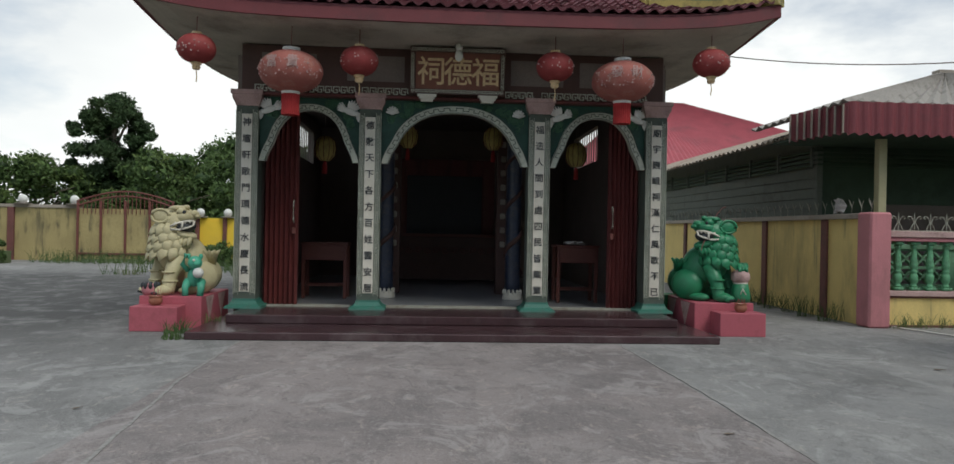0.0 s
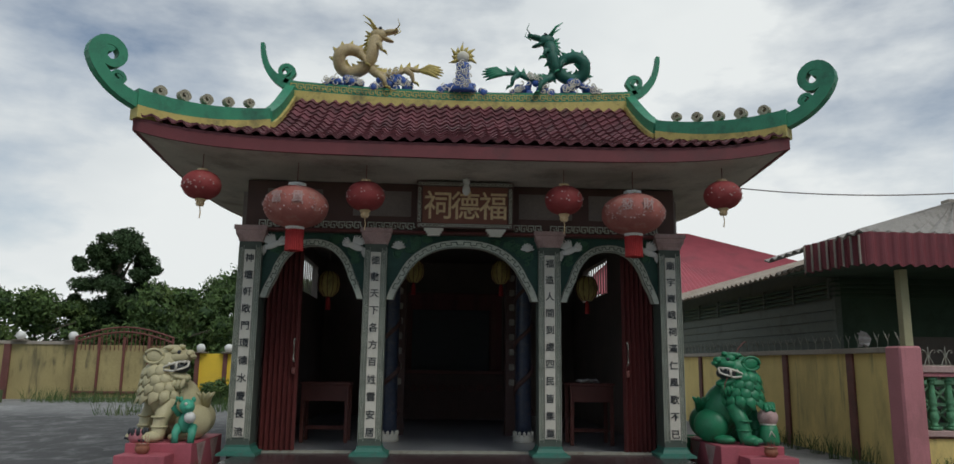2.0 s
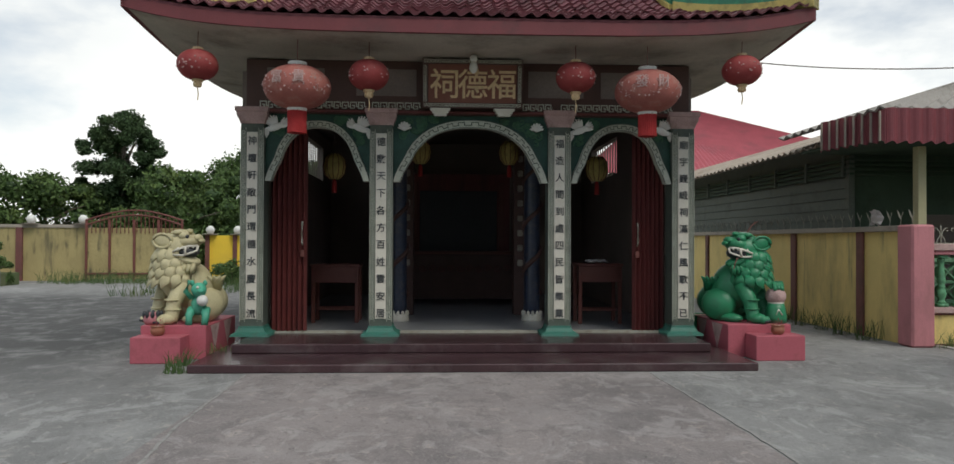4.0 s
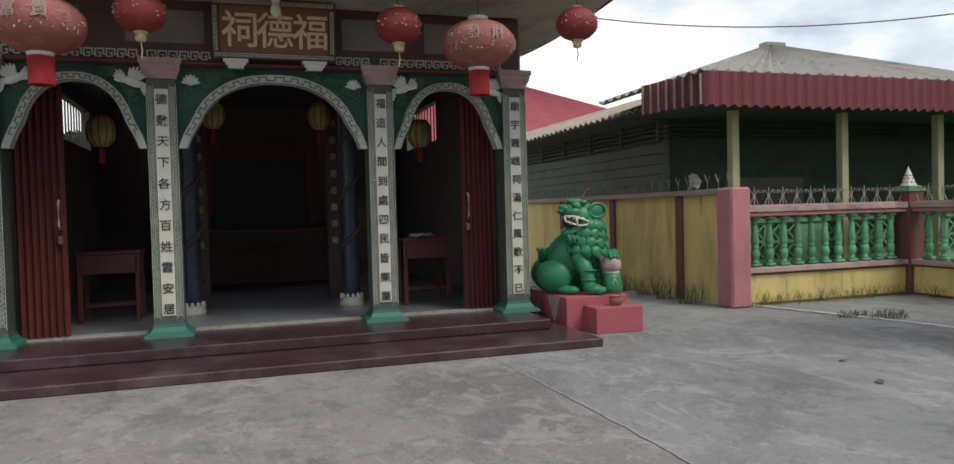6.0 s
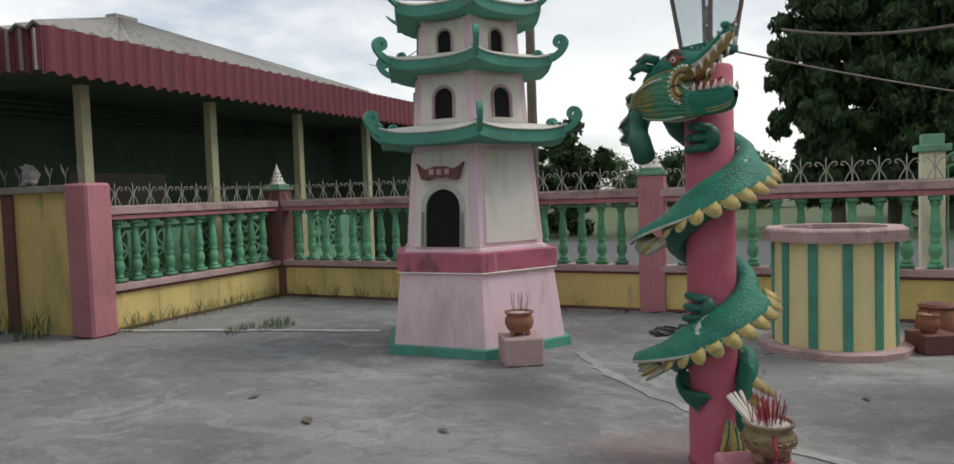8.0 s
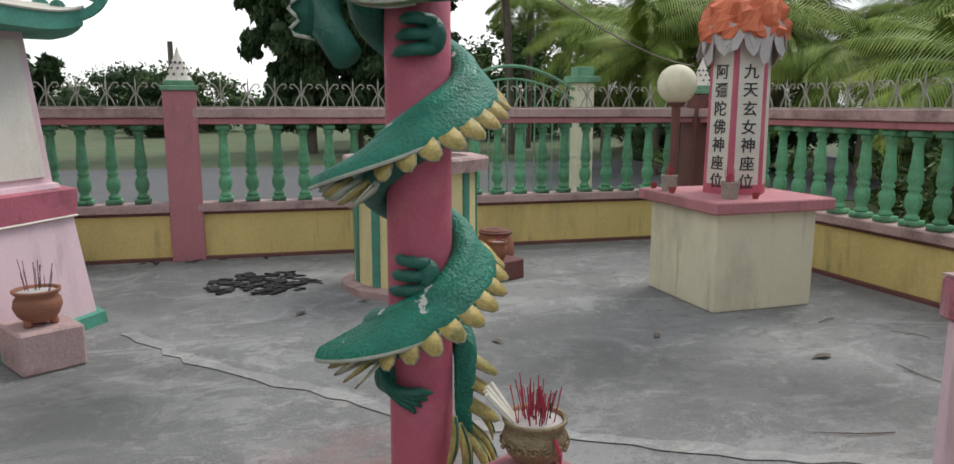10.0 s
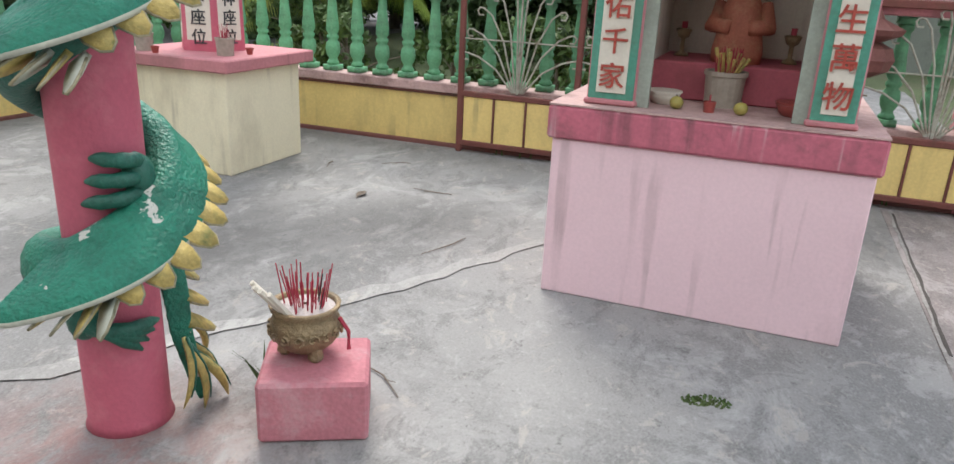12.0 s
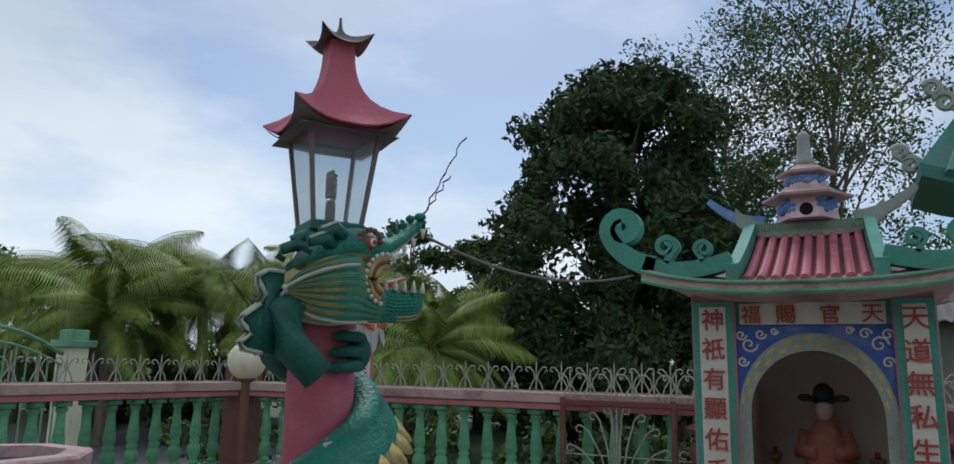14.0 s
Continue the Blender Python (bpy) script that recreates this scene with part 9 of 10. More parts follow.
lion_plinth(-3.2, -2.36, -3.19, -2.57, 10.56, None)
lion_plinth(4.62, 5.5, 4.86, 5.52, 10.6, None)
lion("lion_statue", -2.8, 11.35, 1, [M_LION_Y, M_PINK, M_PANEL, M_INK, M_JADE, M_PLASTICW], "cream guardian lion statue with a green cub on a red plinth", "cub")
lion("lion_statue", 4.98, 11.4, -1, [M_LION_G, M_COPING, M_PANEL, M_INK, M_LION_G, M_PANEL], "green guardian lion statue with a pink ball on a red plinth", "ball")
for x, sd in ((-2.92, 31), (5.22, 32)):
    censer("incense_pot", "small clay incense pot with spent sticks on the lion plinth", pose(x, 10.76, 0.33), 0.09, 0.13, M_CLAY, False, 12, sd, 0.13, dark=0.1)
for line in ([(4.75, 10.95, 1.35), (4.7, 10.92, 1.27), (4.68, 10.9, 1.2)], [(5.1, 11.5, 1.68), (5.17, 11.53, 1.77), (5.25, 11.55, 1.85), (5.3, 11.55, 1.86)]):
    bm = bmesh.new()
    tube(bm, line, 0.008, 6)
    tagged(part("wire_whisker", bm, M_IRON_B, None), "thin wire whisker on the green lion", "wire")
bin_ = thing("plastic_bin", "green plastic bin beside the temple step", "bin", pose(4.72, 12.3, 0.0))
bm = bmesh.new()
lathe(bm, [(0.14, 0), (0.18, 0.42), (0.195, 0.42), (0.195, 0.45), (0.17, 0.45), (0.14, 0.06)], 20, caps=False)
part("tub", bm, M_LION_G, bin_)
bm = bmesh.new()
lathe(bm, [(0.12, 0.005), (0.02, 0.01)], 16, caps=False)
part("bottom", bm, M_LION_G, bin_)


# ---- roof tiles ----
def tile_mesh():
    bm = bmesh.new()
    w, ln = 0.188, 0.235
    n = 8
    rows = []
    for y, dz in ((0.0, 0.022), (0.0, 0.036), (ln, 0.008)):
        row = []
        for i in range(n + 1):
            t = i / n
            z = 0.03 * math.cos(2 * math.pi * t) if t < 0.5 else 0.03 * math.cos(2 * math.pi * t) * 0.8
            row.append(bm.verts.new((w * (t - 0.5), y, z + dz - (0.012 if y == 0.0 and dz < 0.03 else 0))))
        rows.append(row)
    for p, q in zip(rows, rows[1:]):
        for i in range(n):
            bm.faces.new((p[i], p[i + 1], q[i + 1], q[i]))
    me = bpy.data.meshes.new("roof_tile")
    bm.normal_update()
    bm.to_mesh(me)
    bm.free()
    me.materials.append(M_TILE)
    return me


ME_TILE = tile_mesh()
rest_v, rest_f = [], []
base_v = [v.co.copy() for v in ME_TILE.vertices]
base_f = [tuple(p.vertices) for p in ME_TILE.polygons]
made = 0
JR = 15
for j in range(JR):
    y = EY - 0.04 + (RY - EY) * j / JR
    h = half_at(max(y, EY))
    cnt = int(2 * h / 0.188)
    for i in range(cnt):
        x = CX + (i - (cnt - 1) / 2) * 0.188
        yy = max(y, EY)
        dz = roof_z(x, yy + 0.1) - roof_z(x, yy)
        dx = roof_z(x + 0.05, yy) - roof_z(x - 0.05, yy)
        rnd = random.Random(j * 100 + i)
        m = pose(x, y, roof_z(x, yy) + 0.02 + rnd.uniform(-0.006, 0.006), math.degrees(math.atan2(dz, 0.1)) + rnd.uniform(-1.5, 1.5), -math.degrees(math.atan2(dx, 0.1)), rnd.uniform(-1.2, 1.2))
        if made < 300:
            share("roof_tile", ME_TILE, roof, m)
            made += 1
        else:
            o = len(rest_v)
            rest_v += [m @ v for v in base_v]
            rest_f += [tuple(k + o for k in f) for f in base_f]
me = bpy.data.meshes.new("upper_tiles")
me.from_pydata(rest_v, [], rest_f)
me.materials.append(M_TILE_J)
up = new("upper_tiles", me)
up.parent = roof
tagged(up, kind="stuff")


# ---- plants ----
def leaf_mesh(name, pts, size, material, parent=None, seed=0, droop=0.0, aspect=0.45):
    """Many small folded leaves at the points given."""
    rng = np.random.default_rng(seed)
    n = len(pts)
    pts = np.asarray(pts)
    d = rng.normal(size=(n, 3))
    d[:, 2] -= droop
    d /= np.linalg.norm(d, axis=1)[:, None]
    s = np.cross(d, rng.normal(size=(n, 3)))
    s /= np.linalg.norm(s, axis=1)[:, None]
    sz = size * rng.uniform(0.6, 1.3, size=(n, 1))
    a, b = pts - d * sz / 2, pts + d * sz / 2
    mid = pts + np.cross(d, s) * sz * 0.08
    l, r = mid - s * sz * aspect / 2, mid + s * sz * aspect / 2
    v = np.stack([a, r, b, l], axis=1).reshape(-1, 3)
    f = (np.arange(n)[:, None] * 4 + np.array([0, 1, 2, 3])[None]).tolist()
    me = bpy.data.meshes.new(name)
    me.from_pydata(v.tolist(), [], f)
    me.materials.append(material)
    ob = new(name, me)
    if parent is not None:
        ob.parent = parent
    return ob


def clump_points(c, r, n, rng, shell=0.55):
    d = rng.normal(size=(n, 3))
    d /= np.linalg.norm(d, axis=1)[:, None]
    k = (shell + (1 - shell) * rng.random((n, 1))) ** 0.8
    return np.asarray(c) + d * k * np.asarray(r)


def tree(x, y, h, crown, clumps, leaves, size, material, seed, label, trunk_h=None, trunk_r=0.12, z_low=0.3, droop=0.0, open_=1.0, core=0.09):
    """A tapered trunk with limbs and a crown of leaf clumps."""
    rng = np.random.default_rng(seed)
    t = thing("tree", label, "tree", pose(x, y, -0.06))
    th = trunk_h or h * 0.75
    bm = bmesh.new()
    bend = rng.normal(size=2) * 0.03 * h
    tr = [(bend[0] * k * k, bend[1] * k * k, th * k) for k in np.linspace(0, 1, 7)]
    tube(bm, tr, [trunk_r * (1.2 - 0.95 * k) for k in np.linspace(0, 1, 7)], 9)
    cs = []
    for i in range(clumps):
        a = rng.uniform(0, 2 * math.pi)
        f = rng.random() ** 0.7
        z = h * (z_low + (1 - z_low) * rng.random())
        prof = math.sqrt(max(0.05, 1 - ((z / h - z_low) / (1 - z_low) * 1.6 - 0.62) ** 2)) if open_ <= 1 else 0.8
        R = crown * f * prof
        cs.append((R * math.cos(a) + bend[0] * 0.6, R * math.sin(a) + bend[1] * 0.6, z))
    for c in cs[:: max(1, clumps // 22)]:
        k = min(0.95, max(0.15, (c[2] - 0.25 * h) / th))
        b0 = Vector((bend[0] * k * k, bend[1] * k * k, th * k))
        tube(bm, [b0, b0.lerp(Vector(c), 0.5) + Vector((0, 0, 0.04 * h)), Vector(c)], [trunk_r * 0.35, trunk_r * 0.2, 0.012], 6)
    part("trunk", bm, M_BARK, t)
    pts = np.concatenate([clump_points(c, np.array([1.0, 1.0, 0.75]) * crown * rng.uniform(0.14, 0.3) * open_, max(8, leaves // clumps), rng, 0.2) for c in cs])
    leaf_mesh("crown", pts, size, material, t, seed, droop)
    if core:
        # dark solid cores put the crown's inner shade into colour
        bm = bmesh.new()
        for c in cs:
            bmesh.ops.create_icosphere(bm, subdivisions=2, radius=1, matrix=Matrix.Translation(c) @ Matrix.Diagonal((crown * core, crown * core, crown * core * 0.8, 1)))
        tagged(part("inner_foliage", bm, M_LEAF_D, t, "dark solid cores standing for inner shade", True), kind="stuff")
    return t


def palm(x, y, h, fronds, length, seed, label):
    """A palm: ringed trunk and arching fronds of narrow leaflets."""
    rng = np.random.default_rng(seed)
    t = thing("palm_tree", label, "palm", pose(x, y, -0.06))
    bm = bmesh.new()
    lean = rng.normal(size=2) * 0.05 * h
    n = 12
    tube(bm, [(lean[0] * k * k, lean[1] * k * k, h * k) for k in np.linspace(0, 1, n)], [0.16 - 0.05 * k + 0.012 * (i % 2) for i, k in enumerate(np.linspace(0, 1, n))], 9)
    part("trunk", bm, M_BARK, t)
    V, F = [], []
    for i in range(fronds):
        a = 2 * math.pi * i / fronds * 2.4 + rng.uniform(-0.2, 0.2)
        e = rng.uniform(0.0, 1.12)
        L = length * rng.uniform(0.8, 1.1)
        p = np.array([lean[0], lean[1], h])
        d = np.array([math.cos(a) * math.cos(e), math.sin(a) * math.cos(e), math.sin(e)])
        side_ = np.array([-math.sin(a), math.cos(a), 0])
        m = 44
        for k in range(m):
            f = k / m
            q = p + d * L / m
            ll = length * 0.27 * math.sin(math.pi * (0.12 + 0.85 * f)) * rng.uniform(0.85, 1.1)
            o = len(V)
            w = 0.027
            V += [p + np.array([0, 0, 0.012]), q, q + np.array([0, 0, -0.02]), p + side_ * 0.015]
            F.append((o, o + 1, o + 2, o + 3))
            for s in (-1, 1):
                tip = p + (side_ * s * 0.75 + d * 0.45 + np.array([0, 0, -0.45 - 0.5 * f])) * ll
                mid = (p + tip) / 2 + np.array([0, 0, 0.05])
                o = len(V)
                V += [p, mid + d * w, tip, mid - d * w]
                F.append((o, o + 1, o + 2, o + 3))
            d = d + np.array([0, 0, -0.038])
            d /= np.linalg.norm(d)
            p = q
    me = bpy.data.meshes.new("fronds")
    me.from_pydata([tuple(v) for v in V], [], F)
    me.materials.append(M_LEAF_P)
    o = new("fronds", me)
    o.parent = t
    return t


# behind the west gate
tree(-15.8, 40.0, 8.1, 2.3, 150, 60000, 0.2, M_LEAF_D, 1, "broad dark green tree behind the yellow wall", trunk_r=0.3, z_low=0.08, core=0.11)
for i, (x, y, h, c) in enumerate(((-27, 42, 5.3, 4.5), (-22, 39, 5.0, 4.0), (-18.5, 38, 4.4, 3.5), (-12.3, 38, 4.8, 3.6), (-9.4, 41, 5.8, 4.2), (-5.5, 40, 5.4, 4.0), (-12, 46, 6.0, 5.0), (-31, 46, 6.0, 5.0), (-1.5, 44, 5.5, 4.0))):
    tree(x, y, h, c, 60, 15000, 0.25, M_LEAF, 10 + i, "scrubby green tree behind the yard wall", trunk_r=0.15, z_low=0.03)
# beyond the east fence
for i, (x, y, h, c) in enumerate(((30, 3.0, 13.5, 1.9), (31, 1.2, 13.0, 2.0), (29, -0.2, 12.5, 1.8))):
    tree(x, y, h, c, 300, 60000, 0.34, M_LEAF_D, 30 + i, "tall dark drooping tree across the road", trunk_r=0.2, z_low=0.08, droop=2.2, core=0.17)
for i, (x, y, h, c) in enumerate(((62, 30, 4.5, 6), (70, 22, 4.2, 7), (66, 14, 4.0, 6), (55, 9, 3.6, 5), (46, 9.6, 2.6, 1.8), (40, -9, 6.0, 4), (44, -14, 7.5, 5), (80, 42, 6, 8), (62, 46, 6, 7), (38, -3, 5.5, 3.5), (27, 11.5, 3.8, 1.8))):
    tree(x, y, h, c, 50, 9000, 0.33, M_LEAF if i % 2 else M_LEAF_D, 40 + i, "distant green tree beyond the road", trunk_r=0.2, z_low=0.05)
tree(36, -2.9, 8.0, 1.8, 70, 12000, 0.3, M_LEAF_D, 59, "dark tree among the palms", trunk_r=0.15, z_low=0.06, core=0.15)
palm(27.5, -3.6, 6.2, 26, 2.6, 1, "tall coconut palm across the road")
palm(31, -5.6, 6.0, 24, 2.6, 2, "coconut palm across the road")
for i, (x, y, h, l) in enumerate(((22.0, -6.0, 3.0, 3.0), (18.4, -6.4, 2.7, 3.0), (26.0, -6.5, 3.3, 3.2), (15.6, -7.2, 1.9, 2.8), (11.4, -5.4, 1.3, 2.4), (20.2, -8.6, 3.2, 3.2), (13.6, -9.5, 2.4, 3.0), (24.0, -10.0, 3.6, 3.2), (17.2, -10.5, 3.0, 3.0), (19.0, -4.2, 2.0, 2.4))):
    palm(x, y, h + 0.75, 26, l * 1.1, 10 + i, "young bushy palm behind the fence")
for i, (x, y, h, c) in enumerate(((12.5, -13.5, 3.8, 2.4), (16.5, -14.0, 4.2, 2.6), (20.5, -13.0, 4.4, 2.6), (24.5, -12.5, 4.6, 2.8), (28.0, -9.5, 4.8, 2.8), (15.0, -8.6, 2.0, 1.6), (19.5, -7.0, 2.0, 1.6), (23.5, -7.6, 2.2, 1.8))):
    tree(x, y, h, c, 40, 9000, 0.2, M_LEAF_D, 110 + i, "dark green thicket behind the palms", trunk_r=0.1, z_low=0.02, core=0.16)
# south of the gate
tree(9.0, -9.6, 8.6, 3.3, 170, 60000, 0.21, M_LEAF_D, 60, "dense dark green tree behind the gate", trunk_r=0.2, z_low=0.04, core=0.09)
tree(7.6, -9.6, 5.6, 2.2, 60, 18000, 0.21, M_LEAF_D, 61, "dark green bushy tree behind the fence", trunk_r=0.15, z_low=0.04, core=0.09)
tree(4.6, -15.0, 13.5, 4.2, 110, 26000, 0.15, M_LEAF, 62, "tall slender tree with open airy foliage", trunk_r=0.14, z_low=0.3, open_=1.2, core=0)
tree(7.0, -16.0, 11.5, 3.2, 60, 13000, 0.15, M_LEAF, 63, "slender tree with open airy foliage", trunk_r=0.12, z_low=0.3, open_=1.2, core=0)
tree(14.2, -13.0, 5.9, 2.0, 50, 9000, 0.2, M_LEAF, 64, "green tree behind the palms", trunk_r=0.14, z_low=0.1)
tree(16.9, -13.0, 6.2, 2.2, 50, 9000, 0.2, M_LEAF, 65, "green tree behind the palms", trunk_r=0.14, z_low=0.1)
for i, (x, y, h, c) in enumerate(((9.5, -2.6, 1.2, 1.0), (8.0, -2.8, 1.0, 1.0), (6.5, -2.4, 1.1, 1.0), (10.8, -4.0, 1.4, 1.2), (13.0, -2.0, 1.3, 1.2), (5.0, -2.6, 1.2, 1.0))):
    tree(x, y, h, c, 20, 2200, 0.13, M_LEAF, 70 + i, "low green bush outside the fence", trunk_r=0.04, z_low=0.05)


def weeds(name, spots, n, h, seed, label):
    rng = np.random.default_rng(seed)
    V, F = [], []
    for (x, y, r) in spots:
        for k in range(n):
            a, q = rng.uniform(0, 6.28), r * math.sqrt(rng.random())
            bx, by = x + q * math.cos(a), y + q * math.sin(a) * 0.6
            hh = h * rng.uniform(0.3, 1.2)
            dx, dy = rng.normal(size=2) * hh * 0.4
            w = 0.006
            o = len(V)
            V += [(bx - w, by, 0), (bx + w, by + w, 0), (bx + dx * 0.5 + w * 0.7, by + dy * 0.5, hh * 0.65), (bx + dx, by + dy, hh), (bx + dx * 0.5 - w * 0.7, by + dy * 0.5, hh * 0.65)]
            F += [(o, o + 1, o + 2, o + 4), (o + 4, o + 2, o + 3)]
    me = bpy.data.meshes.new(name)
    me.from_pydata(V, [], F)
    me.materials.append(M_GRASS)
    tagged(new(name, me), label, "weeds", kind="stuff")


weeds("weeds_fence", [(8.2 + 0.3 * i, 11.78, 0.25) for i in range(11)] + [(11.3 - 0.012 * i, 11.3 - 0.5 * i, 0.2) for i in range(10)], 26, 0.22, 1, "grass tufts along the foot of the fence")
weeds("weeds_kerb", [(8.6, 10.3, 0.25), (8.9, 10.0, 0.3), (9.1, 10.2, 0.25)], 90, 0.1, 2, "low grass patch on the concrete")
weeds("weeds_side_wall", [(7.6, 12.6 + 0.7 * i, 0.25) for i in range(8)], 40, 0.35, 3, "weeds along the yellow side wall")
weeds("weeds_step", [(-2.4, 9.9, 0.15), (-2.5, 10.4, 0.15), (-2.2, 11.0, 0.2)], 40, 0.2, 4, "grass tufts beside the step and plinth")
weeds("weeds_crack", [(4.13, 3.57, 0.07), (4.2, 3.6, 0.05)], 70, 0.012, 15, "small dark moss patch on the concrete")
weeds("weeds_gate", [(6.2, -0.02, 0.3), (3.3, 0.0, 0.2), (5.7, 4.2, 0.08)], 30, 0.15, 5, "small weeds by the gate")
weeds("weeds_yard_edge", [(-9 - 0.6 * i, 12 + 1.9 * i % 5, 0.6) for i in range(12)] + [(-13 + i * 0.45, 28.2 + 0.6 * math.sin(i * 2.3), 0.7) for i in range(22)] + [(-7.8 + 0.35 * i, 22 + 1.3 * (i % 5), 0.6) for i in range(14)] + [(-5 + i * 0.6, 24 + (i % 3), 0.7) for i in range(8)], 60, 0.5, 6, "tall rough grass at the yard edge")


for i, (x, y, h, c) in enumerate(((-14.6, 26.5, 1.6, 0.9), (-15.6, 27.5, 1.9, 1.0), (-16.8, 26.8, 1.5, 0.9), (-6.6, 27.5, 0.8, 1.1), (-4.6, 28.5, 1.2, 1.3), (-2.8, 28.0, 1.5, 1.2))):
    tree(x, y, h, c, 18, 1800, 0.16, M_LEAF, 90 + i, "dark shrub growing at the yard edge", trunk_r=0.03, z_low=0.1)
tub = thing("planter", "low dark concrete planter under the shrubs", "planter", pose(-15.4, 26.8, 0))
boxed("front", -1.6, 1.6, -0.6, -0.5, 0, 0.5, M_PLANK, tub)
boxed("soil", -1.6, 1.6, -0.5, 0.6, 0, 0.42, M_SOIL, tub)


# ---- west boundary ----
wb = thing("wall_gate_west", "stained pale yellow boundary wall with brown posts", "wall", kind="structure")
boxed("panel", -40, -12.5, 29.6, 29.8, 0, 2.0, M_YELLOW_OLD, wb, bevel=0)
boxed("coping", -40, -12.5, 29.55, 29.85, 2.0, 2.12, M_SOFFIT, wb)
boxed("panel", -8.75, 6.5, 31.6, 31.8, 0, 1.75, M_YELLOW_B, wb, "bright yellow wall", 0)
for x in (-36, -32.5, -29, -25.5, -22, -18.5, -15):
    boxed("post", x - 0.12, x + 0.12, 29.5, 29.598, 0, 2.0, M_BROWN, wb)
for x in (-8.7, -7.6, -6.5, -4.9, -3.2, -1.5):
    boxed("post", x - 0.08, x + 0.08, 31.5, 31.598, 0, 1.8, M_BROWN, wb)
wg = thing("sliding_gate", "pale yellow sheet gate with brown arched iron top", "gate")
boxed("sheet", -12.45, -8.9, 29.35, 29.4, 0.1, 2.0, M_YELLOW_OLD, wg, bevel=0)
for x in (-12.45, -11.6, -10.7, -9.8, -8.95):
    boxed("stile", x - 0.04, x + 0.04, 29.28, 29.345, 0, 2.3, M_IRON_B, wg)
boxed("lower_rail", -12.45, -8.9, 29.28, 29.345, 0.25, 0.33, M_IRON_B, wg)
bm = bmesh.new()
for dz in (0.0, 0.18):
    tube(bm, [(-12.45 + 3.55 * k / 16, 29.3, 2.1 + dz + 0.38 * math.sin(math.pi * k / 16)) for k in range(17)], 0.035, 6)
for k in range(24):
    x = -12.4 + 3.45 * k / 23
    tube(bm, [(x, 29.3, 1.8), (x, 29.3, 2.25 + 0.35 * math.sin(math.pi * (x + 12.45) / 3.55))], 0.016, 5)
part("arched_top", bm, M_IRON_B, wg, "brown arched iron top")
for x, y in ((-18.5, 29.6), (-12.7, 29.6), (-8.6, 31.6), (-7.5, 31.6), (-14.6, 29.6)):
    t = thing("post_lamp", "small white globe on a wall post", "lamp", pose(x, y, 2.1 if y < 30 else 1.75), "wall globes")
    bm = bmesh.new()
    lathe(bm, [(0.3, 0.02), (0.32, 0.06), (0.1, 0.08)], 12)
    part("cap", bm, M_SOFFIT, t)
    bm = bmesh.new()
    ball(bm, (0, 0, 0.22), 0.17)
    part("globe", bm, M_PLASTICW, t, smooth=True)

# ---- beyond the road: arched gate, poles, cables ----
fg = thing("entrance_gate", "green arched iron gate with cream posts across the road", "gate", pose(14.2, 1.2, -0.05, 0, 0, 90))
for x in (-1.2, 1.2):
    boxed("post", x - 0.15, x + 0.15, -0.15, 0.15, 0, 2.0, M_CREAM, fg)
    boxed("cap", x - 0.22, x + 0.22, -0.22, 0.22, 2.0, 2.1, M_LATTICE, fg)
    boxed("cap", x - 0.14, x + 0.14, -0.14, 0.14, 2.1, 2.25, M_LATTICE, fg)
bm = bmesh.new()
tube(bm, [(-1.05 + 2.1 * k / 12, 0, 1.9 + 0.35 * math.sin(math.pi * k / 12)) for k in range(13)], 0.03, 6)
tube(bm, [(-1.05 + 2.1 * k / 12, 0, 1.75 + 0.3 * math.sin(math.pi * k / 12)) for k in range(13)], 0.02, 6)
for k in range(14):
    x = -1.0 + 2.0 * k / 13
    tube(bm, [(x, 0, 0.1), (x, 0, 1.75 + 0.3 * math.sin(math.pi * (x + 1.05) / 2.1))], 0.014, 5)
part("leaf", bm, M_LATTICE, fg, "green arched iron bars")


def pole(x, y, h, label, arm=True, r=0.11):
    t = thing("utility_pole", label, "utility pole", pose(x, y, -0.06))
    bm = bmesh.new()
    tube(bm, [(0, 0, 0), (0, 0, h)], [r, r * 0.75], 10)
    part("shaft", bm, M_BARK, t)
    if arm:
        bm = bmesh.new()
        box(bm, -0.05, 0.05, -0.8, 0.8, h - 0.5, h - 0.4)
        part("crossarm", bm, M_BARK, t)
        for dy in (-0.7, 0, 0.7):
            bm = bmesh.new()
            lathe(bm, [(0.04, h - 0.4), (0.06, h - 0.34), (0.03, h - 0.26)], 8, (0, dy))
            part("insulator", bm, M_PANEL, t)


pole(14.5, 8.6, 8.0, "dark wooden utility pole beside the road", r=0.1)
pole(40, 22.5, 5.6, "distant utility pole with crossarm")
pole(27, 7.2, 3.5, "thin pale pole before the trees", False, 0.1)


def cable(name, a, b, sag, r, label):
    bm = bmesh.new()
    a, b = Vector(a), Vector(b)
    tube(bm, [a.lerp(b, k / 20) - Vector((0, 0, sag * 4 * (k / 20) * (1 - k / 20))) for k in range(21)], r, 5)
    tagged(part(name, bm, M_INTERIOR, None), label, "cable")


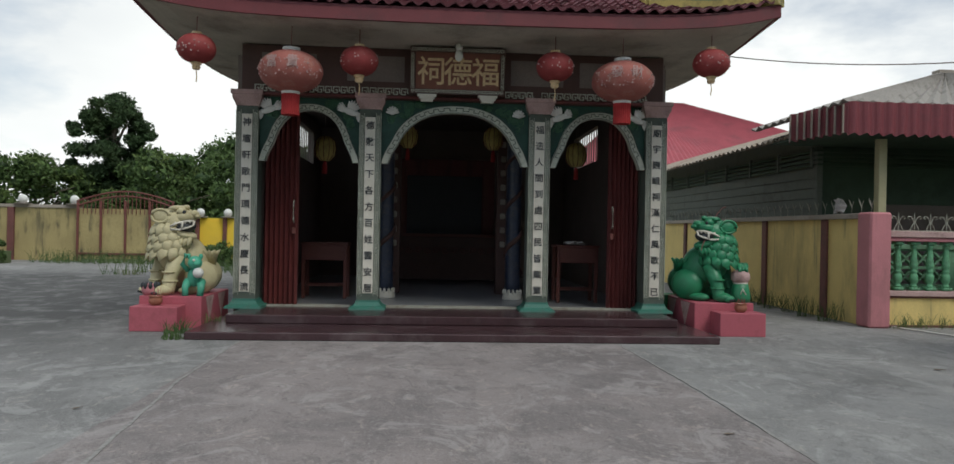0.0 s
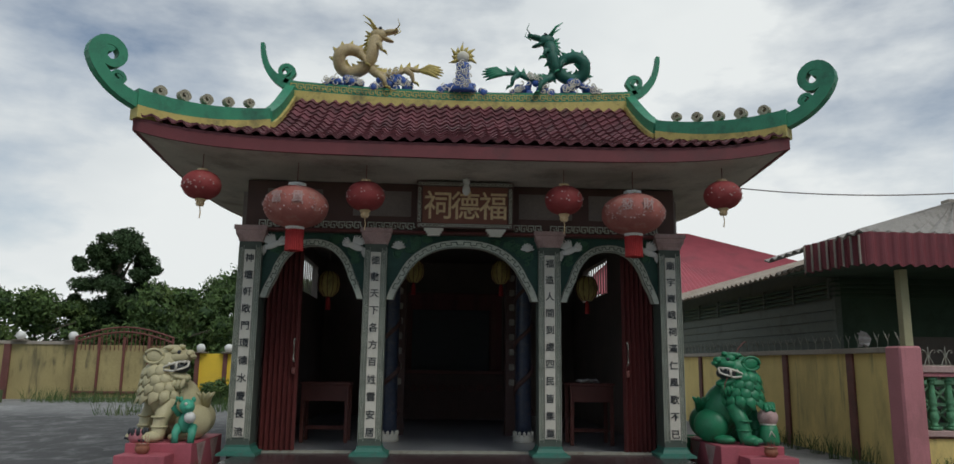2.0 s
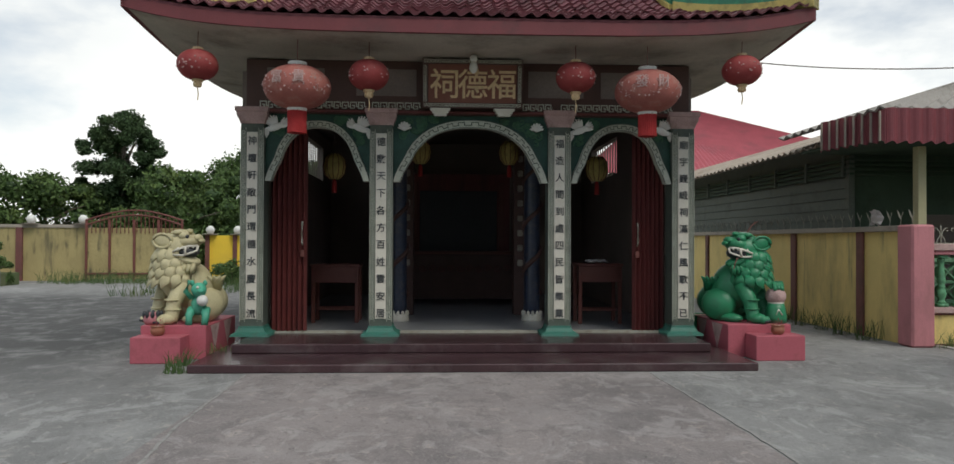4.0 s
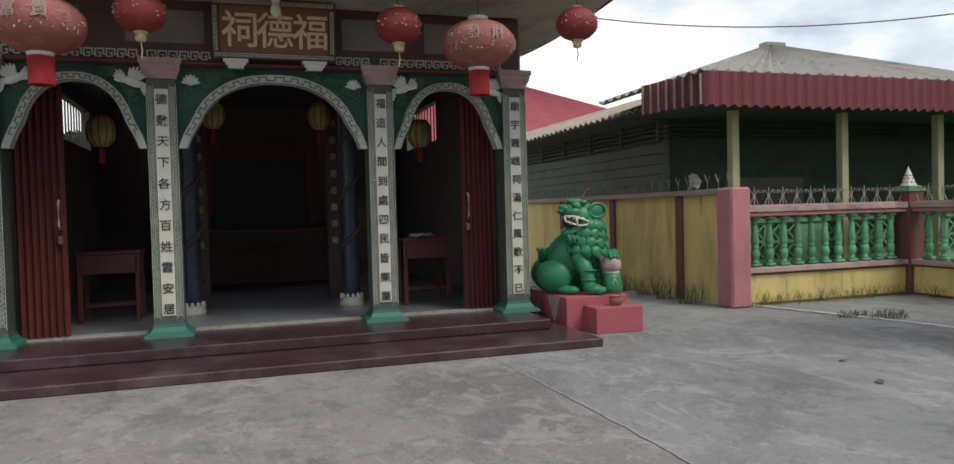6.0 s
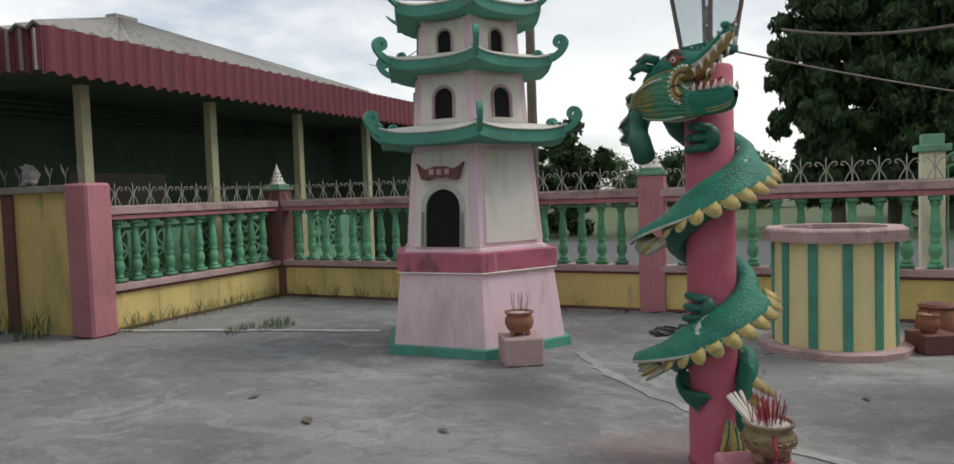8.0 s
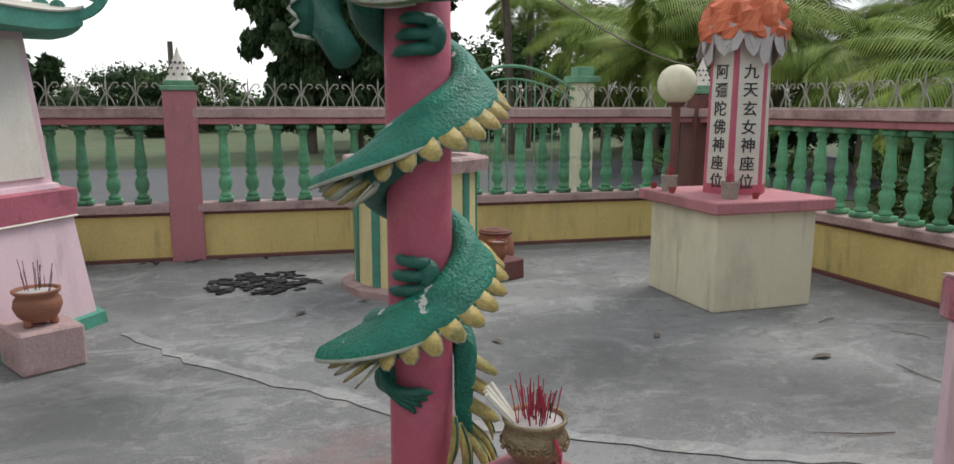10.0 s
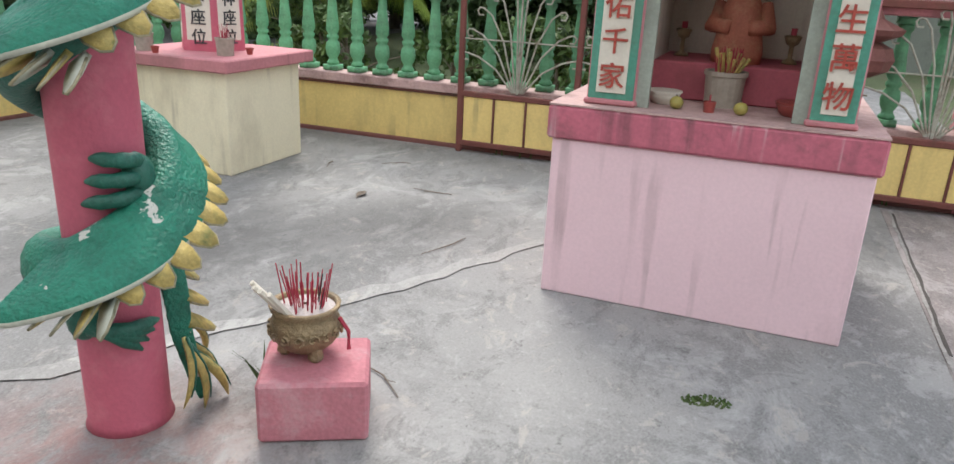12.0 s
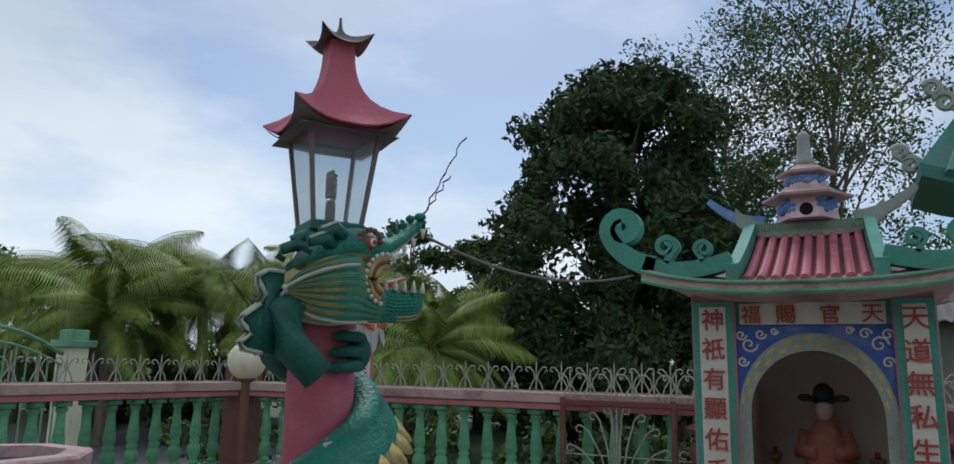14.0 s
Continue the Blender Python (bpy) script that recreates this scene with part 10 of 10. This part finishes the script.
cable("cable", (4.9, 11.0, 4.05), (8.95, 7.35, 3.62), 0.25, 0.008, "thin dark power cable from the temple eave to the pagoda")
cable("cable", (6.1, 4.5, 2.33), (10.9, 0.1, 2.05), 0.12, 0.006, "thin dark cable from the pillar lamp to the fence corner")
cable("cable", (8.95, 7.35, 3.62), (14.5, 8.6, 7.4), 0.3, 0.008, "thin dark cable from the pagoda to the pole")
cable("cable", (5.8, 4.2, 2.35), (5.2, 2.95, 2.3), 0.1, 0.007, "thin grey cable from the dragon pillar to the altar roof")
cable("cable", (8.95, 7.35, 3.6), (14.5, 12.0, 4.2), 0.25, 0.008, "thin dark cable towards the house")

# ---- loose things on the ground ----
scr = bmesh.new()
rnd = random.Random(9)
for k in range(110):
    a, q = rnd.uniform(0, 6.28), math.sqrt(rnd.random())
    x, y = 9.8 + 0.42 * q * math.cos(a), 5.15 + 0.5 * q * math.sin(a)
    w, l = rnd.uniform(0.012, 0.04), rnd.uniform(0.03, 0.1)
    slab(scr, [(-l, -w), (l * 0.3, -w * 1.2), (l, 0), (l * 0.2, w), (-l * 0.8, w * 0.8)], rnd.uniform(0.003, 0.02), pose(x, y, 0.002, rnd.uniform(-8, 8), rnd.uniform(-8, 8), rnd.uniform(0, 360)))
tagged(part("charred_scraps", scr, M_CHAR, None), "scattered charred paper scraps on the concrete", "debris", kind="stuff")
for i, (x, y, s) in enumerate(((6.29, 8.13, 0.06), (5.9, 7.32, 0.08), (6.7, 1.83, 0.07), (8.68, 4.91, 0.06), (7.6, 3.7, 0.05), (6.0, 6.3, 0.05), (8.9, 4.4, 0.05), (7.4, 2.6, 0.05), (2.9, 5.6, 0.04), (-1.9, 6.3, 0.04))):
    t = thing("dry_leaf", "curled dry brown leaf on the concrete", "leaf", pose(x, y, 0.005, 0, 0, i * 47), "fallen leaves")
    bm = bmesh.new()
    rows = []
    for k in range(6):
        f = k / 5
        w = s * 0.45 * math.sin(math.pi * (0.08 + 0.86 * f))
        rows.append([bm.verts.new((s * (f - 0.5) * 2, v * w, 0.004 + 0.35 * w * abs(v) + 0.25 * s * (f - 0.5) ** 2)) for v in (-1, 0, 1)])
    for p, q in zip(rows, rows[1:]):
        for k in range(2):
            bm.faces.new((p[k], q[k], q[k + 1], p[k + 1]))
    part("blade", bm, M_BARK, t)
    bm = bmesh.new()
    tube(bm, [(s, 0, 0.01), (s * 1.4, 0.01, 0.004)], 0.003, 4)
    part("stalk", bm, M_BARK, t)
for i, (x, y, l_) in enumerate(((6.3, 1.5, 0.16), (6.9, 0.9, 0.12), (5.75, 2.5, 0.2), (7.35, 1.2, 0.1), (5.35, 4.0, 0.14), (8.2, 4.4, 0.1))):
    t = thing("twig", "thin dry brown twig lying on the concrete", "twig", pose(x, y, 0.004, 0, 0, 37 * i), "fallen twigs")
    bm = bmesh.new()
    tube(bm, [(-l_, 0, 0.003), (-0.2 * l_, 0.02 * (-1) ** i, 0.006), (l_, -0.01, 0.003)], [0.003, 0.004, 0.002], 5)
    part("stem", bm, M_BARK, t)
    bm = bmesh.new()
    tube(bm, [(0, 0.01, 0.005), (0.3 * l_, 0.25 * l_, 0.004)], [0.0025, 0.001], 5)
    part("side_shoot", bm, M_BARK, t)
bm = bmesh.new()
for k in range(80):
    i = rnd.random()
    x, y = 11.2 - 0.03 * i, 9.0 - 8.5 * i
    a = rnd.uniform(0, 360)
    slab(bm, [(-0.05, -0.015), (0.05, -0.01), (0.06, 0.01), (-0.04, 0.015)], 0.006, pose(x - abs(rnd.gauss(0, 0.12)), y, 0.003, rnd.uniform(-10, 10), rnd.uniform(-10, 10), a))
tagged(part("leaf_litter", bm, M_CHAR, None), "dark leaf litter along the fence foot", "debris", kind="stuff")
rag = thing("white_rag", "crumpled white rag caught on the iron spikes", "cloth", pose(7.88, 12.9, 1.86))
bm = bmesh.new()
rows = [[bm.verts.new((0.05 * math.sin(3 * i + j), -0.14 + 0.07 * i + 0.02 * math.sin(j * 2), 0.06 * j - 0.02 * math.sin(i * 2.2))) for i in range(5)] for j in range(5)]
for p, q in zip(rows, rows[1:]):
    for i in range(4):
        bm.faces.new((p[i], p[i + 1], q[i + 1], q[i]))
o = part("cloth", bm, M_CLOTHW, rag)
o.modifiers.new("thick", "SOLIDIFY").thickness = 0.004
